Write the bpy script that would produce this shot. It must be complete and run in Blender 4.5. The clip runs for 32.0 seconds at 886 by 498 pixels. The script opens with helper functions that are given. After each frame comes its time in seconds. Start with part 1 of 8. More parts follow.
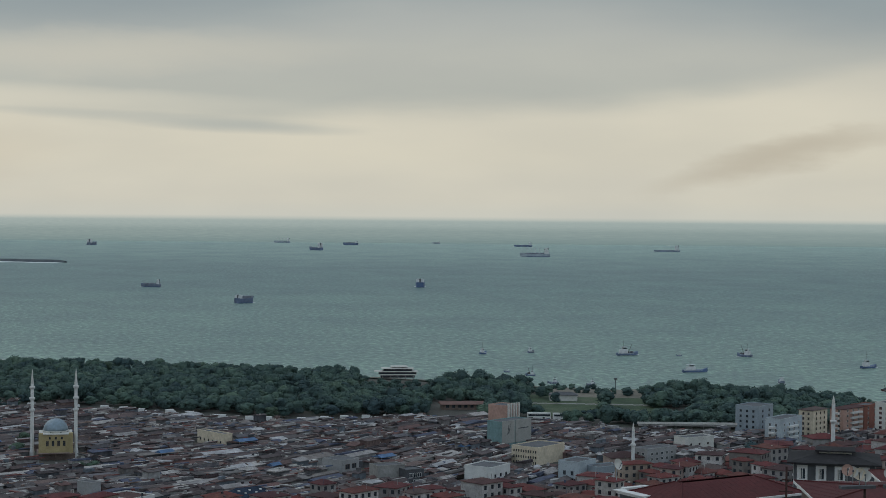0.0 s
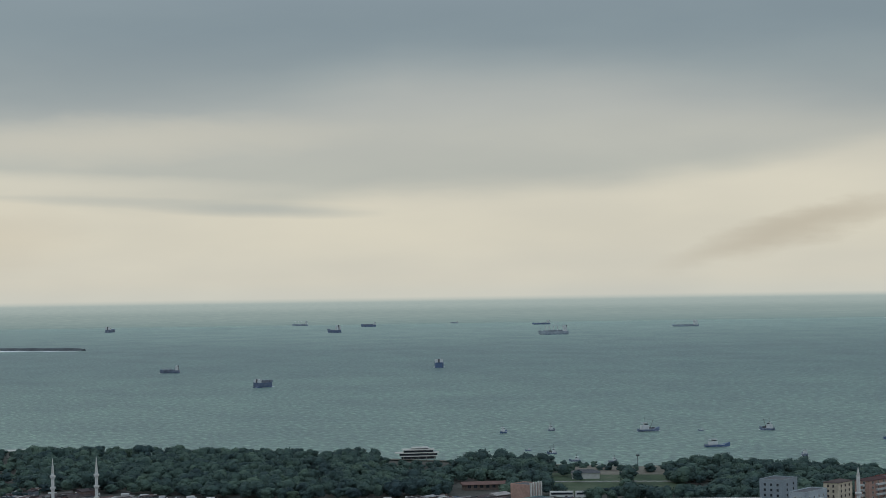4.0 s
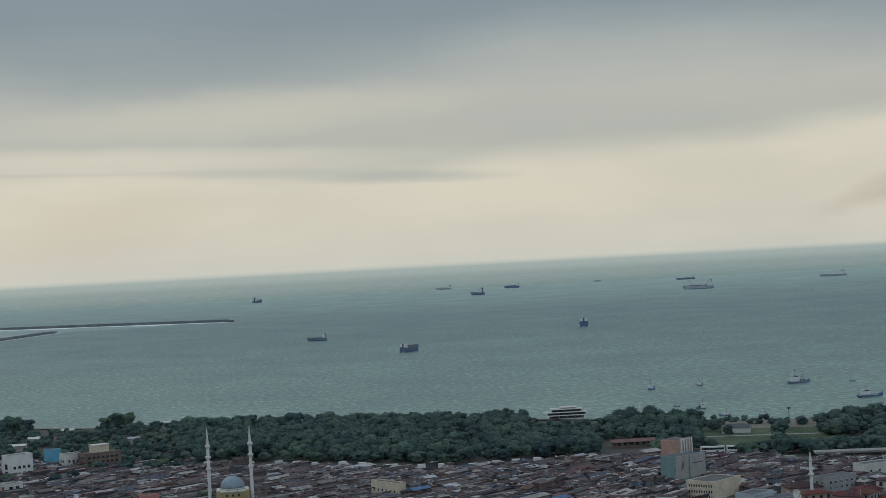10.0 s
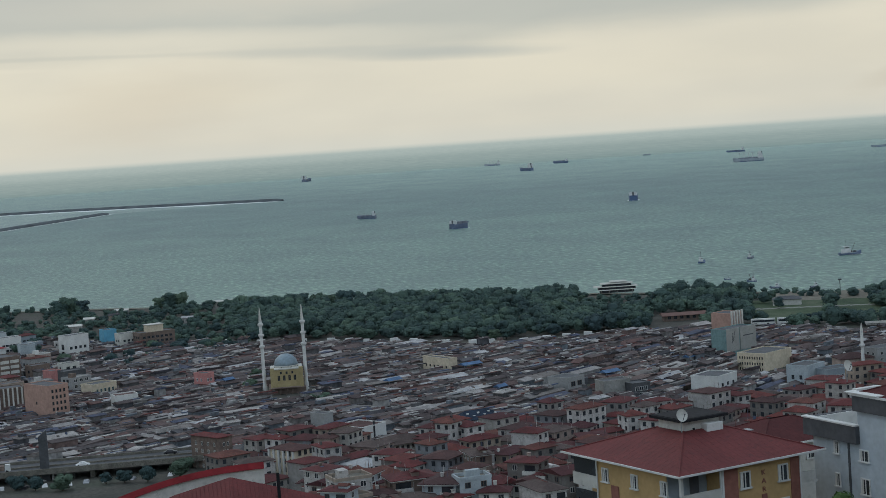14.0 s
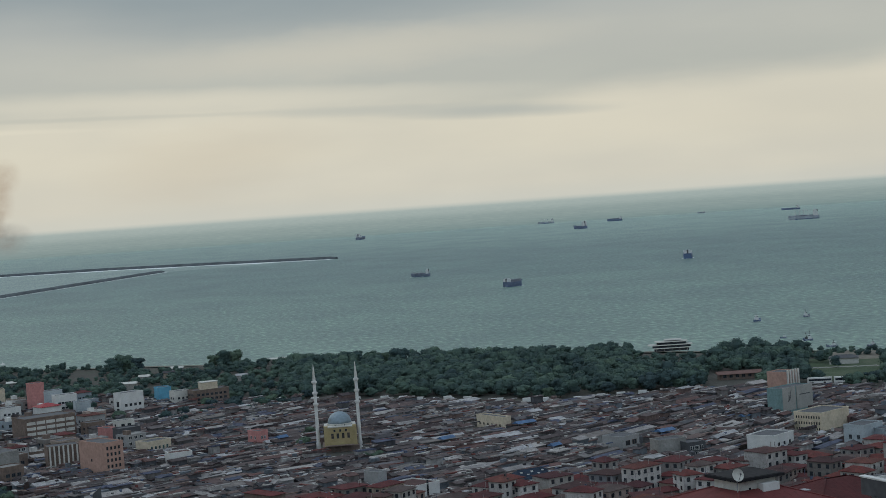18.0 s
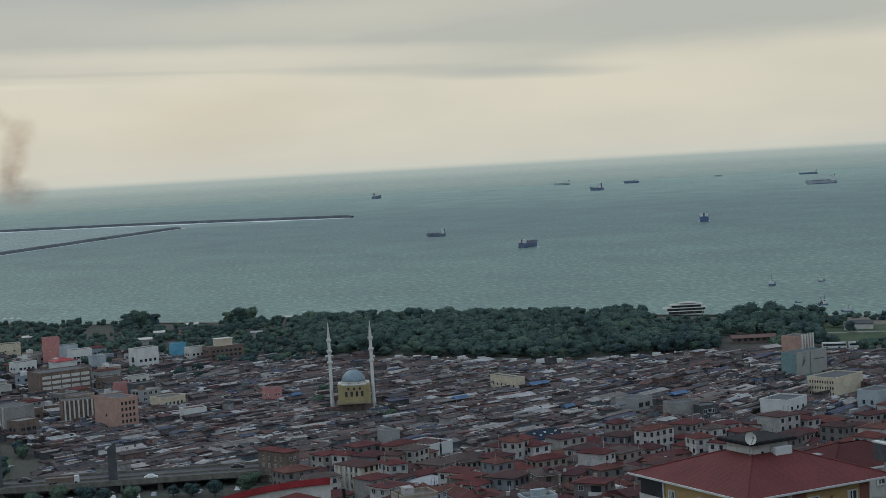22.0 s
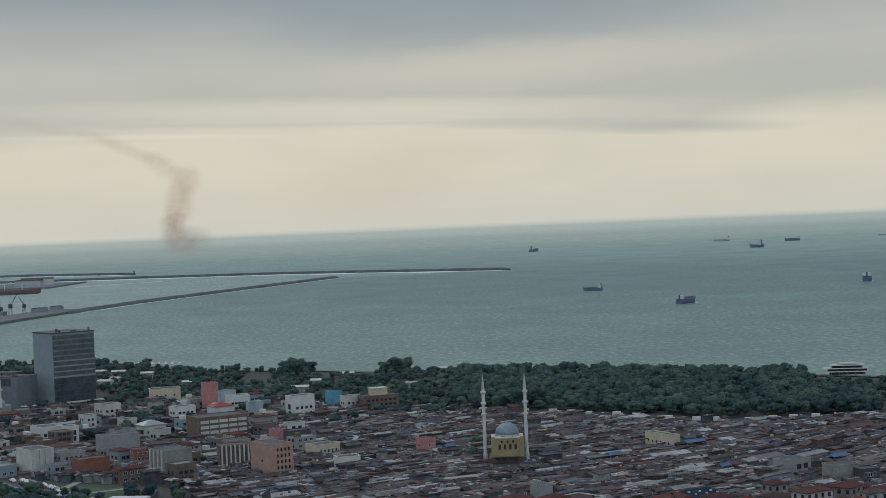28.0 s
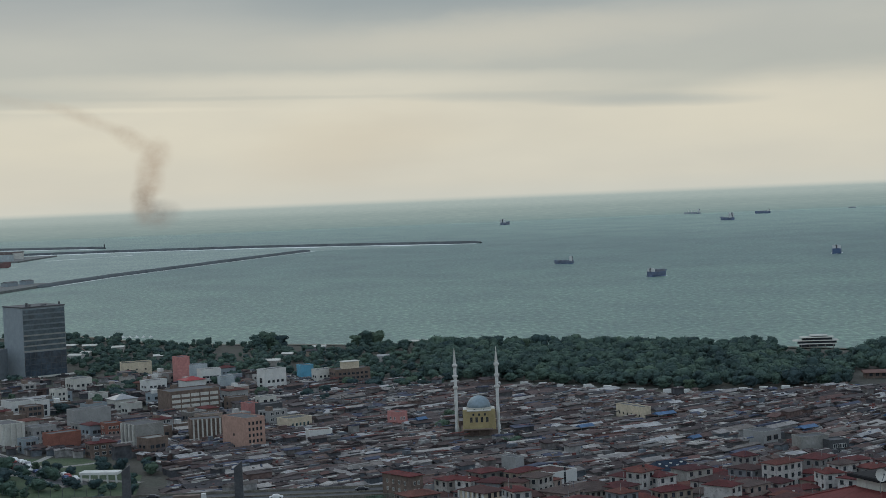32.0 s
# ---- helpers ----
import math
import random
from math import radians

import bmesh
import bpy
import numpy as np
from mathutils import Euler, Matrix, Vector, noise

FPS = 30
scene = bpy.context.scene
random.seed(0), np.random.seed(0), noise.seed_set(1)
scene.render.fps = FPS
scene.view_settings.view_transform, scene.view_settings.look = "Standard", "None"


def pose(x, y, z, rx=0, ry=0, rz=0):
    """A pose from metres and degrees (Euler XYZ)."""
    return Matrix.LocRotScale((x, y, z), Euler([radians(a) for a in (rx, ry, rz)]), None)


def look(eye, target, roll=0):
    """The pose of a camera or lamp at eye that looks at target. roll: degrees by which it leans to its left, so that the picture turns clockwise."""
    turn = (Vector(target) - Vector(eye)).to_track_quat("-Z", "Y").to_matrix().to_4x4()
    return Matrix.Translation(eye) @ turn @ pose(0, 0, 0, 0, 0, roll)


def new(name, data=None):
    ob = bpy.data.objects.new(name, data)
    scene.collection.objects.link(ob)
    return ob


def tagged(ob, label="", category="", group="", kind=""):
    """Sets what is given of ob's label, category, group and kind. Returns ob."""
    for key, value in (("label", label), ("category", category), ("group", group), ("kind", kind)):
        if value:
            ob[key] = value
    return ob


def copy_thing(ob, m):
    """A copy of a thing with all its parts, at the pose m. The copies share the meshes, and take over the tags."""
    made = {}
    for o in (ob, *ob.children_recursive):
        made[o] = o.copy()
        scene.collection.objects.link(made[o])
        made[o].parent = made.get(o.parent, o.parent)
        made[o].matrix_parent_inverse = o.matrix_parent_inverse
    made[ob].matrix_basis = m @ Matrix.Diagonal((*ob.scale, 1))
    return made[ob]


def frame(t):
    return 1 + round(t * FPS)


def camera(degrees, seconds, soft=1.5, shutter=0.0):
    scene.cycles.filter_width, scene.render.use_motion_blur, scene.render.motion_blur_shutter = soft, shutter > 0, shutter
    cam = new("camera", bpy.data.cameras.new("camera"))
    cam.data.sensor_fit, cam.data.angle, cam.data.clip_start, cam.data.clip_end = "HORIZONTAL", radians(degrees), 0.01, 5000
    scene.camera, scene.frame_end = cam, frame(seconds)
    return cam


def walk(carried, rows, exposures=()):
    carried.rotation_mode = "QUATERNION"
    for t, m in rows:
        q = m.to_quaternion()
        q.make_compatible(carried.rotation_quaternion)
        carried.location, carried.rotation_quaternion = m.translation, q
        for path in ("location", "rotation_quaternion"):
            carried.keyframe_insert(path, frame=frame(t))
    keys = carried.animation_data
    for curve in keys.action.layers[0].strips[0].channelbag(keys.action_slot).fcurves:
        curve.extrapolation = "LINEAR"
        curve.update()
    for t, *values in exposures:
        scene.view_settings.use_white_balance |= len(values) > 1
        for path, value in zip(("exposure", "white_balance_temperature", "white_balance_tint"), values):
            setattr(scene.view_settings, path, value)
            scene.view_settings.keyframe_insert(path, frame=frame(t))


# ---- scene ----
LENS = 28.94
EYE = 100.0  # the eye's height over the sea

# seconds, turn, tilt, lean in degrees: the camera turns where it stands
PATH = [
    (0.0, -12.032, -1.328, 0.492), (0.2, -15.747, -1.335, 0.639), (0.5, -19.107, -1.335, 0.719),
    (1.0, -19.414, -1.533, 0.657), (1.5, -18.112, -1.766, 0.560), (2.0, -15.572, -1.318, 0.342),
    (2.2, -11.012, -0.779, 0.598), (2.5, -6.675, -0.955, 0.340), (3.0, -5.464, -1.208, -0.354),
    (3.5, -6.950, -0.847, -0.476), (4.0, -11.467, 1.334, -0.841), (4.5, -12.313, 1.146, -1.090),
    (6.5, -13.118, 0.387, -1.855), (7.0, -13.245, 0.901, -1.856), (7.5, -10.861, 1.124, -1.945),
    (8.0, -10.318, 1.356, -2.214), (8.5, -9.548, 1.629, -2.513), (8.7, -8.871, 1.416, -2.431),
    (9.0, -8.123, -1.881, -2.757), (9.5, -7.473, -1.974, -3.118), (10.0, -6.724, 0.198, -3.015),
    (10.5, -6.123, 0.536, -3.904), (11.0, -5.834, 0.532, -4.571), (11.5, -5.534, -0.447, -4.467),
    (12.0, -5.239, -2.779, -3.936), (12.5, -5.055, -3.169, -3.785), (13.0, -4.949, -3.532, -3.859),
    (13.5, -4.874, -3.846, -3.888), (15.5, -4.564, -1.917, -3.628), (16.0, -4.521, 0.513, -3.347),
    (16.5, -4.209, -0.377, -3.337), (17.0, -4.029, -0.650, -3.385), (17.5, -3.570, -1.420, -3.805),
    (18.0, -3.186, -1.766, -3.937), (18.5, -2.887, -2.045, -3.955), (19.0, -2.769, -2.185, -3.991),
    (19.5, -2.708, -2.271, -4.022), (20.0, -2.617, -2.496, -3.800), (20.5, -2.555, -2.712, -3.612),
    (21.0, -2.500, -2.848, -3.545), (21.5, -2.527, -2.933, -3.382), (22.0, -2.580, -3.066, -3.225),
    (22.5, -2.492, -3.096, -3.359), (23.0, -2.356, -3.092, -3.507), (23.5, -2.154, -3.218, -3.925),
    (24.0, -1.982, -3.120, -4.081), (24.2, -1.253, -3.048, -3.987), (24.5, 4.015, -2.399, -3.999),
    (25.0, 6.161, 0.585, -3.288), (25.5, 5.818, 0.875, -2.754), (26.0, 4.147, 0.577, -2.736),
    (26.5, 3.151, 0.073, -2.771), (28.5, 2.409, -1.315, -2.249), (29.0, 2.143, -1.523, -2.271),
    (29.5, 1.906, -1.652, -2.293), (30.0, 1.726, -1.774, -2.293), (30.5, 1.545, -1.820, -2.284),
    (31.0, 1.489, -1.826, -2.296), (31.5, 1.551, -1.926, -2.317), (32.0, 1.639, -1.985, -2.385),
]
cam = camera(LENS, 32.0, soft=0.8)


def held(turn, tilt, lean):
    return pose(0, 0, EYE, 0, 0, turn) @ pose(0, 0, 0, 90 + tilt) @ pose(0, 0, 0, 0, 0, lean)


# the picture brightens a little while the camera looks down on the town
walk(cam, [(t, held(a, b, c)) for t, a, b, c in PATH],
     [(0.0, -0.05), (2.0, -0.04), (4.0, -0.02), (11.5, -0.03), (12.2, 0.0), (13.0, 0.12), (13.5, 0.15), (15.5, 0.0), (24.0, 0.0), (32.0, 0.0)])

# ---- sky and light ----
world = bpy.data.worlds.new("overcast_sky")
scene.world = world
world.use_nodes = True
WN, WL = world.node_tree.nodes, world.node_tree.links
WN.clear()


def wn(kind, ins=(), **props):
    n = WN.new(kind)
    for k, v in props.items():
        if k == "op":
            n.operation = v
        elif k == "blend":
            n.blend_type = v
            n.data_type = "RGBA"
        elif k == "mode":
            n.interpolation_type = v
    for i, v in enumerate(ins):
        if v is None:
            continue
        if isinstance(v, bpy.types.NodeSocket):
            WL.new(v, n.inputs[i])
        else:
            n.inputs[i].default_value = v
    return n


def wm(op, a, b=0.0, c=0.0):
    n = wn("ShaderNodeMath", (a, b, c), op=op)
    return n.outputs[0]


def wmix(fac, a, b):
    n = WN.new("ShaderNodeMix")
    n.data_type = "RGBA"
    for s, v in ((n.inputs[0], fac), (n.inputs[6], a), (n.inputs[7], b)):
        if isinstance(v, bpy.types.NodeSocket):
            WL.new(v, s)
        else:
            s.default_value = v if not isinstance(v, tuple) else (*v, 1.0)
    return n.outputs[2]


def wramp(fac, stops, smooth=True):
    n = WN.new("ShaderNodeValToRGB")
    n.color_ramp.interpolation = "EASE" if smooth else "LINEAR"
    while len(n.color_ramp.elements) < len(stops):
        n.color_ramp.elements.new(0.5)
    for e, (p, c) in zip(n.color_ramp.elements, stops):
        e.position, e.color = p, (*c, 1.0)
    WL.new(fac, n.inputs[0])
    return n.outputs[0]


def wnoise(vec, scale, detail=4.0, rough=0.55):
    n = WN.new("ShaderNodeTexNoise")
    n.inputs["Scale"].default_value, n.inputs["Detail"].default_value, n.inputs["Roughness"].default_value = scale, detail, rough
    WL.new(vec, n.inputs["Vector"])
    return n.outputs[0]


way = wn("ShaderNodeTexCoord").outputs["Generated"]
xyz = wn("ShaderNodeSeparateXYZ", (way,)).outputs
elev = wm("MULTIPLY", wm("ARCSINE", xyz[2]), 57.2958)
azim = wm("MULTIPLY", wm("ARCTAN2", xyz[0], xyz[1]), 57.2958)


def flat(sa, se, off=0.0):
    return wn("ShaderNodeCombineXYZ", (wm("MULTIPLY", azim, sa), wm("MULTIPLY", elev, se), off)).outputs[0]


def streak(a, e, half_a, half_e, slope, ragged=0.5):
    """A soft-edged band of cloud or smoke round one direction of the sky: 1 in its middle, 0 outside."""
    da = wm("SUBTRACT", azim, a)
    de = wm("SUBTRACT", wm("SUBTRACT", elev, e), wm("MULTIPLY", da, slope))
    de = wm("ADD", de, wm("MULTIPLY", wm("SUBTRACT", wnoise(flat(0.35, 1.2, a), 1.0), 0.5), ragged * half_e * 2))
    q = wm("ADD", wm("POWER", wm("ABSOLUTE", wm("DIVIDE", da, half_a)), 2.0), wm("POWER", wm("ABSOLUTE", wm("DIVIDE", de, half_e)), 2.0))
    return wm("POWER", wm("MAXIMUM", wm("SUBTRACT", 1.0, q), 0.0), 1.5)


def skyline(stops):
    """A height over the horizon, in degrees, drawn along the bearings from -20 to 40."""
    v = wramp(wm("DIVIDE", wm("ADD", azim, 20.0), 60.0), [((a + 20.0) / 60.0, (e / 10.0,) * 3) for a, e in stops], False)
    return wm("MULTIPLY", wn("ShaderNodeRGBToBW", (v,)).outputs[0], 10.0)


def above(line, low, high, ragged):
    """0 under a line of the sky, 1 over it, with a soft uneven edge."""
    d = wm("ADD", wm("SUBTRACT", elev, line), wm("MULTIPLY", ragged, 1.0))
    n = wn("ShaderNodeMapRange", (d, low, high, 0.0, 1.0), mode="SMOOTHSTEP")
    return n.outputs[0]


# a glow under the cloud's edge, a pale veil, then the slate-grey deck, each with its own uneven lower edge
slow = wm("MULTIPLY", wm("SUBTRACT", wnoise(flat(0.07, 0.28), 1.0, 4.0), 0.5), 1.1)
fine = wm("MULTIPLY", wm("SUBTRACT", wnoise(flat(0.22, 1.3, 7.0), 1.0, 5.0), 0.5), 0.5)
wisp = wm("ADD", slow, fine)
veil_line = skyline([(-18, 2.75), (-11, 3.25), (-5, 3.2), (1, 2.95), (6, 2.7), (9.5, 3.15), (17.5, 3.3), (21, 3.65), (24, 4.3), (27, 4.85), (31, 4.6), (35, 4.3)])
deck_line = skyline([(-18, 6.7), (-10, 6.4), (-5, 5.35), (0, 5.5), (6, 5.8), (10, 6.9), (17, 6.7), (21, 6.0), (25, 5.6), (30, 5.2), (35, 4.8)])
glow = wramp(wm("DIVIDE", wm("ADD", elev, 0.4), 5.4), [(0.0, (0.605, 0.600, 0.520)), (0.16, (0.650, 0.618, 0.512)), (0.45, (0.675, 0.632, 0.510)), (0.70, (0.690, 0.645, 0.520)), (1.0, (0.600, 0.575, 0.480))])
veil = wramp(wm("DIVIDE", elev, 8.0), [(0.30, (0.520, 0.515, 0.440)), (0.48, (0.485, 0.490, 0.430)), (0.62, (0.500, 0.500, 0.440)), (0.80, (0.430, 0.445, 0.415)), (1.0, (0.36, 0.395, 0.390))])
deck = wramp(wm("DIVIDE", elev, 20.0), [(0.22, (0.370, 0.400, 0.380)), (0.32, (0.305, 0.350, 0.352)), (0.44, (0.235, 0.292, 0.315)), (0.62, (0.335, 0.392, 0.430)), (1.0, (0.430, 0.518, 0.605))])
layers = wmix(above(veil_line, -0.40, 0.70, wisp), glow, veil)
layers = wmix(above(deck_line, -0.9, 1.7, wisp), layers, deck)
mott = wramp(wnoise(flat(0.10, 0.36, 3.0), 1.0, 4.0, 0.5), [(0.30, (0.955, 0.96, 0.97)), (0.70, (1.04, 1.035, 1.025))])
clouds = WN.new("ShaderNodeMix")
clouds.data_type, clouds.blend_type = "RGBA", "MULTIPLY"
clouds.inputs[0].default_value = 1.0
WL.new(layers, clouds.inputs[6])
WL.new(mott, clouds.inputs[7])
col = clouds.outputs[2]
col = wmix(wm("MULTIPLY", streak(0.5, 5.05, 10.0, 0.95, 0.03), 0.70), col, (0.590, 0.560, 0.465))
col = wmix(wm("MULTIPLY", streak(-5.0, 3.66, 14.0, 0.52, -0.025, 0.3), 0.85), col, (0.680, 0.640, 0.520))
col = wmix(wm("MULTIPLY", streak(-12.5, 3.02, 6.0, 0.12, -0.02, 0.4), 0.55), col, (0.760, 0.705, 0.560))
col = wmix(wm("MULTIPLY", streak(2.6, 2.92, 8.0, 0.24, -0.040, 0.4), 0.50), col, (0.440, 0.458, 0.415))
col = wmix(wm("MULTIPLY", streak(5.3, 2.66, 4.6, 0.26, -0.035, 0.3), 0.70), col, (0.430, 0.450, 0.410))
col = wmix(wm("MULTIPLY", streak(-9.0, 3.30, 9.0, 0.10, -0.02, 0.5), 0.45), col, (0.500, 0.500, 0.430))
col = wmix(wm("MULTIPLY", streak(23.2, 1.85, 5.2, 0.72, 0.24, 0.8), 0.52), col, (0.430, 0.370, 0.280))
col = wmix(wm("MULTIPLY", streak(-4.5, 1.6, 5.0, 1.5, 0.10), 0.22), col, (0.560, 0.460, 0.330))
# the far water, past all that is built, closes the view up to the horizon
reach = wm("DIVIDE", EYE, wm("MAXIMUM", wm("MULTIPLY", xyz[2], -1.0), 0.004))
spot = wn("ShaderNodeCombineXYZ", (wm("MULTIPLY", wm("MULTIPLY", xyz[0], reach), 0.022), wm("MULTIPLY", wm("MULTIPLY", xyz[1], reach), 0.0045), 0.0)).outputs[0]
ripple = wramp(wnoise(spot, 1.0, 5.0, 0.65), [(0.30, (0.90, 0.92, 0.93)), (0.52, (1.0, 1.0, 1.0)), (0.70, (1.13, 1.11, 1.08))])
# haze and sky sheen painted in: the water pales towards the horizon
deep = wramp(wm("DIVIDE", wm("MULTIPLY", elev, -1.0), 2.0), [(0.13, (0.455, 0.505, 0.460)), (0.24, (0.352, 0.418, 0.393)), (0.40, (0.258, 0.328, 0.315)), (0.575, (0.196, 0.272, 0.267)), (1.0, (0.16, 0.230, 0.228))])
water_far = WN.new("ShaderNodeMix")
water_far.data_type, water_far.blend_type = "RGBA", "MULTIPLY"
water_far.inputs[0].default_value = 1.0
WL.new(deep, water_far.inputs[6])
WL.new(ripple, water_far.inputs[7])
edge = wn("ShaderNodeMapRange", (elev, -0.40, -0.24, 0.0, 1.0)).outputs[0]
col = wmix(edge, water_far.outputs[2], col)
# brown smoke: a rising column far out, bending away with the wind
smoke_grain = wramp(wnoise(flat(2.6, 2.6, 2.0), 1.0, 6.0, 0.65), [(0.28, (0.55, 0.55, 0.55)), (0.72, (1.0, 1.0, 1.0))])
for a, e, ra, re, slope, amount, tone in ((-11.05, -0.45, 1.00, 0.60, 0.0, 0.75, (0.230, 0.225, 0.205)), (-11.45, 0.05, 0.50, 0.85, 0.0, 0.85, (0.290, 0.240, 0.190)), (-11.20, 0.85, 0.58, 0.95, 0.0, 0.66, (0.400, 0.315, 0.235)),
                                          (-10.95, 1.55, 0.62, 0.80, 0.0, 0.55, (0.440, 0.355, 0.268)), (-11.75, 2.10, 1.05, 0.42, -0.45, 0.55, (0.450, 0.370, 0.280)), (-13.2, 2.78, 1.7, 0.30, -0.38, 0.48, (0.470, 0.400, 0.310)), (-15.6, 3.42, 2.4, 0.30, -0.20, 0.34, (0.470, 0.420, 0.340))):
    k = wm("MULTIPLY", streak(a, e, ra, re, slope, 0.6), amount)
    g = wn("ShaderNodeRGBToBW", (smoke_grain,)).outputs[0]
    col = wmix(wm("MULTIPLY", k, g), col, tone)
sky = WN.new("ShaderNodeTexSky")
sky.sky_type, sky.sun_disc = "NISHITA", False
sky.sun_elevation, sky.sun_rotation = radians(38), radians(-35)
thin = wn("ShaderNodeBackground", (sky.outputs[0], 0.10)).outputs[0]
cool = WN.new("ShaderNodeMix")
cool.data_type, cool.blend_type = "RGBA", "MULTIPLY"
cool.inputs[0].default_value = 1.0
WL.new(col, cool.inputs[6])
cool.inputs[7].default_value = (0.968, 0.982, 1.010, 1.0)
col = cool.outputs[2]
# the cloud behind the viewer, away from the sea, is thinner and brighter
back = wn("ShaderNodeMapRange", (xyz[1], 0.45, -0.5, 1.0, 1.5)).outputs[0]
over = wn("ShaderNodeBackground", (col, back)).outputs[0]
both = wn("ShaderNodeMixShader", (0.97, thin, over)).outputs[0]
WL.new(both, WN.new("ShaderNodeOutputWorld").inputs[0])

sun_data = bpy.data.lights.new("sun", "SUN")
sun_data.energy, sun_data.angle, sun_data.color = 0.45, radians(25), (1.0, 0.95, 0.86)
sun = new("sun", sun_data)
sun.matrix_world = look((-400, 570, 545), (0, 0, 0))


# ---- materials ----
def mat(name, cols, by="", rough=0.85, metal=0.0, grain=1.5, vary=0.25, patch=0.12, bump=0.3, bump_size=1.0, spec=0.3, stretch=(1, 1, 1), stain=None):
    """A weathered surface: colours picked by object or island, fine grain, broad patches, stains and relief, all at true size."""
    m = bpy.data.materials.new(name)
    m.use_nodes = True
    N, L = m.node_tree.nodes, m.node_tree.links
    b = N["Principled BSDF"]
    b.inputs["Roughness"].default_value, b.inputs["Metallic"].default_value = rough, metal
    b.inputs["Specular IOR Level"].default_value = spec
    pos = N.new("ShaderNodeNewGeometry").outputs["Position"]
    scale = N.new("ShaderNodeVectorMath")
    scale.operation = "MULTIPLY"
    scale.inputs[1].default_value = stretch
    L.new(pos, scale.inputs[0])
    if len(cols) > 1:
        ramp = N.new("ShaderNodeValToRGB")
        ramp.color_ramp.interpolation = "CONSTANT"
        while len(ramp.color_ramp.elements) < len(cols):
            ramp.color_ramp.elements.new(0.5)
        for i, (e, c) in enumerate(zip(ramp.color_ramp.elements, cols)):
            e.position, e.color = i / len(cols), (*c, 1.0)
        if by == "island":
            pick = N.new("ShaderNodeNewGeometry").outputs["Random Per Island"]
        elif by == "patch":
            vor = N.new("ShaderNodeTexNoise")
            vor.inputs["Scale"].default_value = patch
            vor.inputs["Detail"].default_value = 5.0
            L.new(pos, vor.inputs["Vector"])
            ramp.color_ramp.interpolation = "LINEAR"
            for i, e in enumerate(ramp.color_ramp.elements):
                e.position = 0.3 + 0.4 * i / (len(cols) - 1)
            pick = vor.outputs[0]
        else:
            pick = N.new("ShaderNodeObjectInfo").outputs["Random"]
        L.new(pick, ramp.inputs[0])
        col = ramp.outputs[0]
    else:
        rgb = N.new("ShaderNodeRGB")
        rgb.outputs[0].default_value = (*cols[0], 1.0)
        col = rgb.outputs[0]
    for size, amount in ((grain, vary), (patch, vary)):
        tex = N.new("ShaderNodeTexNoise")
        tex.inputs["Scale"].default_value, tex.inputs["Detail"].default_value = size, 5.0
        L.new(scale.outputs[0], tex.inputs["Vector"])
        span = N.new("ShaderNodeMapRange")
        span.inputs[1].default_value, span.inputs[2].default_value = 0.3, 0.7
        span.inputs[3].default_value, span.inputs[4].default_value = 1 - amount, 1 + amount
        L.new(tex.outputs[0], span.inputs[0])
        mul = N.new("ShaderNodeVectorMath")
        mul.operation = "SCALE"
        L.new(col, mul.inputs[0])
        L.new(span.outputs[0], mul.inputs["Scale"])
        col = mul.outputs[0]
    if stain:
        tex = N.new("ShaderNodeTexNoise")
        tex.inputs["Scale"].default_value, tex.inputs["Detail"].default_value, tex.inputs["Roughness"].default_value = patch * 4, 7.0, 0.7
        L.new(pos, tex.inputs["Vector"])
        span = N.new("ShaderNodeMapRange")
        span.inputs[1].default_value, span.inputs[2].default_value = 0.52, 0.68
        L.new(tex.outputs[0], span.inputs[0])
        mix = N.new("ShaderNodeMix")
        mix.data_type = "RGBA"
        mix.inputs[7].default_value = (*stain, 1.0)
        L.new(span.outputs[0], mix.inputs[0])
        L.new(col, mix.inputs[6])
        col = mix.outputs[2]
    L.new(col, b.inputs["Base Color"])
    if bump:
        tex = N.new("ShaderNodeTexNoise")
        tex.inputs["Scale"].default_value, tex.inputs["Detail"].default_value = bump_size, 6.0
        L.new(scale.outputs[0], tex.inputs["Vector"])
        bn = N.new("ShaderNodeBump")
        bn.inputs["Strength"].default_value, bn.inputs["Distance"].default_value = bump, 0.3 / bump_size
        L.new(tex.outputs[0], bn.inputs["Height"])
        L.new(bn.outputs[0], b.inputs["Normal"])
    return m


def glass_mat(name, tint, rough=0.12):
    m = mat(name, [tint], rough=rough, grain=0.6, vary=0.35, patch=0.2, bump=0.05, bump_size=0.8, spec=0.7)
    return m


M = {}
SHEDS = [(0.063, 0.044, 0.043), (0.094, 0.062, 0.058), (0.158, 0.148, 0.143), (0.048, 0.035, 0.035), (0.092, 0.079, 0.080), (0.063, 0.063, 0.070), (0.119, 0.084, 0.076), (0.067, 0.053, 0.053), (0.240, 0.226, 0.220), (0.037, 0.029, 0.031), (0.107, 0.102, 0.110), (0.090, 0.072, 0.071), (0.058, 0.042, 0.042), (0.346, 0.342, 0.346), (0.097, 0.073, 0.071), (0.072, 0.060, 0.062), (0.040, 0.039, 0.045), (0.107, 0.059, 0.054), (0.170, 0.152, 0.141), (0.053, 0.037, 0.038), (0.328, 0.307, 0.291), (0.043, 0.034, 0.036), (0.049, 0.036, 0.038), (0.075, 0.066, 0.066), (0.062, 0.072, 0.109), (0.098, 0.068, 0.065)]
WALLS = [(0.159, 0.147, 0.142), (0.090, 0.088, 0.090), (0.249, 0.244, 0.238), (0.068, 0.070, 0.077), (0.114, 0.130, 0.147), (0.136, 0.096, 0.088)]
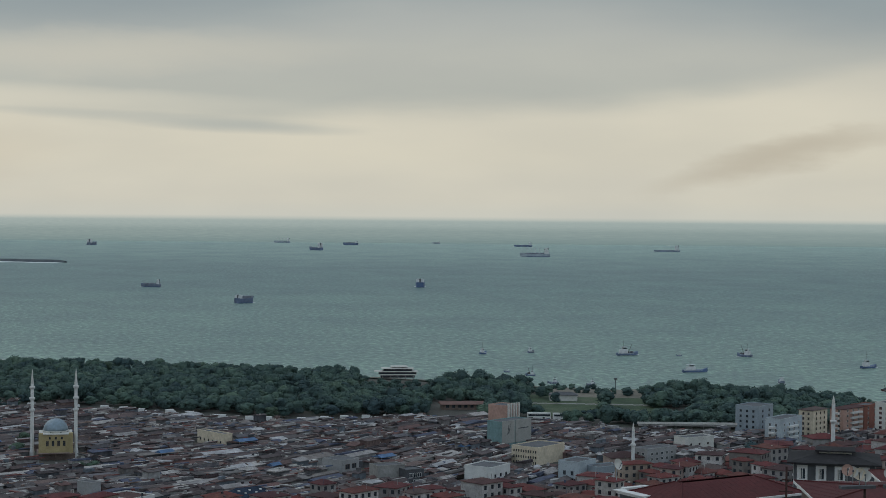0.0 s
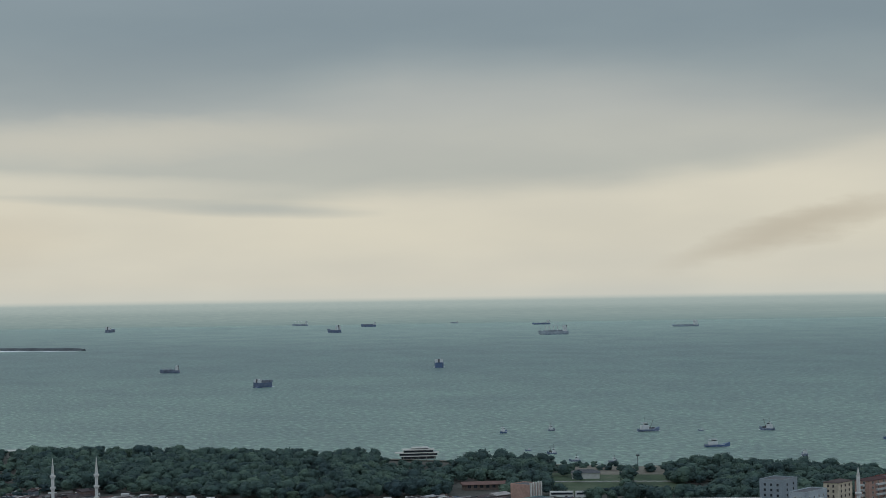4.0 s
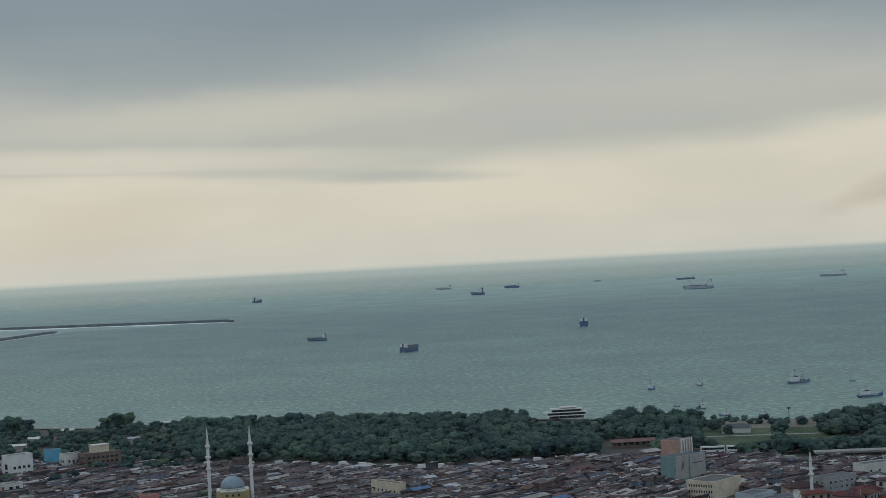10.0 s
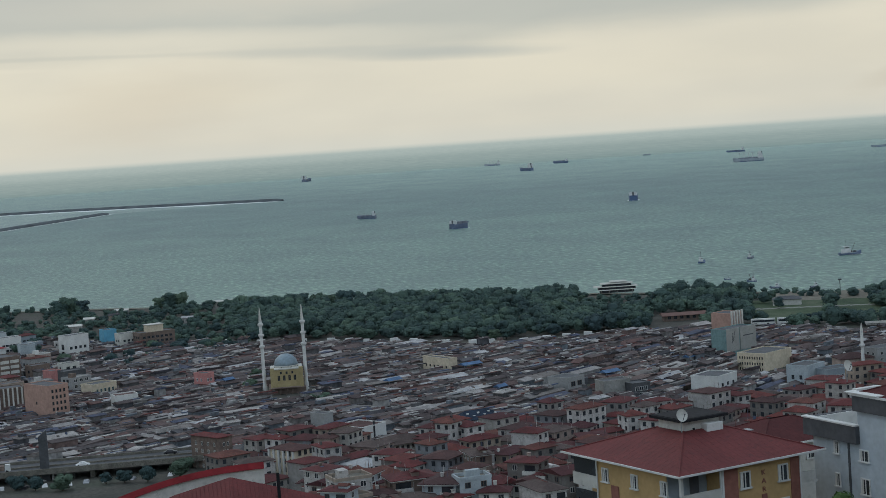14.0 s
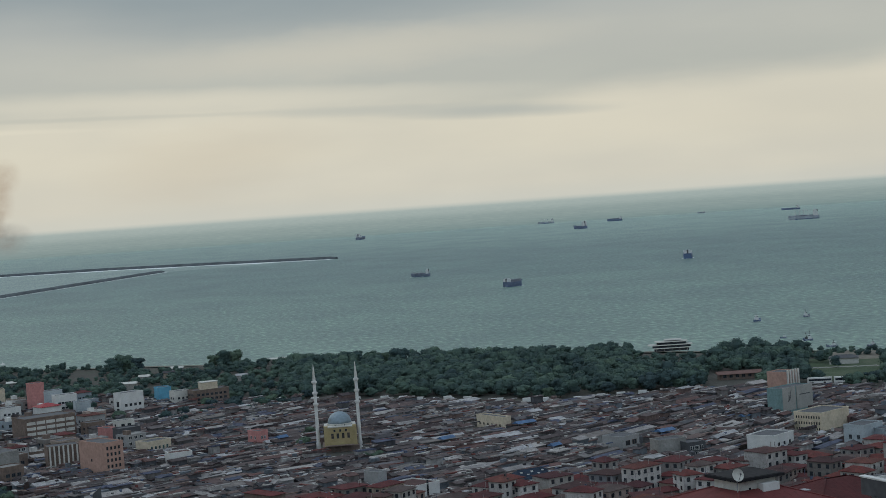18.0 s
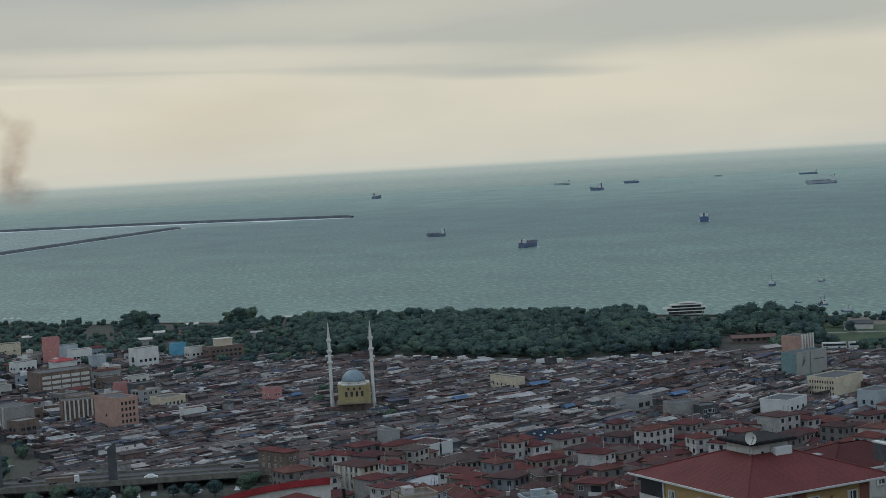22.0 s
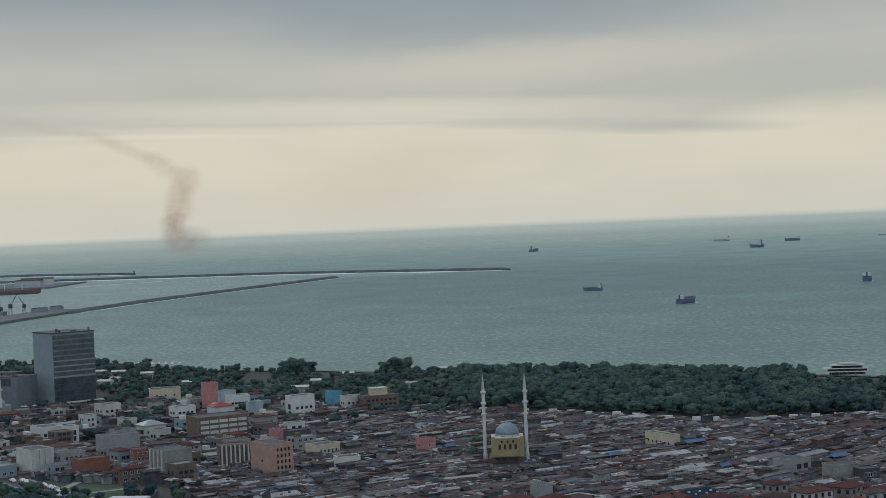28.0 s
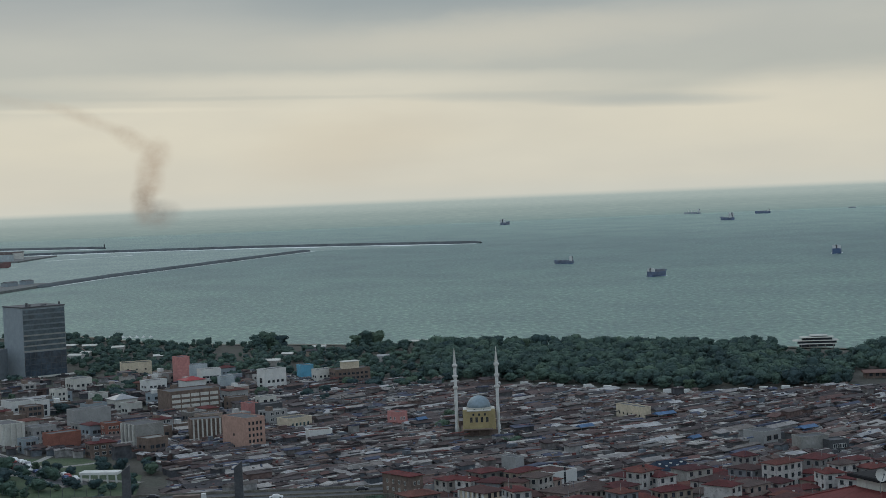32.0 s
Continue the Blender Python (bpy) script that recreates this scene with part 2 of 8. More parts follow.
# both tree greens lean blue and pale, with distance haze put into them
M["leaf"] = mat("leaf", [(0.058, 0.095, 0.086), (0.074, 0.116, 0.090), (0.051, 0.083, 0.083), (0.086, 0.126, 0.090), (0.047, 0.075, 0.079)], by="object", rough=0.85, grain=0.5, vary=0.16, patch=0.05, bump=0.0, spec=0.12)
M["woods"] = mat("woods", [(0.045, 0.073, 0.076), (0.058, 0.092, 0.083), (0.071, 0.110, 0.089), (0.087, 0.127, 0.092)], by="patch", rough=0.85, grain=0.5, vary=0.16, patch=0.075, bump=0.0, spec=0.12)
# for the headland: greyer blue than the woods, haze mixed into its colour
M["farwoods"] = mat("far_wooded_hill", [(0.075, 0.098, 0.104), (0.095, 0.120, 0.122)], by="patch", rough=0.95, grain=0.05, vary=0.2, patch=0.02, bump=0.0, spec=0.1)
M["leaf_fresh"] = mat("fresh_leaf", [(0.060, 0.105, 0.032)], rough=0.8, grain=2.5, vary=0.35, patch=0.4, bump=0.0, spec=0.2)
M["bark"] = mat("bark", [(0.08, 0.06, 0.045)], rough=0.95, grain=6, bump=0.8, bump_size=8, stretch=(1, 1, 0.2))
M["grass"] = mat("grass", [(0.036, 0.062, 0.034), (0.048, 0.076, 0.038), (0.068, 0.078, 0.050)], by="patch", rough=0.95, grain=1.2, vary=0.3, patch=0.06, bump=0.5)
M["soil"] = mat("soil", [(0.050, 0.054, 0.044), (0.068, 0.064, 0.055), (0.040, 0.050, 0.036)], by="patch", rough=0.95, grain=0.8, vary=0.3, patch=0.03, bump=0.4)
M["sand"] = mat("sand", [(0.17, 0.155, 0.125)], rough=0.95, grain=0.4, vary=0.2, patch=0.03)
M["asphalt"] = mat("asphalt", [(0.078, 0.080, 0.084)], rough=0.9, grain=0.8, vary=0.25, patch=0.06, bump=0.2, bump_size=4)
M["concrete"] = mat("concrete", [(0.26, 0.255, 0.24)], rough=0.9, grain=1.2, vary=0.2, patch=0.15, bump=0.25, bump_size=3, stain=(0.15, 0.145, 0.13))
M["quaytop"] = mat("quay_paving", [(0.150, 0.155, 0.152)], rough=0.95, grain=0.3, vary=0.25, patch=0.05, bump=0.2, stain=(0.10, 0.105, 0.102))
M["rock"] = mat("rock", [(0.074, 0.088, 0.096), (0.090, 0.104, 0.110), (0.062, 0.073, 0.081)], by="patch", rough=0.95, grain=0.12, vary=0.25, patch=0.04, bump=0.3, bump_size=0.4)
M["blackroof"] = mat("dark_roof_shingle", [(0.026, 0.025, 0.026)], spec=0.12, rough=0.85, grain=2.0, vary=0.25, patch=0.4, bump=0.25, bump_size=5)
M["oldtimber"] = mat("weathered_grey_timber", [(0.058, 0.050, 0.044), (0.082, 0.074, 0.066), (0.038, 0.034, 0.032)], by="patch", rough=0.95, grain=5.0, vary=0.35, patch=1.2, bump=0.5, bump_size=10)
M["oldconcrete"] = mat("stained_concrete", [(0.150, 0.140, 0.118)], rough=0.95, grain=3.0, vary=0.3, patch=0.5, bump=0.4, bump_size=6, stain=(0.075, 0.068, 0.056))
M["walls"] = mat("house_walls", [(0.350, 0.333, 0.305), (0.480, 0.466, 0.448), (0.248, 0.237, 0.227), (0.288, 0.237, 0.190), (0.192, 0.201, 0.215), (0.320, 0.253, 0.219), (0.456, 0.435, 0.413), (0.160, 0.146, 0.134), (0.368, 0.356, 0.340)], by="object", rough=0.92, grain=1.0, vary=0.16, patch=0.3, bump=0.15, bump_size=3, stain=(0.20, 0.19, 0.17))
M["row_walls"] = mat("house_walls_joined", [(0.350, 0.333, 0.305), (0.480, 0.466, 0.448), (0.248, 0.237, 0.227), (0.288, 0.237, 0.190), (0.192, 0.201, 0.215), (0.320, 0.253, 0.219), (0.456, 0.435, 0.413), (0.160, 0.146, 0.134), (0.368, 0.356, 0.340)], by="island", rough=0.92, grain=1.0, vary=0.16, patch=0.3, bump=0.15, bump_size=3, stain=(0.20, 0.19, 0.17))
M["tile"] = mat("red_roof_tiles", [(0.084, 0.019, 0.020), (0.106, 0.024, 0.024), (0.065, 0.019, 0.021), (0.116, 0.030, 0.026), (0.056, 0.018, 0.021), (0.095, 0.032, 0.026), (0.076, 0.056, 0.051), (0.067, 0.032, 0.030), (0.088, 0.023, 0.024), (0.107, 0.039, 0.030), (0.051, 0.026, 0.026)], by="object", rough=0.9, grain=1.6, vary=0.26, patch=0.3, bump=0.5, bump_size=4, stain=(0.062, 0.034, 0.032))
M["tile_rows"] = mat("red_roof_tiles_joined", [(0.084, 0.019, 0.020), (0.106, 0.024, 0.024), (0.065, 0.019, 0.021), (0.116, 0.030, 0.026), (0.056, 0.018, 0.021), (0.095, 0.032, 0.026), (0.076, 0.056, 0.051), (0.067, 0.032, 0.030), (0.088, 0.023, 0.024), (0.107, 0.039, 0.030), (0.051, 0.026, 0.026)], by="island", rough=0.9, grain=1.6, vary=0.26, patch=0.3, bump=0.5, bump_size=4, stain=(0.062, 0.034, 0.032))
M["shed_roof"] = mat("shed_roofs", SHEDS, by="island", rough=0.9, grain=1.2, vary=0.30, patch=0.3, bump=0.3, bump_size=3, stain=(0.070, 0.058, 0.056))
M["shed_roof_one"] = mat("shed_roofs_single", SHEDS, by="object", rough=0.9, grain=1.2, vary=0.30, patch=0.3, bump=0.3, bump_size=3, stain=(0.070, 0.058, 0.056))
M["shed_wall"] = mat("shed_walls", WALLS, by="island", rough=0.92, grain=0.8, vary=0.3, patch=0.3, bump=0.2)
M["shed_wall_one"] = mat("shed_walls_single", WALLS, by="object", rough=0.92, grain=0.8, vary=0.3, patch=0.3, bump=0.2)
M["clutter"] = mat("roof_clutter", [(0.34, 0.33, 0.31), (0.10, 0.095, 0.09), (0.24, 0.23, 0.22), (0.045, 0.043, 0.045), (0.08, 0.10, 0.15), (0.47, 0.46, 0.43), (0.17, 0.12, 0.10), (0.13, 0.045, 0.04), (0.38, 0.36, 0.33), (0.07, 0.062, 0.06)], by="island", rough=0.8, grain=2, vary=0.2, patch=0.4, bump=0.1)
M["navyroof"] = mat("dark_blue_roof", [(0.030, 0.042, 0.062)], spec=0.08, rough=0.9, grain=2.0, vary=0.25, patch=0.4, bump=0.3, bump_size=4)
M["white"] = mat("white_paint", [(0.58, 0.58, 0.56)], rough=0.75, grain=1.2, vary=0.10, patch=0.3, bump=0.1, bump_size=3, stain=(0.45, 0.44, 0.41))
M["offwhite"] = mat("offwhite_plaster", [(0.52, 0.51, 0.47)], rough=0.9, grain=1.0, vary=0.14, patch=0.25, bump=0.15, bump_size=3, stain=(0.36, 0.35, 0.32))
M["cream"] = mat("cream_plaster", [(0.53, 0.455, 0.345)], rough=0.9, grain=1.0, vary=0.12, patch=0.25, bump=0.12, bump_size=3)
M["yellow"] = mat("yellow_plaster", [(0.35, 0.285, 0.150)], rough=0.9, grain=1.0, vary=0.14, patch=0.25, bump=0.12, bump_size=3, stain=(0.27, 0.225, 0.13))
M["ochre"] = mat("ochre_plaster", [(0.44, 0.295, 0.135)], rough=0.9, grain=2.0, vary=0.08, patch=0.4, bump=0.12, bump_size=5)
# stained ochre, darkened to hold the shade of the tiled house's deep eaves
M["shadedochre"] = mat("weathered_shaded_ochre", [(0.185, 0.132, 0.064)], rough=0.9, grain=2.0, vary=0.12, patch=0.4, bump=0.15, bump_size=5, stain=(0.135, 0.10, 0.054))
M["brickred"] = mat("brick_red_plaster", [(0.235, 0.100, 0.076)], rough=0.9, grain=2.0, vary=0.14, patch=0.4, bump=0.15, bump_size=5)
M["rooftan"] = mat("faded_red_brown_roof", [(0.150, 0.085, 0.072), (0.125, 0.074, 0.064)], by="patch", rough=0.9, grain=1.5, vary=0.2, patch=0.2, bump=0.3, bump_size=4)
M["rawbrick"] = mat("raw_brick_wall", [(0.185, 0.070, 0.036), (0.135, 0.054, 0.032), (0.090, 0.056, 0.042)], by="patch", rough=0.95, grain=9.0, vary=0.35, patch=0.9, bump=0.6, bump_size=9, stain=(0.07, 0.044, 0.034))
M["orange"] = mat("salmon_plaster", [(0.40, 0.255, 0.205)], rough=0.9, grain=1.0, vary=0.12, patch=0.25, bump=0.1)
M["pink"] = mat("pink_plaster", [(0.44, 0.20, 0.185)], rough=0.9, grain=1.0, vary=0.12, patch=0.25, bump=0.1)
M["red"] = mat("red_sheet_metal", [(0.28, 0.030, 0.036)], rough=0.6, grain=1.0, vary=0.15, patch=0.2, bump=0.1)
M["teal"] = mat("teal_plaster", [(0.16, 0.25, 0.25)], rough=0.9, grain=1.0, vary=0.14, patch=0.25, bump=0.1)
M["bluewall"] = mat("pale_blue_plaster", [(0.36, 0.405, 0.425)], rough=0.9, grain=1.0, vary=0.14, patch=0.25, bump=0.1, stain=(0.25, 0.27, 0.28))
M["bluetarp"] = mat("blue_tarpaulin", [(0.06, 0.12, 0.22)], rough=0.6, grain=1.5, vary=0.2, patch=0.4, bump=0.4)
M["grey"] = mat("grey_plaster", [(0.29, 0.29, 0.285)], rough=0.9, grain=1.0, vary=0.13, patch=0.25, bump=0.15, stain=(0.20, 0.20, 0.195))
M["bluegrey"] = mat("blue_grey_plaster", [(0.25, 0.288, 0.312)], rough=0.9, grain=2.0, vary=0.10, patch=0.3, bump=0.12, bump_size=4)
M["mallgrey"] = mat("grey_blue_cladding", [(0.165, 0.190, 0.208)], rough=0.8, grain=0.6, vary=0.10, patch=0.12, bump=0.1, stain=(0.13, 0.15, 0.165))
M["slate"] = mat("pale_slate_plaster", [(0.40, 0.445, 0.475)], rough=0.9, grain=2.0, vary=0.08, patch=0.3, bump=0.1, bump_size=4)
M["darkgrey"] = mat("dark_grey_cladding", [(0.075, 0.078, 0.084)], rough=0.7, grain=1.5, vary=0.2, patch=0.3, bump=0.15)
M["brown"] = mat("brown_plaster", [(0.16, 0.12, 0.10)], rough=0.9, grain=1.0, vary=0.2, patch=0.25, bump=0.15)
M["black"] = mat("black_paint", [(0.020, 0.020, 0.022)], spec=0.08, rough=0.9, grain=2.0, vary=0.2, bump=0.1)
M["pane"] = glass_mat("window_glass", (0.030, 0.036, 0.042))
M["curtain"] = glass_mat("dark_curtain_glass", (0.045, 0.062, 0.082), rough=0.18)
M["band"] = glass_mat("green_grey_glass_band", (0.070, 0.098, 0.115), rough=0.2)
M["lead"] = mat("blue_grey_lead", [(0.20, 0.255, 0.29)], rough=0.55, metal=0.3, grain=1.0, vary=0.15, patch=0.3, bump=0.15)
M["steel"] = mat("galvanised_steel", [(0.30, 0.31, 0.32)], rough=0.5, metal=0.5, grain=1.5, vary=0.2, bump=0.1)
M["rust"] = mat("rusty_steel", [(0.058, 0.032, 0.028)], rough=0.85, grain=3.0, vary=0.3, bump=0.4)
M["roofmetal"] = mat("red_painted_roof_sheet", [(0.125, 0.027, 0.026)], rough=0.75, grain=3.0, vary=0.14, patch=0.3, bump=0.2, bump_size=6, spec=0.3, stain=(0.092, 0.024, 0.023))
M["maroon"] = mat("dark_maroon_roof_sheet", [(0.078, 0.020, 0.020)], rough=0.8, grain=3.0, vary=0.16, patch=0.3, bump=0.2, bump_size=6, spec=0.2, stain=(0.056, 0.018, 0.018))
M["board"] = mat("weathered_board", [(0.30, 0.30, 0.28)], rough=0.9, grain=1.0, vary=0.12, patch=0.25, bump=0.1, stain=(0.22, 0.22, 0.205))
M["clay"] = mat("orange_clay_tiles", [(0.147, 0.044, 0.021), (0.169, 0.051, 0.024), (0.129, 0.039, 0.019), (0.111, 0.038, 0.021), (0.158, 0.047, 0.022), (0.177, 0.059, 0.030), (0.081, 0.032, 0.021)], by="object", rough=0.9, grain=6.0, vary=0.25, patch=1.2, bump=0.4, bump_size=14, stain=(0.080, 0.046, 0.034))
M["clay_rows"] = mat("orange_clay_tiles_joined", [(0.147, 0.044, 0.021), (0.169, 0.051, 0.024), (0.129, 0.039, 0.019), (0.111, 0.038, 0.021), (0.158, 0.047, 0.022), (0.177, 0.059, 0.030), (0.081, 0.032, 0.021)], by="island", rough=0.9, grain=6.0, vary=0.25, patch=1.2, bump=0.4, bump_size=14, stain=(0.080, 0.046, 0.034))
M["hull"] = mat("ship_hulls", [(0.115, 0.150, 0.225), (0.125, 0.148, 0.195), (0.105, 0.135, 0.205)], by="object", rough=0.6, grain=0.3, vary=0.25, patch=0.1, bump=0.05)
# far ships only: hulls paled, with haze painted into the colour
M["hullhaze"] = mat("hazed_grey_hulls", [(0.25, 0.29, 0.335), (0.28, 0.31, 0.345)], by="object", rough=0.6, grain=0.3, vary=0.2, patch=0.1, bump=0.05)
M["hullred"] = mat("rust_red_hull", [(0.150, 0.085, 0.085)], rough=0.65, grain=0.3, vary=0.2, patch=0.1, bump=0.05)
M["hullblue"] = mat("bright_blue_hull", [(0.10, 0.30, 0.42)], rough=0.5, grain=0.5, vary=0.15, patch=0.2, bump=0.05)
M["hullnavy"] = mat("navy_hull", [(0.070, 0.110, 0.200)], rough=0.55, grain=0.3, vary=0.2, patch=0.1, bump=0.05)
M["deck"] = mat("ship_decks", [(0.180, 0.195, 0.230)], rough=0.85, grain=0.5, vary=0.3, patch=0.2, bump=0.1)
M["cabin"] = mat("ship_superstructures", [(0.52, 0.53, 0.53)], rough=0.7, grain=0.5, vary=0.12, patch=0.3, bump=0.05)
M["foam"] = mat("foam", [(0.72, 0.75, 0.73)], rough=0.95, grain=0.3, vary=0.2, patch=0.1)
M["car"] = mat("car_paint", [(0.6, 0.6, 0.6), (0.30, 0.31, 0.33), (0.03, 0.03, 0.035), (0.25, 0.03, 0.03), (0.7, 0.7, 0.69), (0.06, 0.09, 0.18)], by="object", rough=0.35, grain=1, vary=0.05, bump=0.0, spec=0.5)


def sea_mat(name, pale=0.0):
    m = bpy.data.materials.new(name)
    m.use_nodes = True
    N, L = m.node_tree.nodes, m.node_tree.links
    b = N["Principled BSDF"]
    pos = N.new("ShaderNodeNewGeometry").outputs["Position"]

    def noise_at(sx, sy, scale, detail=4.0, seed=0.0):
        mp = N.new("ShaderNodeMapping")
        mp.inputs["Scale"].default_value = (sx, sy, 1)
        mp.inputs["Location"].default_value = (seed, seed * 1.7, seed)
        mp.inputs["Rotation"].default_value = (0, 0, radians(-6))
        L.new(pos, mp.inputs[0])
        t = N.new("ShaderNodeTexNoise")
        t.inputs["Scale"].default_value, t.inputs["Detail"].default_value, t.inputs["Roughness"].default_value = scale, detail, 0.6
        L.new(mp.outputs[0], t.inputs["Vector"])
        return t.outputs[0]

    def ramp(fac, stops):
        r = N.new("ShaderNodeValToRGB")
        while len(r.color_ramp.elements) < len(stops):
            r.color_ramp.elements.new(0.5)
        for e, (p, c) in zip(r.color_ramp.elements, stops):
            e.position, e.color = p, (*c, 1.0)
        L.new(fac, r.inputs[0])
        return r.outputs[0]

    # sandy water off the beach, deep water further out, painted haze and sheen beyond
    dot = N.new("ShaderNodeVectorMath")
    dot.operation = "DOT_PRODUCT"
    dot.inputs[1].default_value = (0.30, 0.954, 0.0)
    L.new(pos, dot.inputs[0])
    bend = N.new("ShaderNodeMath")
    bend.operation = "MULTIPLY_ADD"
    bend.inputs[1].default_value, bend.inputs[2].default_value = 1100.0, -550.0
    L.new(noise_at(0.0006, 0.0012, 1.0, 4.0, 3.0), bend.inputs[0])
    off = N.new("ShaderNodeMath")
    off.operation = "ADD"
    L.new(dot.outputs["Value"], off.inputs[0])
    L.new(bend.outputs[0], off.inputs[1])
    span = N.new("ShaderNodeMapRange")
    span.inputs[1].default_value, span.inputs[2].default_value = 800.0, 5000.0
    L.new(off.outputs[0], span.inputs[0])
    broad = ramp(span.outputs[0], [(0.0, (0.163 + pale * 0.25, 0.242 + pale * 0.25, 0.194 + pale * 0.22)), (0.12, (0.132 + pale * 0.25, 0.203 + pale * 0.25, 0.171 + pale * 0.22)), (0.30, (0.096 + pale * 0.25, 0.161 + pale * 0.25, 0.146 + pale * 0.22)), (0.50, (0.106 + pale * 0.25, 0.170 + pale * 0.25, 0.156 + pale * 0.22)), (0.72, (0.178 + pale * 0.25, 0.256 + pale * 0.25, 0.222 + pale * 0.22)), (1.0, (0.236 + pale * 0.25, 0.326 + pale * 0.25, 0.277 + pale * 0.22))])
    # short wave crests and swell: sky glints and shaded troughs put into the colour
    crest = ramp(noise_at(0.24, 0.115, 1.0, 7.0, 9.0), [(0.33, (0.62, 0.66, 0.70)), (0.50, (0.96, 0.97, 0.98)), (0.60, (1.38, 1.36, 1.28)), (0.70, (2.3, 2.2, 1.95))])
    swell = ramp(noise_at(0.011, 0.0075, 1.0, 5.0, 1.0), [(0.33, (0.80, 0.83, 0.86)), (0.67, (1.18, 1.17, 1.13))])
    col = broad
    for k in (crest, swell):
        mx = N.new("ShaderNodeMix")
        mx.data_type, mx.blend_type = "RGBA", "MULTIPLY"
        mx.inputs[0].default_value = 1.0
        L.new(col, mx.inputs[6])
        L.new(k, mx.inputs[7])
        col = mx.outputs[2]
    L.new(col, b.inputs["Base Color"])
    b.inputs["Roughness"].default_value = 0.45
    b.inputs["IOR"].default_value = 1.33
    b.inputs["Specular IOR Level"].default_value = 0.5
    bn = N.new("ShaderNodeBump")
    bn.inputs["Strength"].default_value, bn.inputs["Distance"].default_value = 1.0, 1.6
    L.new(noise_at(0.16, 0.09, 1.0, 6.0, 5.0), bn.inputs["Height"])
    L.new(bn.outputs[0], b.inputs["Normal"])
    return m


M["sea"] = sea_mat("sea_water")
M["basin"] = sea_mat("sheltered_water", 0.34)


# ---- kit ----
class Shape:
    """Vertices and faces of one mesh, gathered piece by piece."""

    def __init__(self):
        self.v, self.f, self.m = [], [], []

    def add(self, verts, faces, mi=0):
        n = len(self.v)
        self.v += [tuple(p) for p in verts]
        self.f += [tuple(i + n for i in q) for q in faces]
        self.m += [mi] * len(faces)
        return self

    def box(self, x0, y0, z0, x1, y1, z1, mi=0, taper=0.0):
        t = taper
        return self.add([(x0, y0, z0), (x1, y0, z0), (x1, y1, z0), (x0, y1, z0), (x0 + t, y0 + t, z1), (x1 - t, y0 + t, z1), (x1 - t, y1 - t, z1), (x0 + t, y1 - t, z1)],
                        [(3, 2, 1, 0), (4, 5, 6, 7), (0, 1, 5, 4), (1, 2, 6, 5), (2, 3, 7, 6), (3, 0, 4, 7)], mi)

    def lathe(self, prof, n=16, cx=0.0, cy=0.0, mi=0):
        """Rings of (radius, z) round an upright axis, closed at both ends."""
        v, f = [], []
        for r, z in prof:
            v += [(cx + r * math.cos(2 * math.pi * k / n), cy + r * math.sin(2 * math.pi * k / n), z) for k in range(n)]
        for i in range(len(prof) - 1):
            for k in range(n):
                k2 = (k + 1) % n
                f.append((i * n + k, i * n + k2, (i + 1) * n + k2, (i + 1) * n + k))
        f.append(tuple(range(n - 1, -1, -1)))
        f.append(tuple((len(prof) - 1) * n + k for k in range(n)))
        return self.add(v, f, mi)

    def rod(self, a, b, r=0.03, n=6, mi=0):
        a, b = Vector(a), Vector(b)
        q = (b - a).to_track_quat("Z", "Y")
        v = [p + q @ Vector((r * math.cos(2 * math.pi * k / n), r * math.sin(2 * math.pi * k / n), 0)) for p in (a, b) for k in range(n)]
        f = [(k, (k + 1) % n, n + (k + 1) % n, n + k) for k in range(n)] + [tuple(range(n - 1, -1, -1)), tuple(range(n, 2 * n))]
        return self.add(v, f, mi)

    def hip(self, w, d, z, rise, over=0.5, thick=0.15, mi=0, cx=0.0, cy=0.0):
        """A hipped roof over a w by d plan, with eaves of some thickness."""
        a, b = w / 2 + over, d / 2 + over
        k = max(a - b, 0.0) * 0.9 + 0.15
        j = max(b - a, 0.0) * 0.9 + 0.15
        v = [(-a, -b, z), (a, -b, z), (a, b, z), (-a, b, z), (-a, -b, z + thick), (a, -b, z + thick), (a, b, z + thick), (-a, b, z + thick),
             (-k, -j, z + rise), (k, -j, z + rise), (k, j, z + rise), (-k, j, z + rise)]
        f = [(3, 2, 1, 0), (0, 1, 5, 4), (1, 2, 6, 5), (2, 3, 7, 6), (3, 0, 4, 7), (4, 5, 9, 8), (5, 6, 10, 9), (6, 7, 11, 10), (7, 4, 8, 11), (8, 9, 10, 11)]
        return self.add([(x + cx, y + cy, q) for x, y, q in v], f, mi)

    def gable(self, w, d, z, rise, over=0.4, thick=0.12, mi=0, along_x=True, skew=0.0, cx=0.0, cy=0.0):
        """A pitched roof, its ridge along x or y; skew shifts the ridge off the middle (0.5 makes a lean-to)."""
        a, b = w / 2 + over, d / 2 + over
        s = skew * 2 * (b if along_x else a)
        low = [(-a, -b), (a, -b), (a, b), (-a, b)]
        ridge = [(-a, s), (a, s)] if along_x else [(s, -b), (s, b)]
        v = [(x, y, z) for x, y in low] + [(x, y, z + thick) for x, y in low] + [(x, y, z + thick + rise) for x, y in ridge]
        f = [(3, 2, 1, 0), (0, 1, 5, 4), (1, 2, 6, 5), (2, 3, 7, 6), (3, 0, 4, 7)]
        f += [(4, 5, 9, 8), (6, 7, 8, 9), (5, 6, 9), (7, 4, 8)] if along_x else [(5, 6, 9, 8), (7, 4, 8, 9), (4, 5, 8), (6, 7, 9)]
        return self.add([(x + cx, y + cy, q) for x, y, q in v], f, mi)

    def mesh(self, name, *mats):
        me = bpy.data.meshes.new(name)
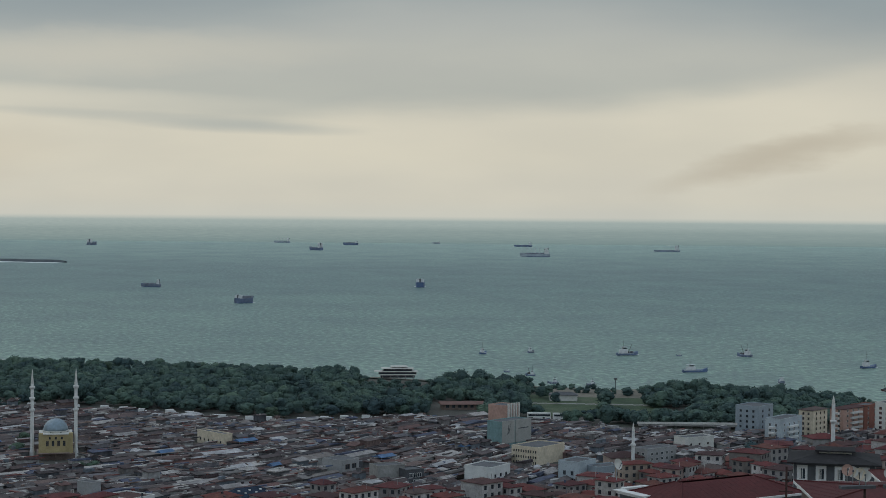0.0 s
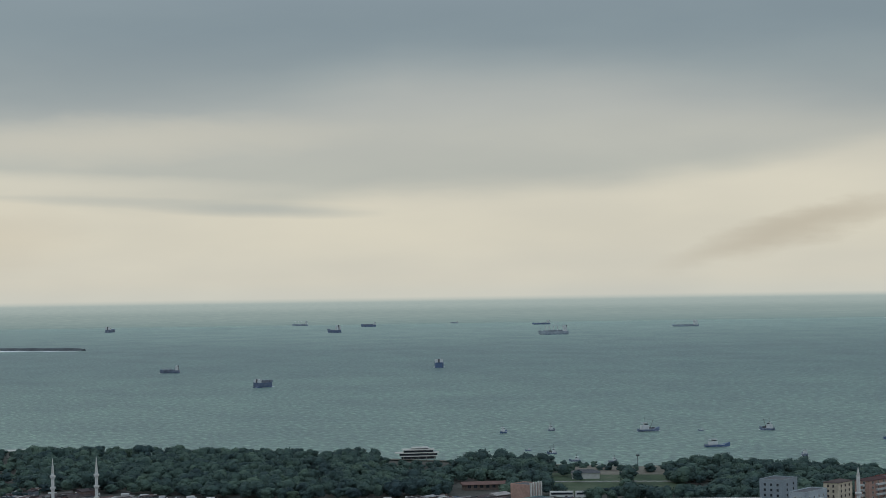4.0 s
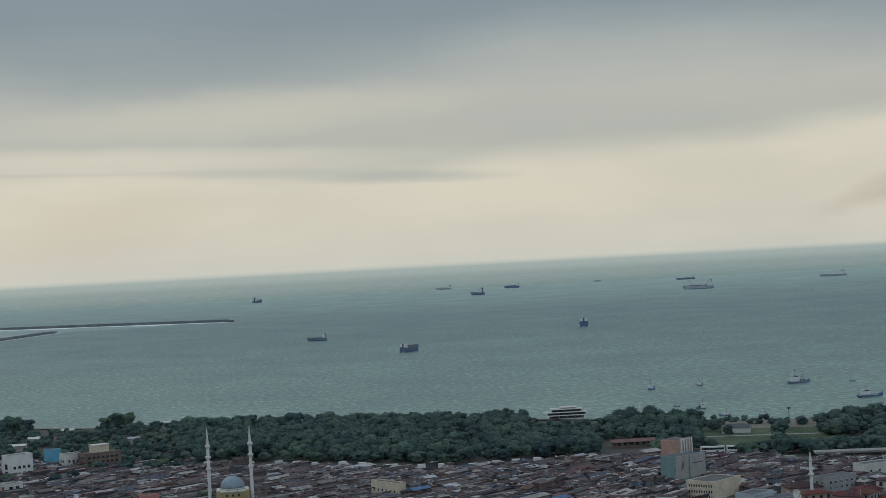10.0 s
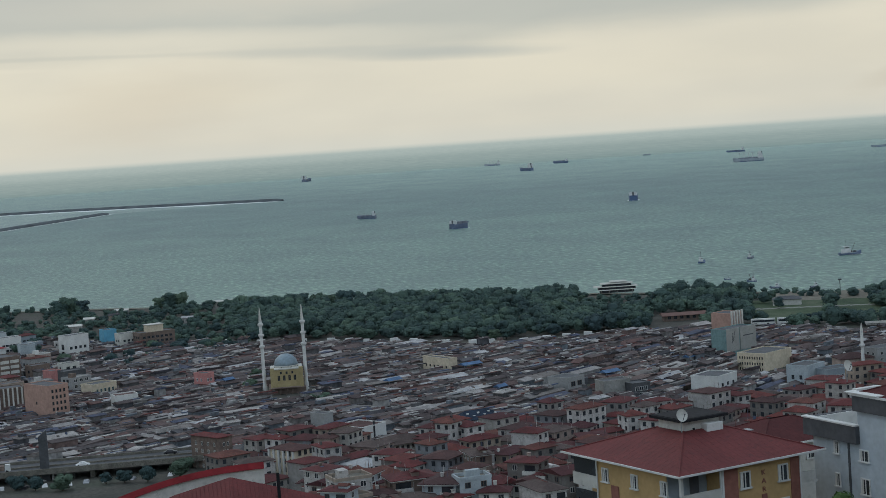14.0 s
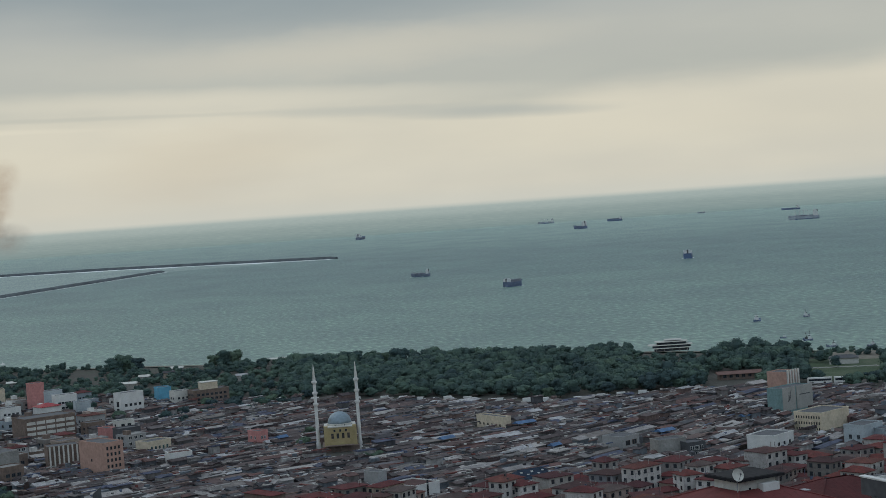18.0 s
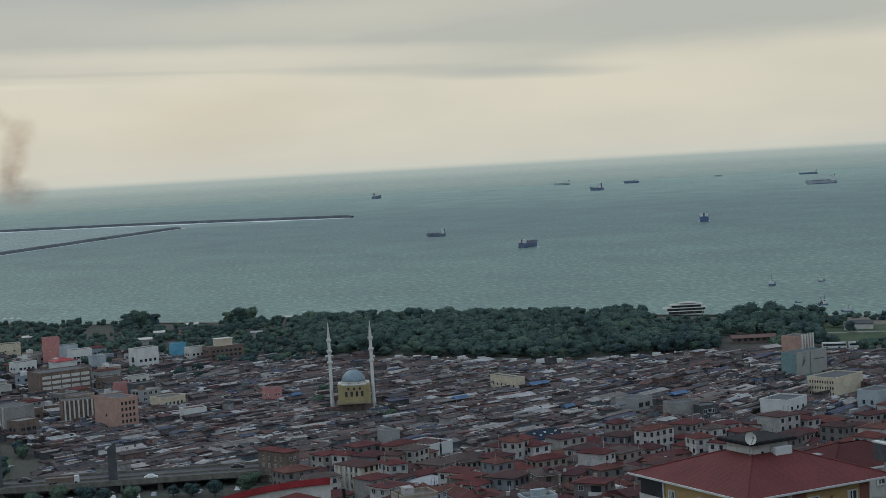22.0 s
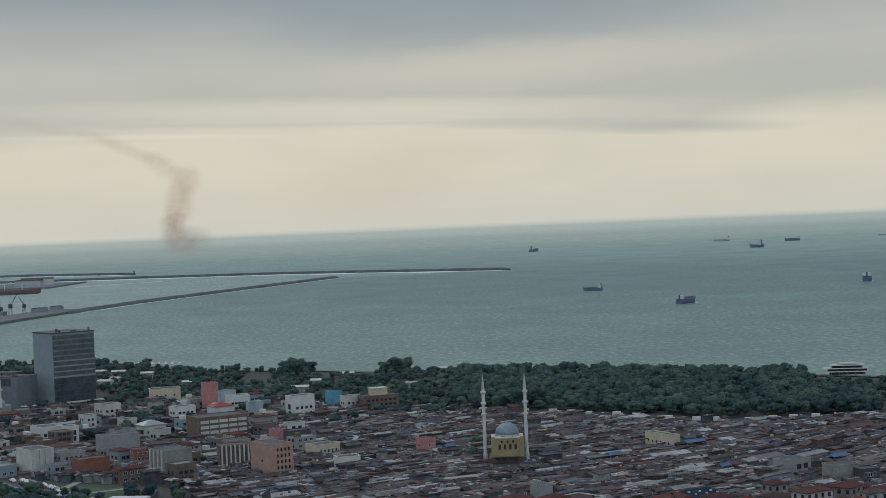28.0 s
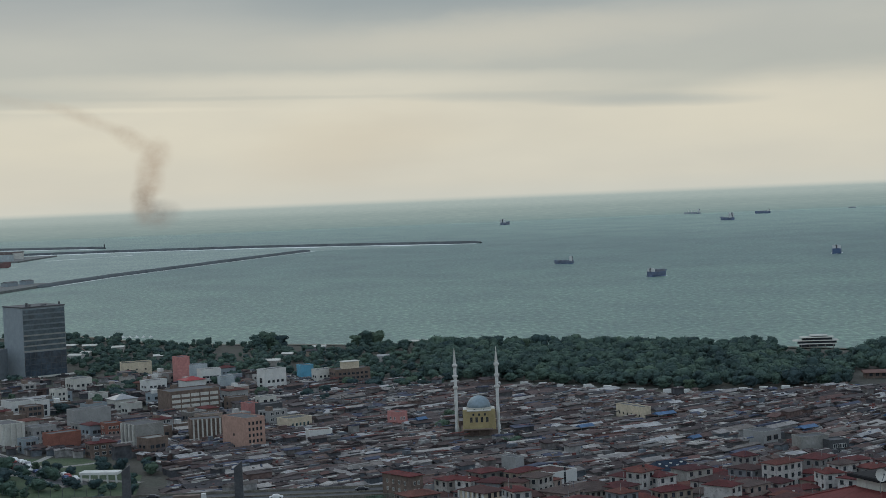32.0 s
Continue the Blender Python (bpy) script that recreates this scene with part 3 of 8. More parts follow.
        me.from_pydata(self.v, [], self.f)
        for k in mats:
            me.materials.append(k)
        if len(mats) > 1:
            me.polygons.foreach_set("material_index", self.m)
        me.update()
        return me


def fixed(me, smooth=False):
    """Turns all faces outwards; smooth shades them round."""
    bm = bmesh.new()
    bm.from_mesh(me)
    bmesh.ops.recalc_face_normals(bm, faces=bm.faces)
    bm.to_mesh(me)
    bm.free()
    if smooth:
        me.polygons.foreach_set("use_smooth", [True] * len(me.polygons))
    return me


def part(name, shape, material, parent, label="", at=None, smooth=False):
    """One mesh object under a thing or a part. shape: a Shape, a bmesh or a mesh; material: one or several."""
    mats = material if isinstance(material, (list, tuple)) else [material]
    if isinstance(shape, Shape):
        me = shape.mesh(name, *mats)
        if smooth:
            me.polygons.foreach_set("use_smooth", [True] * len(me.polygons))
    else:
        me = shape
    ob = new(name, me)
    ob.parent = parent
    if at is not None:
        ob.matrix_basis = at
    return tagged(ob, label=label)


def thing(name, label, category, m, group="", kind=""):
    """An empty at the base of a thing."""
    ob = new(name)
    ob.empty_display_size = 0.5
    ob.matrix_basis = m
    return tagged(ob, label=label, category=category, group=group, kind=kind)


def solid(name, shape, material, label, category, m=None, group="", kind=""):
    """A thing of one mesh."""
    mats = material if isinstance(material, (list, tuple)) else [material]
    ob = new(name, shape.mesh(name, *mats) if isinstance(shape, Shape) else shape)
    if m is not None:
        ob.matrix_basis = m
    return tagged(ob, label=label, category=category, group=group, kind=kind)


WINDOWS = {}


def window_mesh(w, h, frame_mat="white", bars=1, depth=0.07):
    """A window on a wall in the plane y = 0, looking along -y: frame and mullions proud, glass set back, a sill."""
    key = (round(w, 2), round(h, 2), frame_mat, bars)
    if key not in WINDOWS:
        s, t = Shape(), min(0.09, w * 0.1)
        xs = [-w / 2]
        for k in range(bars + 1):
            x0, x1 = -w / 2 + w * k / (bars + 1), -w / 2 + w * (k + 1) / (bars + 1)
            xs += [x0 + t * (1.0 if k == 0 else 0.45), x1 - t * (1.0 if k == bars else 0.45)]
        xs.append(w / 2)
        zs, n = (0.0, t, h - t, h), len(xs)
        front = [(x, -depth, z) for z in zs for x in xs]
        back = [(xs[0], 0.02, 0.0), (xs[-1], 0.02, 0.0), (xs[-1], 0.02, h), (xs[0], 0.02, h)]
        faces, glass, inner = [], [], []
        base = len(front) + 4
        for r in range(3):
            for c in range(n - 1):
                q = (r * n + c, r * n + c + 1, (r + 1) * n + c + 1, (r + 1) * n + c)
                if r == 1 and c % 2 == 1:
                    m = base + len(inner)
                    inner += [(front[i][0], -0.015, front[i][2]) for i in q]
                    faces += [(q[i], q[(i + 1) % 4], m + (i + 1) % 4, m + i) for i in range(4)]
                    glass.append((m, m + 1, m + 2, m + 3))
                else:
                    faces.append(q)
        k = len(front)
        faces += [(k, k + 1) + tuple(range(n - 1, -1, -1)), (k + 2, k + 3) + tuple(range(3 * n, 4 * n)), (k + 3, k, 0, n, 2 * n, 3 * n), (k + 1, k + 2, 4 * n - 1, 3 * n - 1, 2 * n - 1, n - 1)]
        s.add(front + back + inner, faces)
        s.f += glass
        s.m += [1] * len(glass)
        WINDOWS[key] = s.mesh("window", M[frame_mat], M["pane"])
    return WINDOWS[key]


def on_wall(side, w, d, u, z):
    """The pose of something fixed to one wall of a w by d block: side 0 looks along -y, 1 along x, 2 along y, 3 along -x."""
    return (pose(u, -d / 2, z), pose(w / 2, u, z, 0, 0, 90), pose(-u, d / 2, z, 0, 0, 180), pose(-w / 2, -u, z, 0, 0, 270))[side]


def row_of_windows(b, w, d, side, n, zs, ww, wh, frame_mat="white", bars=1, margin=1.0, lo=None, hi=None):
    span = w if side in (0, 2) else d
    a, c = (-span / 2 + margin, span / 2 - margin) if lo is None else (lo, hi)
    me = window_mesh(ww, wh, frame_mat, bars)
    for z in zs:
        for k in range(n):
            u = a + (c - a) * (k + 0.5) / n
            part("window", me, None, b, at=on_wall(side, w, d, u, z))


def block(name, label, x, y, z, w, d, h, turn, wall, roof="flat", roof_mat="tile", rise=1.6, over=0.5, wins=(), group="", category="building", parapet=0.4):
    """A building: walls, roof and rows of windows. wins: (side, how many, storey heights, width, height, frame, bars)."""
    b = thing(name, label, category, pose(x, y, z, 0, 0, turn), group)
    part("wall", Shape().box(-w / 2, -d / 2, -2.0, w / 2, d / 2, h), M[wall], b)
    if roof == "flat":
        s, t = Shape(), 0.22
        s.box(-w / 2 + t, -d / 2 + t, h - 0.02, w / 2 - t, d / 2 - t, h + 0.06)
        part("roof", s, M[roof_mat], b)
        s = Shape()
        s.box(-w / 2 - 0.06, -d / 2 - 0.06, h, w / 2 + 0.06, -d / 2 + t, h + parapet)
        s.box(-w / 2 - 0.06, d / 2 - t, h, w / 2 + 0.06, d / 2 + 0.06, h + parapet)
        s.box(-w / 2 - 0.06, -d / 2 + t, h, -w / 2 + t, d / 2 - t, h + parapet)
        s.box(w / 2 - t, -d / 2 + t, h, w / 2 + 0.06, d / 2 - t, h + parapet)
        part("parapet", s, M[wall], b)
    elif roof == "hip":
        part("roof", Shape().hip(w, d, h, rise, over), M[roof_mat], b)
        part("ridge_cap", Shape().rod((-max(w - d, 0) * 0.45 - 0.2, -max(d - w, 0) * 0.45, h + rise), (max(w - d, 0) * 0.45 + 0.2, max(d - w, 0) * 0.45, h + rise), 0.12), M[roof_mat], b)
    else:
        part("roof", Shape().gable(w, d, h, rise, over, along_x=(roof == "gable_x"), skew=0.0), M[roof_mat], b)
    for side, n, zs, ww, wh, fm, bars in wins:
        row_of_windows(b, w, d, side, n, zs, ww, wh, fm, bars)
    return b


# ---- sea, land and harbour ----
COAST = [(-2600, 1500), (-900, 1340), (-497, 1312), (-315, 1290), (-225, 1185), (-140, 1150), (-50, 1100), (60, 1052), (174, 998), (230, 955), (288, 912), (406, 845), (447, 806), (560, 720), (900, 480), (2600, -300)]
HILL = [(0, 92.0), (45, 86.0), (75, 79.0), (110, 68.0), (150, 56.0), (200, 45.0), (260, 33.0), (330, 20.0), (400, 10.0), (470, 4.0), (560, 2.4), (6000, 2.4)]


def coast_y(x):
    for (x0, y0), (x1, y1) in zip(COAST, COAST[1:]):
        if x0 <= x <= x1:
            return y0 + (y1 - y0) * (x - x0) / (x1 - x0)
    return COAST[0][1] if x < COAST[0][0] else COAST[-1][1]


def ground_z(x, y):
    """The land's height: flat behind the beach, then a hillside up to the eye's foot."""
    d = math.hypot(x * 0.8, y) if y > 0 else abs(x) * 0.8
    z = HILL[-1][1]
    for (d0, z0), (d1, z1) in zip(HILL, HILL[1:]):
        if d0 <= d <= d1:
            z = z0 + (z1 - z0) * (d - d0) / (d1 - d0)
            break
    inland = (coast_y(x) - y) * 0.85
    return min(z, -3.0 + 6.0 * (inland + 25) / 55) if inland < 25 else z


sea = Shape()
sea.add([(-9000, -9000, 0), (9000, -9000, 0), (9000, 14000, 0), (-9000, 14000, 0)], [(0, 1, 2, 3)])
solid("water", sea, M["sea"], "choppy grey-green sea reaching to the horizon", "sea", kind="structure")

land = Shape()
step, nx, ny = 20.0, 150, 100
vs = [(-1500 + i * step, -560 + j * step, ground_z(-1500 + i * step, -560 + j * step)) for j in range(ny + 1) for i in range(nx + 1)]
fs = []
for j in range(ny):
    for i in range(nx):
        q = (j * (nx + 1) + i, j * (nx + 1) + i + 1, (j + 1) * (nx + 1) + i + 1, (j + 1) * (nx + 1) + i)
        if max(vs[k][2] for k in q) > -2.9:
            fs.append(q)
land.add(vs, fs)
solid("ground", land, M["soil"], "dusty town ground sloping down to a flat shore", "ground", kind="structure")

beach = Shape()
for k, ((x0, y0), (x1, y1)) in enumerate(zip(COAST[1:-1], COAST[2:-1])):
    n = max(int((x1 - x0) / 12), 1)
    for i in range(n):
        a, b = x0 + (x1 - x0) * i / n, x0 + (x1 - x0) * (i + 1) / n
        ya, yb = coast_y(a), coast_y(b)
        beach.add([(a, ya - 27, ground_z(a, ya - 27) + 0.25), (b, yb - 27, ground_z(b, yb - 27) + 0.25), (b, yb + 4, 0.15), (a, ya + 4, 0.15)], [(0, 1, 2, 3)])
solid("beach", beach, M["sand"], "narrow strip of grey-brown sand along the shore", "beach", kind="structure")


def ridge_of_stone(name, label, pts, width, height, seed):
    """A rubble mound drawn along a line: sloping sides, an uneven crown."""
    rnd = random.Random(seed)
    s, rows = Shape(), []
    line = []
    for (x0, y0), (x1, y1) in zip(pts, pts[1:]):
        n = max(int(math.hypot(x1 - x0, y1 - y0) / 14), 1)
        line += [(x0 + (x1 - x0) * k / n, y0 + (y1 - y0) * k / n) for k in range(n)]
    line.append(pts[-1])
    for i, (x, y) in enumerate(line):
        xa, ya = line[max(i - 1, 0)]
        xb, yb = line[min(i + 1, len(line) - 1)]
        L = math.hypot(xb - xa, yb - ya) or 1
        ux, uy = -(yb - ya) / L, (xb - xa) / L
        w = width * (0.95 + 0.1 * rnd.random()) * (0.55 if i in (0, len(line) - 1) else 1)
        h = height * (0.93 + 0.12 * rnd.random()) * (0.6 if i in (0, len(line) - 1) else 1)
        rows.append([(x + ux * w * k, y + uy * w * k, z) for k, z in ((-1.0, -1.5), (-0.72, h * 0.45), (-0.35, h), (0.35, h * 0.97), (0.72, h * 0.5), (1.0, -1.5))])
    v = [p for r in rows for p in r]
    f = [(i * 6 + k, i * 6 + k + 1, (i + 1) * 6 + k + 1, (i + 1) * 6 + k) for i in range(len(rows) - 1) for k in range(5)]
    f += [(0, 1, 2, 3, 4, 5), tuple(len(v) - 6 + k for k in range(6))]
    s.add(v, f)
    return solid(name, fixed(s.mesh(name, M["rock"])), None, label, "breakwater")


ridge_of_stone("breakwater", "long dark stone breakwater far out in the sea", [(-20, 3105), (-230, 3240), (-457, 3373), (-784, 3463), (-1150, 3490), (-1500, 3500)], 10, 4.8, 1)
ridge_of_stone("breakwater", "inner stone breakwater running out from the harbour quay", [(-326, 3038), (-420, 2690), (-522, 2297), (-558, 2080)], 9, 4.0, 2)
ridge_of_stone("breakwater", "short stone mole behind the harbour entrance", [(-856, 3772), (-1124, 3957), (-1450, 4030)], 11, 5.2, 3)
quay = Shape()
for x0, y0, x1, y1, w in ((-548, 2150, -600, 1763, 58), (-600, 1763, -660, 1540, 58), (-660, 1540, -760, 1345, 55)):
    L = math.hypot(x1 - x0, y1 - y0)
    ux, uy = -(y1 - y0) / L * w, (x1 - x0) / L * w
    quay.add([(x0, y0, -2), (x1, y1, -2), (x1 - ux, y1 - uy, -2), (x0 - ux, y0 - uy, -2), (x0, y0, 3), (x1, y1, 3), (x1 - ux, y1 - uy, 3), (x0 - ux, y0 - uy, 3)],
             [(3, 2, 1, 0), (4, 5, 6, 7), (0, 1, 5, 4), (1, 2, 6, 5), (2, 3, 7, 6), (3, 0, 4, 7)])
solid("quay", fixed(quay.mesh("quay", M["quaytop"])), None, "long concrete harbour quay with a stone edge", "quay", kind="structure")
pier = Shape().box(-1900, 3060, -2, -850, 3330, 2.6).box(-1800, 2740, -2, -1000, 3060, 2.6)
solid("harbour_yard", pier, M["quaytop"], "flat concrete harbour yard across the basin", "quay", kind="structure")


def foam_line(pts, width, side, seed):
    """Uneven white water along the foot of a breakwater."""
    rr, s, row = random.Random(seed), Shape(), []
    for (x0, y0), (x1, y1) in zip(pts, pts[1:]):
        L = math.hypot(x1 - x0, y1 - y0)
        n = max(int(L / 22), 1)
        ux, uy = (y1 - y0) / L * side, -(x1 - x0) / L * side
        for k in range(n):
            x, y = x0 + (x1 - x0) * k / n, y0 + (y1 - y0) * k / n
            a = width * rr.uniform(0.35, 1.0)
            row.append(((x + ux * 8, y + uy * 8, 0.12), (x + ux * (10 + a), y + uy * (10 + a), 0.12)))
    s.add([p for r in row for p in r], [(2 * k, 2 * k + 1, 2 * k + 3, 2 * k + 2) for k in range(len(row) - 1)])
    tagged(solid("foam", s, M["foam"], "pale broken water along the breakwater's foot", "foam", kind="stuff"), kind="stuff")


foam_line([(-20, 3105), (-230, 3240), (-457, 3373), (-784, 3463), (-1150, 3490), (-1500, 3500)], 48, -1, 4)
foam_line([(-326, 3038), (-420, 2690), (-522, 2297), (-558, 2080)], 4, -1, 5)
foam_line([(-856, 3772), (-1124, 3957), (-1450, 4030)], 40, -1, 6)
foam_line([(-887, 3271), (-878, 2835), (-946, 2490)], 26, -1, 7)
foam_line([(-689, 3238), (-833, 3071)], 14, -1, 8)

basin = Shape().add([(x, y, 0.07) for x, y in ((-326, 3038), (-20, 3105), (-230, 3240), (-457, 3373), (-784, 3463), (-1500, 3500), (-1500, 2100), (-640, 1763), (-556, 2090), (-522, 2297), (-420, 2690))], [tuple(range(11))])
solid("harbour_water", fixed(basin.mesh("harbour_water", M["basin"])), None, "pale sheltered water inside the breakwaters", "water", kind="structure")

shore = Shape()
for i in range(16):
    a0, a1 = radians(27.6 + 0.55 * i), radians(28.15 + 0.55 * i)
    shore.add([(d * math.sin(a), d * math.cos(a), ground_z(d * math.sin(a), d * math.cos(a)) + 0.3) for d, a in ((765, a0), (765, a1), (880, a1), (880, a0))], [(0, 1, 2, 3)])
solid("shore_park", shore, M["grass"], "dark green shore park crossed by paths", "lawn", kind="structure")
lanes = Shape()
for (x0, y0), (x1, y1) in (((375, 715), (430, 742)), ((395, 690), (470, 735)), ((372, 745), (455, 712))):
    L = math.hypot(x1 - x0, y1 - y0)
    ux, uy = -(y1 - y0) / L * 1.5, (x1 - x0) / L * 1.5
    lanes.add([(x0 + ux, y0 + uy, 2.8), (x0 - ux, y0 - uy, 2.8), (x1 - ux, y1 - uy, 2.8), (x1 + ux, y1 + uy, 2.8)], [(0, 1, 2, 3)])
solid("shore_path", lanes, M["concrete"], "pale paths across the shore park", "path", kind="structure")


# ---- town ----
KEEP = []  # plans of things already set: x, y, radius


def free(x, y, r):
    return all((x - a) ** 2 + (y - b) ** 2 > (r + c) ** 2 for a, b, c in KEEP)


def hold(x, y, r):
    KEEP.append((x, y, r))


def az_d(x, y):
    return math.degrees(math.atan2(x, y)), math.hypot(x, y)


def forest_front(az):
    """How far off the woods behind the shore begin, by bearing."""
    pts = [(-30, 1150), (-16, 1060), (-9, 1000), (-4, 930), (0, 905), (6, 838), (10, 850), (14, 838), (20, 808), (24, 812), (27, 850), (30, 830), (40, 830)]
    for (a0, d0), (a1, d1) in zip(pts, pts[1:]):
        if a0 <= az <= a1:
            return 0.95 * (d0 + (d1 - d0) * (az - a0) / (a1 - a0))
    return 1150


# -- the large mosque
def minaret(parent, x, y, h, r, balconies, mat_name="white"):
    prof = [(r * 1.5, -1.0), (r * 1.5, h * 0.06), (r * 1.1, h * 0.10)]
    for k in balconies:
        z = h * k
        prof += [(r, z - 0.7), (r * 1.7, z), (r * 1.7, z + 0.6), (r * 0.95, z + 0.62)]
    prof += [(r * 0.9, h * 0.83)]
    m = part("minaret", Shape().lathe(prof, 14, x, y), M[mat_name], parent)
    part("spire", Shape().lathe([(r * 1.05, h * 0.83), (r * 0.9, h * 0.84), (r * 0.30, h * 0.965), (0.04, h)], 12, x, y), M["offwhite"], m, "slender pale cone at the tip")
    return m


def mosque_large():
    """Square yellow prayer hall, blue-grey dome on a drum, two minarets before the front corners."""
    b = thing("mosque", "yellow mosque with a blue-grey dome and two tall white minarets", "mosque", pose(-7.9, 681.5, 2.9, 0, 0, 1))
    w, h = 12.0, 9.0
    part("lower_wall", Shape().box(-w / 2 - 1.2, -w / 2 - 1.2, -2, w / 2 + 1.2, w / 2 + 1.2, 1.8), M["brown"], b)
    hall = part("hall", Shape().box(-w / 2, -w / 2, 1.5, w / 2, w / 2, h), M["yellow"], b)
    part("cornice", Shape().box(-w / 2 - 0.3, -w / 2 - 0.3, h, w / 2 + 0.3, w / 2 + 0.3, h + 0.35), M["offwhite"], b)
    for sx in (-1, 1):
        x0 = sx * (w / 2 - 0.35)
        part("corner_pier", Shape().box(x0 - 0.8, -w / 2 - 0.4, 1.5, x0 + 0.8, -w / 2 + 1.2, h + 0.7), M["yellow"], b)
    part("drum", Shape().lathe([(4.9, h + 0.3), (4.9, h + 0.9), (5.05, h + 0.95), (5.05, h + 1.15)], 24), M["offwhite"], b)
    dome = part("dome", Shape().lathe([(4.75 * math.cos(a), h + 1.1 + 4.5 * math.sin(a)) for a in [k * math.pi / 20 for k in range(10)]] + [(0.05, h + 5.62)], 28), M["lead"], b, "blue-grey sheet-metal dome", smooth=True)
    part("finial", Shape().lathe([(0.12, h + 5.5), (0.2, h + 5.9), (0.06, h + 6.1), (0.15, h + 6.4), (0.03, h + 7.0)], 8), M["steel"], dome)
    for k in range(8):
        a = math.pi * (k + 0.5) / 4
        part("drum_window", window_mesh(0.6, 0.5, "offwhite", 0), None, b, at=pose(4.9 * math.cos(a), 4.9 * math.sin(a), h + 0.36, 0, 0, math.degrees(a) + 90))
    for side in (0, 1, 3):
        row_of_windows(hall, w, w, side, 4, (4.6,), 1.0, 2.1, "brown", 1, 1.8)
        row_of_windows(hall, w, w, side, 3, (7.2,), 0.8, 1.0, "brown", 0, 2.6)
    for k in range(5):
        part("porch_arch", Shape().box(-5.6 + 2.4 * k, -w / 2 - 3.4, -1, -5.2 + 2.4 * k, -w / 2 - 3.0, 2.0), M["brown"], b)
    part("porch_roof", Shape().box(-6.2, -w / 2 - 3.6, 2.0, 5.2, -w / 2 - 1.2, 2.3), M["brown"], b)
    minaret(b, -8.9, -2.0, 34.2, 0.64, (0.53, 0.66, 0.787))
    minaret(b, 7.6, -2.0, 34.2, 0.64, (0.53, 0.66, 0.787))
    hold(-7.8, 682, 13)
    hold(-8, 668, 12)
    hold(-8, 655, 7)


mosque_large()


def mosque_small():
    b = thing("mosque", "small mosque with a pale grey dome and two white minarets", "mosque", pose(-284, 897, 2.4))
    part("hall", Shape().box(-9, -9, -1, 9, 9, 7), M["grey"], b)
    part("dome", Shape().lathe([(8.6 * math.cos(a), 6.8 + 6.0 * math.sin(a)) for a in [k * math.pi / 20 for k in range(10)]] + [(0.05, 12.9)], 28), M["board"], b, "pale grey rounded dome", smooth=True)
    row_of_windows(b, 18, 18, 0, 4, (2.5,), 1.6, 2.6, "offwhite", 1, 2)
    minaret(b, -7.2, -6, 25.0, 0.9, (0.63,))
    minaret(b, 7.6, -6, 25.0, 0.9, (0.63,))
    hold(-284, 897, 14)


mosque_small()
for x, y, h, r in ((204.9, 615.0, 18.0, 0.6), (303.8, 653.9, 22.6, 0.8)):
    b = thing("minaret_tower", "single white minaret with one balcony standing among low roofs", "minaret", pose(x, y, 2.4), "lone minarets")
    minaret(b, 0, 0, h, r, (0.52,))
    part("prayer_house", Shape().box(-8, 1.5, -2, 5, 12, 4.5), M["walls"], b)
    part("prayer_roof", Shape().hip(13, 10.5, 4.5, 1.8, cx=-1.5, cy=6.7), M["tile"], b)
    hold(x - 1, y + 5, 9)


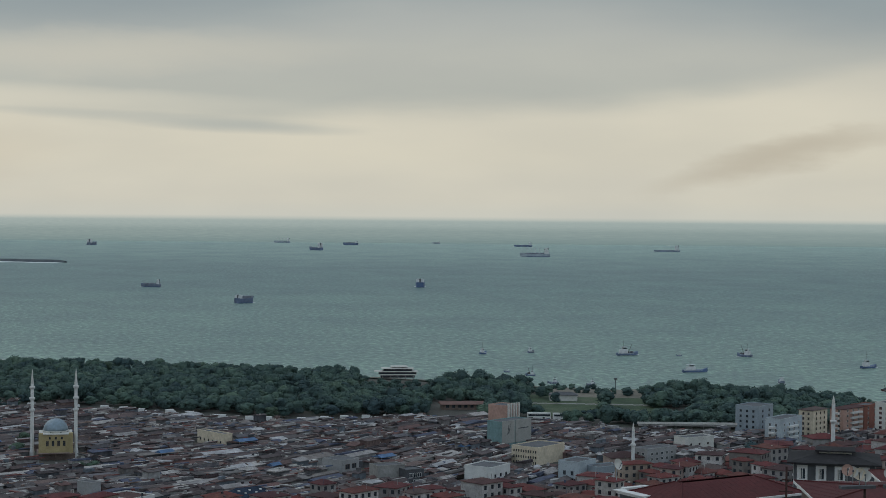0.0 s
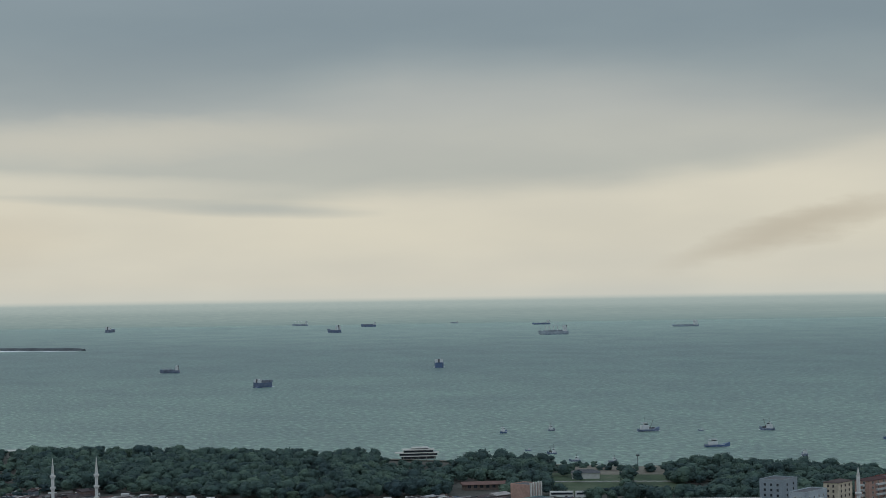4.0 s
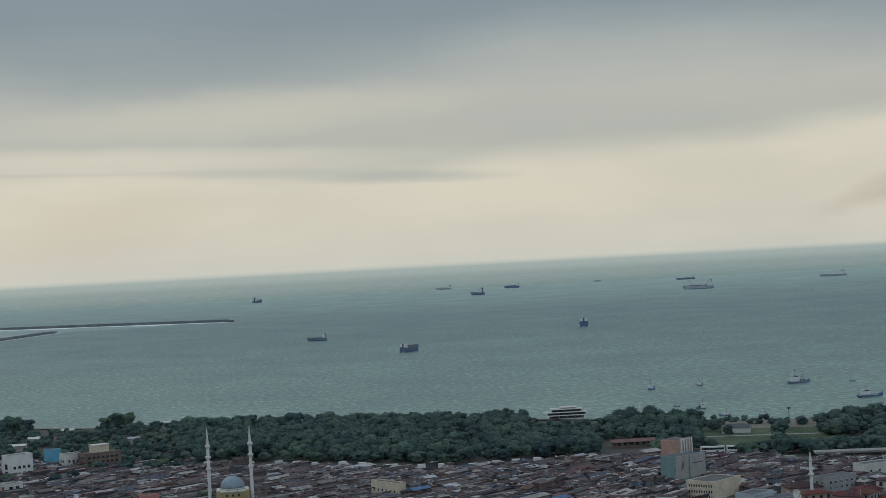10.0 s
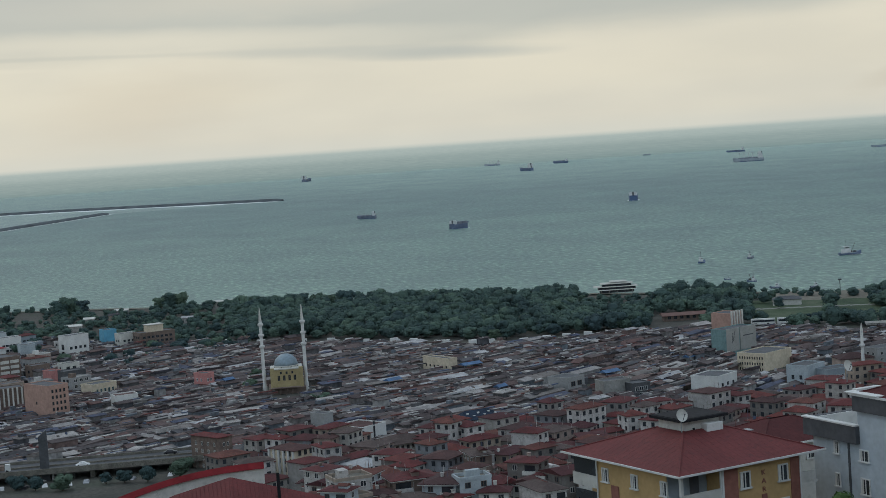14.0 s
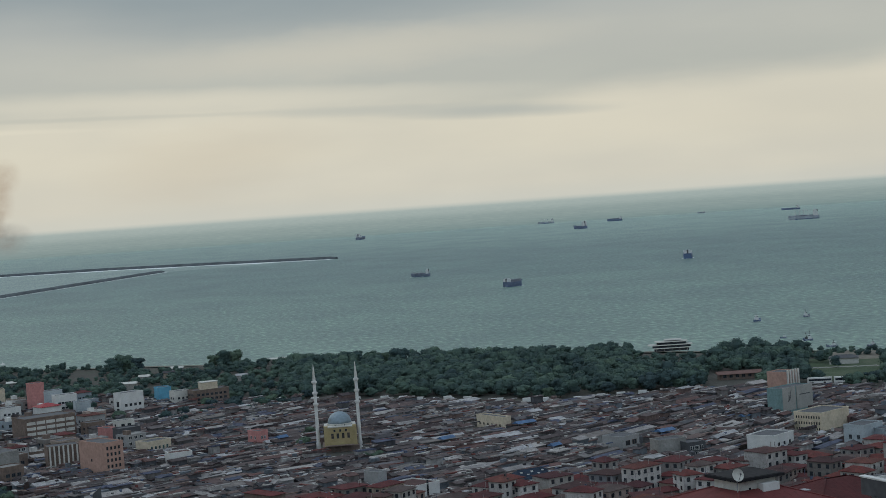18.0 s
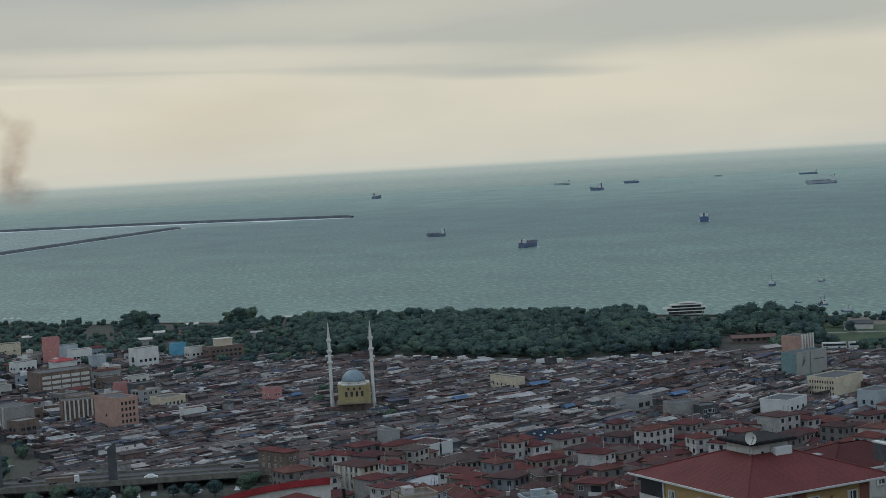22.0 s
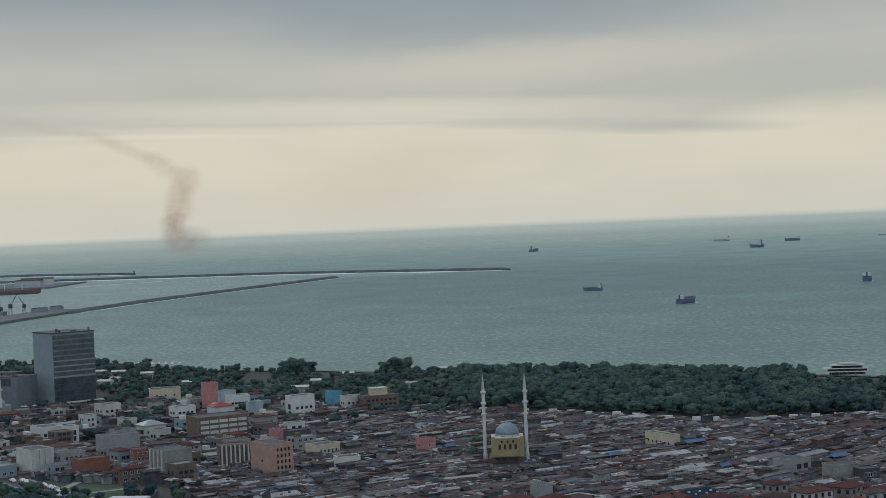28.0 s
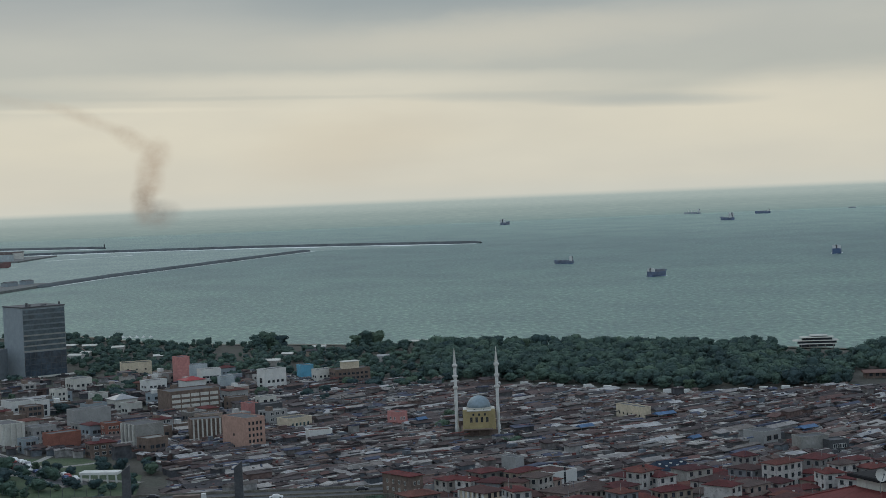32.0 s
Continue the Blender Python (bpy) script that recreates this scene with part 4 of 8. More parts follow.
# -- the mall and its tower
def mall():
    b = thing("mall", "long windowless grey shopping mall with raised roof plant", "mall", pose(-310, 967, 2.4, 0, 0, -19))
    H = 17.2
    part("hall", Shape().box(-120, -6, -2, 28, 14, H), M["mallgrey"], b)
    part("roof_deck", Shape().box(-119, -5, H, 27, 13, H + 0.1), M["darkgrey"], b)
    part("roof_walkway", Shape().box(-120, -5, H + 2.2, 27, 3, H + 2.8), M["darkgrey"], b)
    for k in range(10):
        part("walkway_post", Shape().box(-118 + 15 * k, -4.6, H, -117.6 + 15 * k, -4.2, H + 2.2), M["darkgrey"], b)
    part("sign_band", Shape().box(-6, -6.12, H - 5, 9, -5.98, H - 0.6), M["brown"], b, "dark red-brown cladding panel")
    part("sign_band", Shape().box(9, -6.12, H - 5, 24, -5.98, H - 0.6), M["darkgrey"], b)
    for k in range(16):
        if k != 4:
            part("sign_letter", Shape().box(-80 + k * 2.6, -6.3, H - 4.2, -78.6 + k * 2.6, -6.0, H - 2.6), M["black"], b)
    for k, (x, w, hh) in enumerate(((-70, 6, 2), (-50, 9, 2.2), (-35, 5, 1.8), (-20, 7, 2.0), (-5, 5, 1.6), (12, 10, 1.4))):
        part("roof_plant", Shape().box(x, -2, H, x + w, 3, H + hh, 0, 0.2), M["white"] if k % 2 else M["steel"], b)
    for k in range(18):
        part("wall_joint", Shape().box(-118 + k * 8, -6.06, -1, -117.8 + k * 8, -5.99, H), M["darkgrey"], b)
    hold(-305, 972, 45)
    hold(-380, 995, 50)
    t = thing("tower", "grey office tower with horizontal glass bands over a dark glass base", "office tower", pose(-265.5, 981, 2.4, 0, 0, 40))
    W, D, H = 26.0, 26.0, 40.2
    part("core", Shape().box(-W / 2, -D / 2, -2, W / 2, D / 2, H), M["bluegrey"], t)
    n = 8
    for k in range(n):
        z0 = 15.2 + k * (H - 16.2) / n
        part("window_band", Shape().box(-W / 2 + 0.3, -D / 2 - 0.18, z0 + 0.75, W / 2 - 0.3, -D / 2 + 0.05, z0 + (H - 16.2) / n - 0.1), M["band"], t)
        part("spandrel", Shape().box(-W / 2 + 0.1, -D / 2 - 0.34, z0, W / 2 - 0.1, -D / 2 + 0.05, z0 + 0.7), M["board"] if k < 4 else M["mallgrey"], t)
    part("glass_base", Shape().box(-W / 2 + 0.2, -D / 2 - 0.3, 1.2, W / 2 - 0.2, -D / 2 + 0.05, 14.8), M["curtain"], t, "dark blue curtain-wall glass")
    for k in range(9):
        x = -W / 2 + 0.4 + k * (W - 0.8) / 8
        part("mullion", Shape().box(x - 0.07, -D / 2 - 0.4, 1.2, x + 0.07, -D / 2 - 0.28, 14.8), M["darkgrey"], t)
    for k in range(3):
        part("transom", Shape().box(-W / 2 + 0.2, -D / 2 - 0.38, 4.4 + 3.4 * k, W / 2 - 0.2, -D / 2 - 0.28, 4.6 + 3.4 * k), M["darkgrey"], t)
    part("canopy", Shape().box(-W / 2 - 0.5, -D / 2 - 3.5, 0.3, W / 2 + 6, -D / 2, 1.0), M["offwhite"], t)
    part("roof_edge", Shape().box(-W / 2 - 0.3, -D / 2 - 0.4, H, W / 2 + 0.3, D / 2 + 0.3, H + 0.6), M["darkgrey"], t)
    for x, w, h in ((-8.5, 0.9, 2.0), (-6.6, 0.6, 1.2), (11.6, 0.6, 1.6), (2, 3, 0.6)):
        part("roof_plant", Shape().box(x - w / 2, -10, H + 0.6, x + w / 2, -8.5, H + 0.6 + h), M["darkgrey"], t)
    hold(-258, 985, 22)


mall()


# -- buildings that stand out, by their place in the town
def tall(name, label, x, y, w, d, h, turn, wall, rib=None, bands=0, hut="", pairs=0, boards=0, fins=0, dorm=0, cols=0, z0=2.4, **k):
    hold(x, y, 0.5 * math.hypot(w, d) * 0.85)
    wins = k.get("wins", ())
    if name in ("apartment_block", "office_block", "house") and wins and not any(q[0] == 3 for q in wins):
        n = max(int(d / 3.0), 1)
        k["wins"] = tuple(wins) + ((3, n, wins[0][2], wins[0][3], wins[0][4], wins[0][5], wins[0][6]),)
    b = block(name, label, x, y, z0, w, d, h, turn, wall, roof_mat=k.pop("roof_mat", "tile" if k.get("roof") else "darkgrey"), **k)
    if rib:
        side, n = rib
        span = w if side == 0 else d
        for i in range(n):
            part("rib", Shape().box(-0.3, -0.7, 0, 0.3, 0.05, h + 0.3), M["offwhite"], b, at=on_wall(side, w, d, -span / 2 + (i + 0.5) * span / n, 0))
    if "balcon" in label and k.get("wins"):
        for z in k["wins"][0][2]:
            part("balcony", Shape().box(-w * 0.22, -1.1, z - 0.9, w * 0.22, 0.02, z - 0.1), M["white"], b, at=on_wall(0, w, d, 0, 0))
            part("balcony", Shape().box(-d * 0.2, -1.1, z - 0.9, d * 0.2, 0.02, z - 0.1), M["white"], b, at=on_wall(3, w, d, 0, 0))
    for i in range(bands):
        z = 1.4 + (h - 1.6) * i / bands
        for side, span in ((0, w), (1, d)):
            part("window_band", Shape().box(-span / 2 + 0.5, -0.22, z, span / 2 - 0.5, 0.04, z + 1.35), M["offwhite"], b, at=on_wall(side, w, d, 0, 0))
            for j in range(6):
                x2 = -span / 2 + 0.5 + j * (span - 1.0) / 5
                part("band_pier", Shape().box(x2 - 0.22, -0.36, z - 0.4, x2 + 0.22, 0.04, z + 1.5), M["brown"], b, at=on_wall(side, w, d, 0, 0))
    if hut:
        part("roof_hut", Shape().box(-w * 0.22, -d * 0.3, h, w * 0.22, d * 0.3, h + 3.6), M[hut], b)
        part("hut_roof", Shape().box(-w * 0.24, -d * 0.33, h + 3.6, w * 0.24, d * 0.33, h + 3.9), M["offwhite"], b)
    if pairs:
        for i in range(5):
            for z in (0.1, 2.2, 4.4):
                for du in (-0.55, 0.55):
                    part("window", window_mesh(0.7, 1.15, "cream", 0), None, b, at=on_wall(3, w, d, -d * 0.36 + d * 0.18 * i + du, z))
    if boards:
        part("board", Shape().box(-w / 2, -0.3, 2.6, -w * 0.08, 0.05, h + 0.6), M["board"], b, at=on_wall(0, w, d, 0, 0))
        part("board", Shape().box(-w * 0.04, -0.3, 2.6, w / 2, 0.05, h + 0.6), M["board"], b, at=on_wall(0, w, d, 0, 0))
        mark = Shape()
        for i in range(4):
            mark.rod((-w * 0.33 + 0.4 * i, -0.35, 6 + 0.3 * i), (-w * 0.30 + (i % 2) * 1.2, -0.35, 9 + 0.5 * i), 0.09, 4)
        part("mark", mark, M["darkgrey"], b, "dark branching mark on a board", at=on_wall(0, w, d, 0, 0))
        part("text_bar", Shape().box(w * 0.05, -0.36, 8.0, w * 0.40, -0.28, 8.4), M["darkgrey"], b, at=on_wall(0, w, d, 0, 0))
    for i in range(5 if fins else 0):
        part("fin", Shape().box(-w * 0.42 + w * 0.2 * i - 0.4, -0.6, h * 0.45, -w * 0.42 + w * 0.2 * i + 0.4, 0.05, h + 1.2), M["offwhite"], b, at=on_wall(0, w, d, 0, 0))
    for i in range(7 if dorm else 0):
        x2 = -w * 0.36 + w * 0.12 * i
        part("dormer", Shape().box(x2 - 0.4, -d * (0.34 - 0.12 * (i % 2)), h + 0.5, x2 + 0.4, -d * 0.05, h + 1.5 + 0.7 * (i % 2)), M["white"], b)
    for i in range(6 if cols else 0):
        part("column", Shape().box(-0.28, -0.5, -1, 0.28, 0.02, h - 0.1), M["white"], b, at=on_wall(3, w, d, -d / 2 + 0.3 + (d - 0.6) * i / 5, 0))
    return b


F = lambda n, zs, ww=1.0, wh=1.2, fm="white", bars=1, side=0: (side, n, zs, ww, wh, fm, bars)
st = lambda n, z0=1.0, dz=2.3: tuple(z0 + dz * k for k in range(n))

tall("apartment_block", "salmon-pink apartment block with five rows of dark windows", -99.6, 663.9, 8.9, 17.1, 12.6, 40, "orange", wins=(F(4, st(5, 0.8, 2.3), 0.9, 1.3, "brown", 0), F(1, (0.8, 5.4), 0.8, 1.1, "brown", 0, 3)))
tall("office_block", "cream office block with tall vertical ribs on its face", -118.4, 686.0, 12.4, 9.1, 9.5, 18, "brown", rib=(0, 7))
tall("office_block", "bare grey concrete block with pale vertical ribs", -139.9, 666.3, 12.3, 12.0, 11.1, 42, "concrete", rib=(3, 4))
tall("warehouse", "brick-red warehouse with a plain end wall", -173.9, 674.9, 13.3, 7.0, 7.5, 40, "brickred")
tall("office_block", "tan block with a reddish side tower", -176.2, 731.3, 16.9, 7.9, 9.8, 36, "grey")
tall("apartment_block", "grey-brown block with red brick bays", -159.0, 696.9, 6.8, 7.0, 7.7, 30, "brickred", wins=(F(3, (1.0, 3.4, 5.6), 1.2, 1.2, "offwhite", 1),))
tall("apartment_block", "pale block with vertical window strips beside a park", -199.8, 687.5, 9.8, 14.0, 10.5, 42, "offwhite", rib=(0, 4))
tall("apartment_block", "tan apartment block with brown bays", -186.6, 690.3, 10.4, 8.3, 8.2, 42, "grey", wins=(F(4, (1.0, 3.3, 5.6), 1.1, 1.2, "darkgrey", 1),))
tall("office_block", "long office block with pale horizontal bands of windows", -141.7, 780.5, 24.3, 14.4, 11.1, 34, "brown", bands=4)
tall("hall", "cream flat-roofed hall with two small dark windows", -202.2, 954.4, 16.7, 9.6, 8.0, 18, "cream", roof_mat="soil", wins=(F(3, (4.0,), 1.0, 0.9, "brown", 0),))
tall("apartment_block", "narrow pink tower block stepping down to one side", -166.7, 900.6, 7.0, 7.2, 15.0, 30, "pink")
tall("office_block", "plain grey-green block beside a pink one", -159.2, 904.2, 9.9, 7.0, 10.2, 24, "bluewall")
tall("shop_building", "white building with long strips of windows", -150.6, 891.6, 11.1, 7.0, 8.9, 26, "white", wins=(F(5, (2.0, 4.6), 1.5, 1.0, "darkgrey", 1),))
tall("shop_building", "white shop building under a red roof with a sign board", -154.8, 864.4, 11.0, 9.3, 6.6, 34, "white", roof="hip", roof_mat="red", rise=1.6)
tall("warehouse", "small pale blue-grey block with a blank front", -137.8, 866.2, 7.1, 7.0, 7.2, 24, "bluewall")
tall("apartment_block", "white building with a dark glazed stairwell", -112.8, 853.6, 12.6, 7.4, 11.5, 40, "white", wins=(F(4, (2.0, 5.0), 1.4, 1.4, "darkgrey", 1), F(1, (1.5, 5.0), 2.2, 2.6, "darkgrey", 1, 3)))
tall("apartment_block", "white town block with an open roof terrace", -216.3, 879.0, 10.2, 10.1, 8.0, 40, "offwhite", wins=(F(3, (1.2, 4.0), 1.3, 1.3, "darkgrey", 1),))
tall("apartment_block", "pale plastered town block with small windows", -212.7, 823.4, 6.2, 7.0, 8.6, 40, "offwhite", wins=(F(2, (1.2, 3.6, 6.0), 1.1, 1.2, "darkgrey", 1),))
tall("apartment_block", "white town block with dark shop windows", -223.3, 789.3, 11.3, 11.0, 7.8, 42, "white", wins=(F(4, (1.0, 3.6), 1.6, 1.3, "darkgrey", 1),))
tall("apartment_block", "white town block with a narrow blue-black stair strip", -212.2, 786.9, 6.5, 7.0, 7.7, 40, "white", wins=(F(2, (1.0, 3.8), 1.4, 2.2, "darkgrey", 1),))
tall("apartment_block", "pale stepped town block", -174.8, 865.7, 11.2, 7.9, 6.9, 40, "white", wins=(F(4, (1.0, 3.5), 1.4, 1.0, "darkgrey", 1),))
tall("hall", "low block under a grey hipped roof", -178.6, 808.2, 11.2, 10.2, 4.8, 36, "offwhite", roof="hip", roof_mat="steel", rise=2.2, wins=(F(4, (1.2,), 1.2, 1.0, "darkgrey", 1),))
tall("house", "small salmon block before a dark one", -110.3, 755.7, 4.7, 7.0, 6.5, 40, "pink")
tall("office_block", "dark blue-grey block behind a salmon one", -100.2, 744.1, 9.9, 7.0, 7.4, 32, "darkgrey")
tall("warehouse", "warehouse with a blank white gable wall", -71.0, 670.9, 9.1, 7.0, 5.3, 20, "white", roof_mat="shed_roof_one")
tall("shop_building", "cream low building with five green windows", -84.8, 707.1, 11.6, 8.5, 5.8, 42, "cream", wins=(F(5, (1.6,), 0.9, 2.4, "teal", 1),))
tall("shop_building", "bright blue shop front building", -100.4, 893.7, 6.9, 7.0, 8.8, 26, "hullblue")
tall("apartment_block", "low building with pale green end wall", -89.7, 875.7, 8.8, 7.0, 8.1, 30, "offwhite", wins=(F(3, (1.6, 4.2), 1.2, 1.1, "darkgrey", 1),))
tall("office_block", "dark brown glazed office block with a cream roof hut", -75.2, 873.0, 18.6, 9.7, 8.3, 26, "brown", hut="cream", wins=(F(7, (1.2, 3.4, 5.6), 1.5, 1.2, "darkgrey", 1),))
tall("house", "red and pink painted house among market sheds", -41.9, 705.6, 5.0, 7.0, 6.7, 42, "pink", wins=(F(2, (1.0, 3.6), 1.0, 1.3, "white", 1),))
tall("school", "cream three-storey building with paired square windows", 175.4, 642.4, 18.4, 12.4, 6.5, 41, "cream", pairs=1)
hold(169, 627, 7)
hold(181, 633, 4)
tall("office_block", "teal-sided building with two pale blank boards", 173.8, 682.1, 18.5, 7.8, 11.2, 36, "teal", boards=1)
tall("office_block", "pink building crowned with pale upright fins", 187.2, 744.1, 9.8, 10.2, 10.3, 40, "orange", fins=1)
tall("apartment_block", "blank grey apartment block with windows on one side", 292.2, 709.6, 14.5, 11.1, 12.5, 42, "bluegrey", wins=(F(2, st(5, 0.8, 2.3), 1.0, 1.1, "darkgrey", 1),))
tall("apartment_block", "white and pale-blue apartment block with balconies", 293.2, 679.8, 19.7, 7.5, 10.6, 40, "bluewall", wins=(F(4, st(4, 0.8, 2.3), 1.1, 1.3, "white", 1),))
tall("apartment_block", "cream apartment block with brown window bays", 314.7, 697.9, 12.9, 7.0, 11.7, 38, "cream", roof="hip", rise=1.0, wins=(F(3, st(5, 0.9, 2.2), 1.0, 1.2, "brown", 1), F(2, st(5, 0.9, 2.2), 0.9, 1.2, "brown", 1, 3)))
tall("apartment_block", "salmon-beige apartment block with balconies", 336.0, 707.3, 20.4, 7.0, 11.1, 34, "orange", roof="hip", rise=1.0, wins=(F(4, st(5, 0.9, 2.2), 1.2, 1.2, "offwhite", 1),))
tall("apartment_block", "tall block with a pale blank side and brown bays", 350.1, 696.7, 11.6, 8.0, 14.2, 40, "offwhite", wins=(F(2, st(6, 0.9, 2.1), 1.2, 1.2, "brickred", 1),))
tall("apartment_block", "reddish apartment block behind a brown one", 346.8, 713.7, 12.0, 7.0, 11.4, 30, "brickred", wins=(F(2, st(5, 0.9, 2.2), 1.0, 1.2, "offwhite", 1),))
tall("warehouse", "long pale building with three square windows", 247.2, 663.8, 15.4, 7.0, 5.5, 20, "offwhite", wins=(F(3, (2.4,), 0.9, 0.9, "brown", 0),))
tall("apartment_block", "grey apartment block with rows of brown windows", 216.0, 621.6, 15.7, 7.0, 7.5, 26, "grey", wins=(F(5, (1.0, 3.2, 5.2), 1.3, 1.1, "offwhite", 1),))
tall("apartment_block", "pale block with glazed stairs and a blank wall", 175.7, 590.3, 11.9, 8.4, 8.0, 42, "bluewall", wins=(F(2, (1.0, 3.4), 1.1, 1.5, "darkgrey", 1, 3),))
tall("apartment_block", "blue-grey block with a balcony front", 184.7, 586.7, 11.4, 7.0, 6.4, 22, "bluegrey", wins=(F(4, (0.8, 3.2), 1.5, 1.3, "white", 1),))
tall("warehouse", "plain grey concrete hall with a blank wall", 107.9, 598.4, 10.6, 7.0, 6.7, 16, "concrete")
tall("shop_building", "dark blue glazed shop house with a white porch", 115.8, 595.5, 7.2, 7.0, 5.5, 18, "darkgrey", wins=(F(3, (0.8, 3.0), 1.5, 1.5, "white", 1),))
tall("warehouse", "white hall with a blank side wall and few windows", 143.6, 594.4, 13.4, 11.0, 6.4, 46, "white", roof_mat="darkgrey", wins=(F(3, (2.8,), 1.2, 1.2, "darkgrey", 1),))
tall("shop_building", "grey two-storey shop house with an open upper floor", 94.9, 622.0, 9.3, 9.8, 5.7, 40, "grey", wins=(F(2, (2.6,), 2.4, 1.8, "brown", 1),))
tall("apartment_block", "long house with a dark blue roof dotted with white dormers", 55.0, 562.7, 16.8, 7.0, 3.0, 24, "bluewall", roof="hip", roof_mat="navyroof", rise=2.8, over=0.3, dorm=1, wins=(F(6, (0.8,), 1.2, 1.3, "white", 1),))
tall("house", "white house with black window bays and a red roof", 16.0, 550.2, 10.9, 12.7, 6.1, 42, "white", roof_mat="tile", wins=(F(1, (1.0, 3.6), 0.8, 4.0, "darkgrey", 1), F(3, (0.8, 3.5), 1.5, 1.8, "darkgrey", 1, 3)))
tall("hall", "low square building with a wide brown hipped roof", 27.3, 523.0, 15.2, 9.5, 4.5, 24, "offwhite", roof="hip", rise=2.2, over=1.2, wins=(F(7, (0.6, 2.8), 1.0, 1.2, "brown", 1),))
tall("apartment_block", "cream apartment block with white columns and a red roof", -5.7, 499.6, 8.4, 11.5, 9.4, 40, "cream", roof="hip", rise=1.3, cols=1, wins=(F(3, st(4, 0.6, 2.4), 1.1, 1.5, "darkgrey", 1), F(4, st(4, 0.6, 2.4), 1.2, 1.6, "darkgrey", 1, 3)))
tall("apartment_block", "grey block under a pale pyramid roof of sheet metal", 14.7, 476.6, 9.4, 10.3, 7.4, 42, "brown", roof="hip", roof_mat="steel", rise=1.1, over=0.9, wins=(F(3, st(3, 0.8, 2.4), 1.6, 1.6, "darkgrey", 1), F(1, st(3, 0.8, 2.4), 1.0, 1.4, "darkgrey", 1, 3)))
tall("house", "blank tan block on a street corner", -30.5, 526.5, 5.1, 13.6, 10.5, 42, "brown", roof="hip", rise=0.8, wins=(F(2, st(4, 0.8, 2.3), 0.9, 1.2, "offwhite", 1),))
tall("house", "block with a rounded dark roof and white columns", -20.7, 530.0, 8.3, 7.0, 4.9, 36, "offwhite", roof="hip", roof_mat="darkgrey", rise=1.6, wins=(F(4, (0.8, 3.0), 1.0, 1.3, "darkgrey", 1),))
tall("house", "narrow plain grey tower house with a flat roof", 4.1, 579.1, 4.0, 7.0, 6.2, 42, "grey")
tall("hall", "shed hall with a row of square dark windows", 55.6, 708.5, 4.0, 19.4, 5.1, 30, "cream", wins=(F(6, (1.4,), 0.8, 0.9, "black", 0, 3),))


# roads, park and hall stand clear of sheds
for k in range(14):
    hold(-190 + 12 * k, 527, 15)
for x, y, r in ((-175, 605, 50), (-215, 600, 50), (-145, 575, 34), (-150, 620, 26), (211, 772, 7), (222, 769, 7), (97, 632, 9), (264, 717, 12), (-5.5, 489, 5), (-6, 480, 4.5), (14.5, 466, 5.5), (14, 457, 5), (27, 512, 6), (16, 539, 5), (248, 720, 10), (280, 713, 10), (183, 983, 15), (181, 968, 10), (178, 955, 6)):
    hold(x, y, r)


# -- plain town blocks between the mall and the market
rnd = random.Random(71)
made = 0
for _ in range(4000):
    a, d = rnd.uniform(-22, -7.5), rnd.uniform(655, 930)
    x, y = d * math.sin(radians(a)), d * math.cos(radians(a))
    w, dp, h = rnd.uniform(5.5, 11), rnd.uniform(5.5, 9), rnd.uniform(3.6, 7.4)
    if made < 84 and free(x, y, 0.42 * max(w, dp) + 0.5):
        hold(x, y, 0.42 * max(w, dp))
        made += 1
        n = int(h / 2.4)
        zs = tuple(0.9 + 2.4 * i for i in range(n))
        kind = rnd.random()
        b = block("town_house", "plastered town block with a flat roof" if kind < 0.6 else "plastered town block with a low tiled roof", x, y, 2.4, w, dp, h, rnd.choice((36, 40, 42, 30)), rnd.choice(("walls", "walls", "grey", "brown", "offwhite", "bluegrey", "brown", "concrete")),
                  "flat" if kind < 0.6 else "hip", rnd.choice(("concrete", "darkgrey", "shed_roof_one")) if kind < 0.6 else "tile", 1.1, 0.4,
                  ((0, max(int(w / 2.8), 1), zs, 1.7, 1.35, rnd.choice(("white", "darkgrey", "brown")), 1), (3, max(int(dp / 3.4), 1), zs, 1.5, 1.3, "darkgrey", 1)), "plain town blocks")
        if rnd.random() < 0.5:
            part("roof_hut", Shape().box(-w * 0.3, -dp * 0.2, h, -w * 0.3 + 2.2, dp * 0.2, h + 1.9), M[rnd.choice(("white", "walls", "brown"))], b)


# -- low market sheds between mosque and woods, then red-roofed houses nearer the hill
def in_sheds(x, y):
    a, d = az_d(x, y)
    if not -24 < a < 34 or d > forest_front(a) - (27 if -2.6 < a < 10.5 else 14) or y > coast_y(x) - 60:
        return False
    near = 522 if a < 0 else 512 + min(a, 14) * 3.6 + max(a - 16, 0) * 14
    if a < -8:
        near = 552 if a > -12.5 else 600 + (-8 - a) * 12
    return d > near


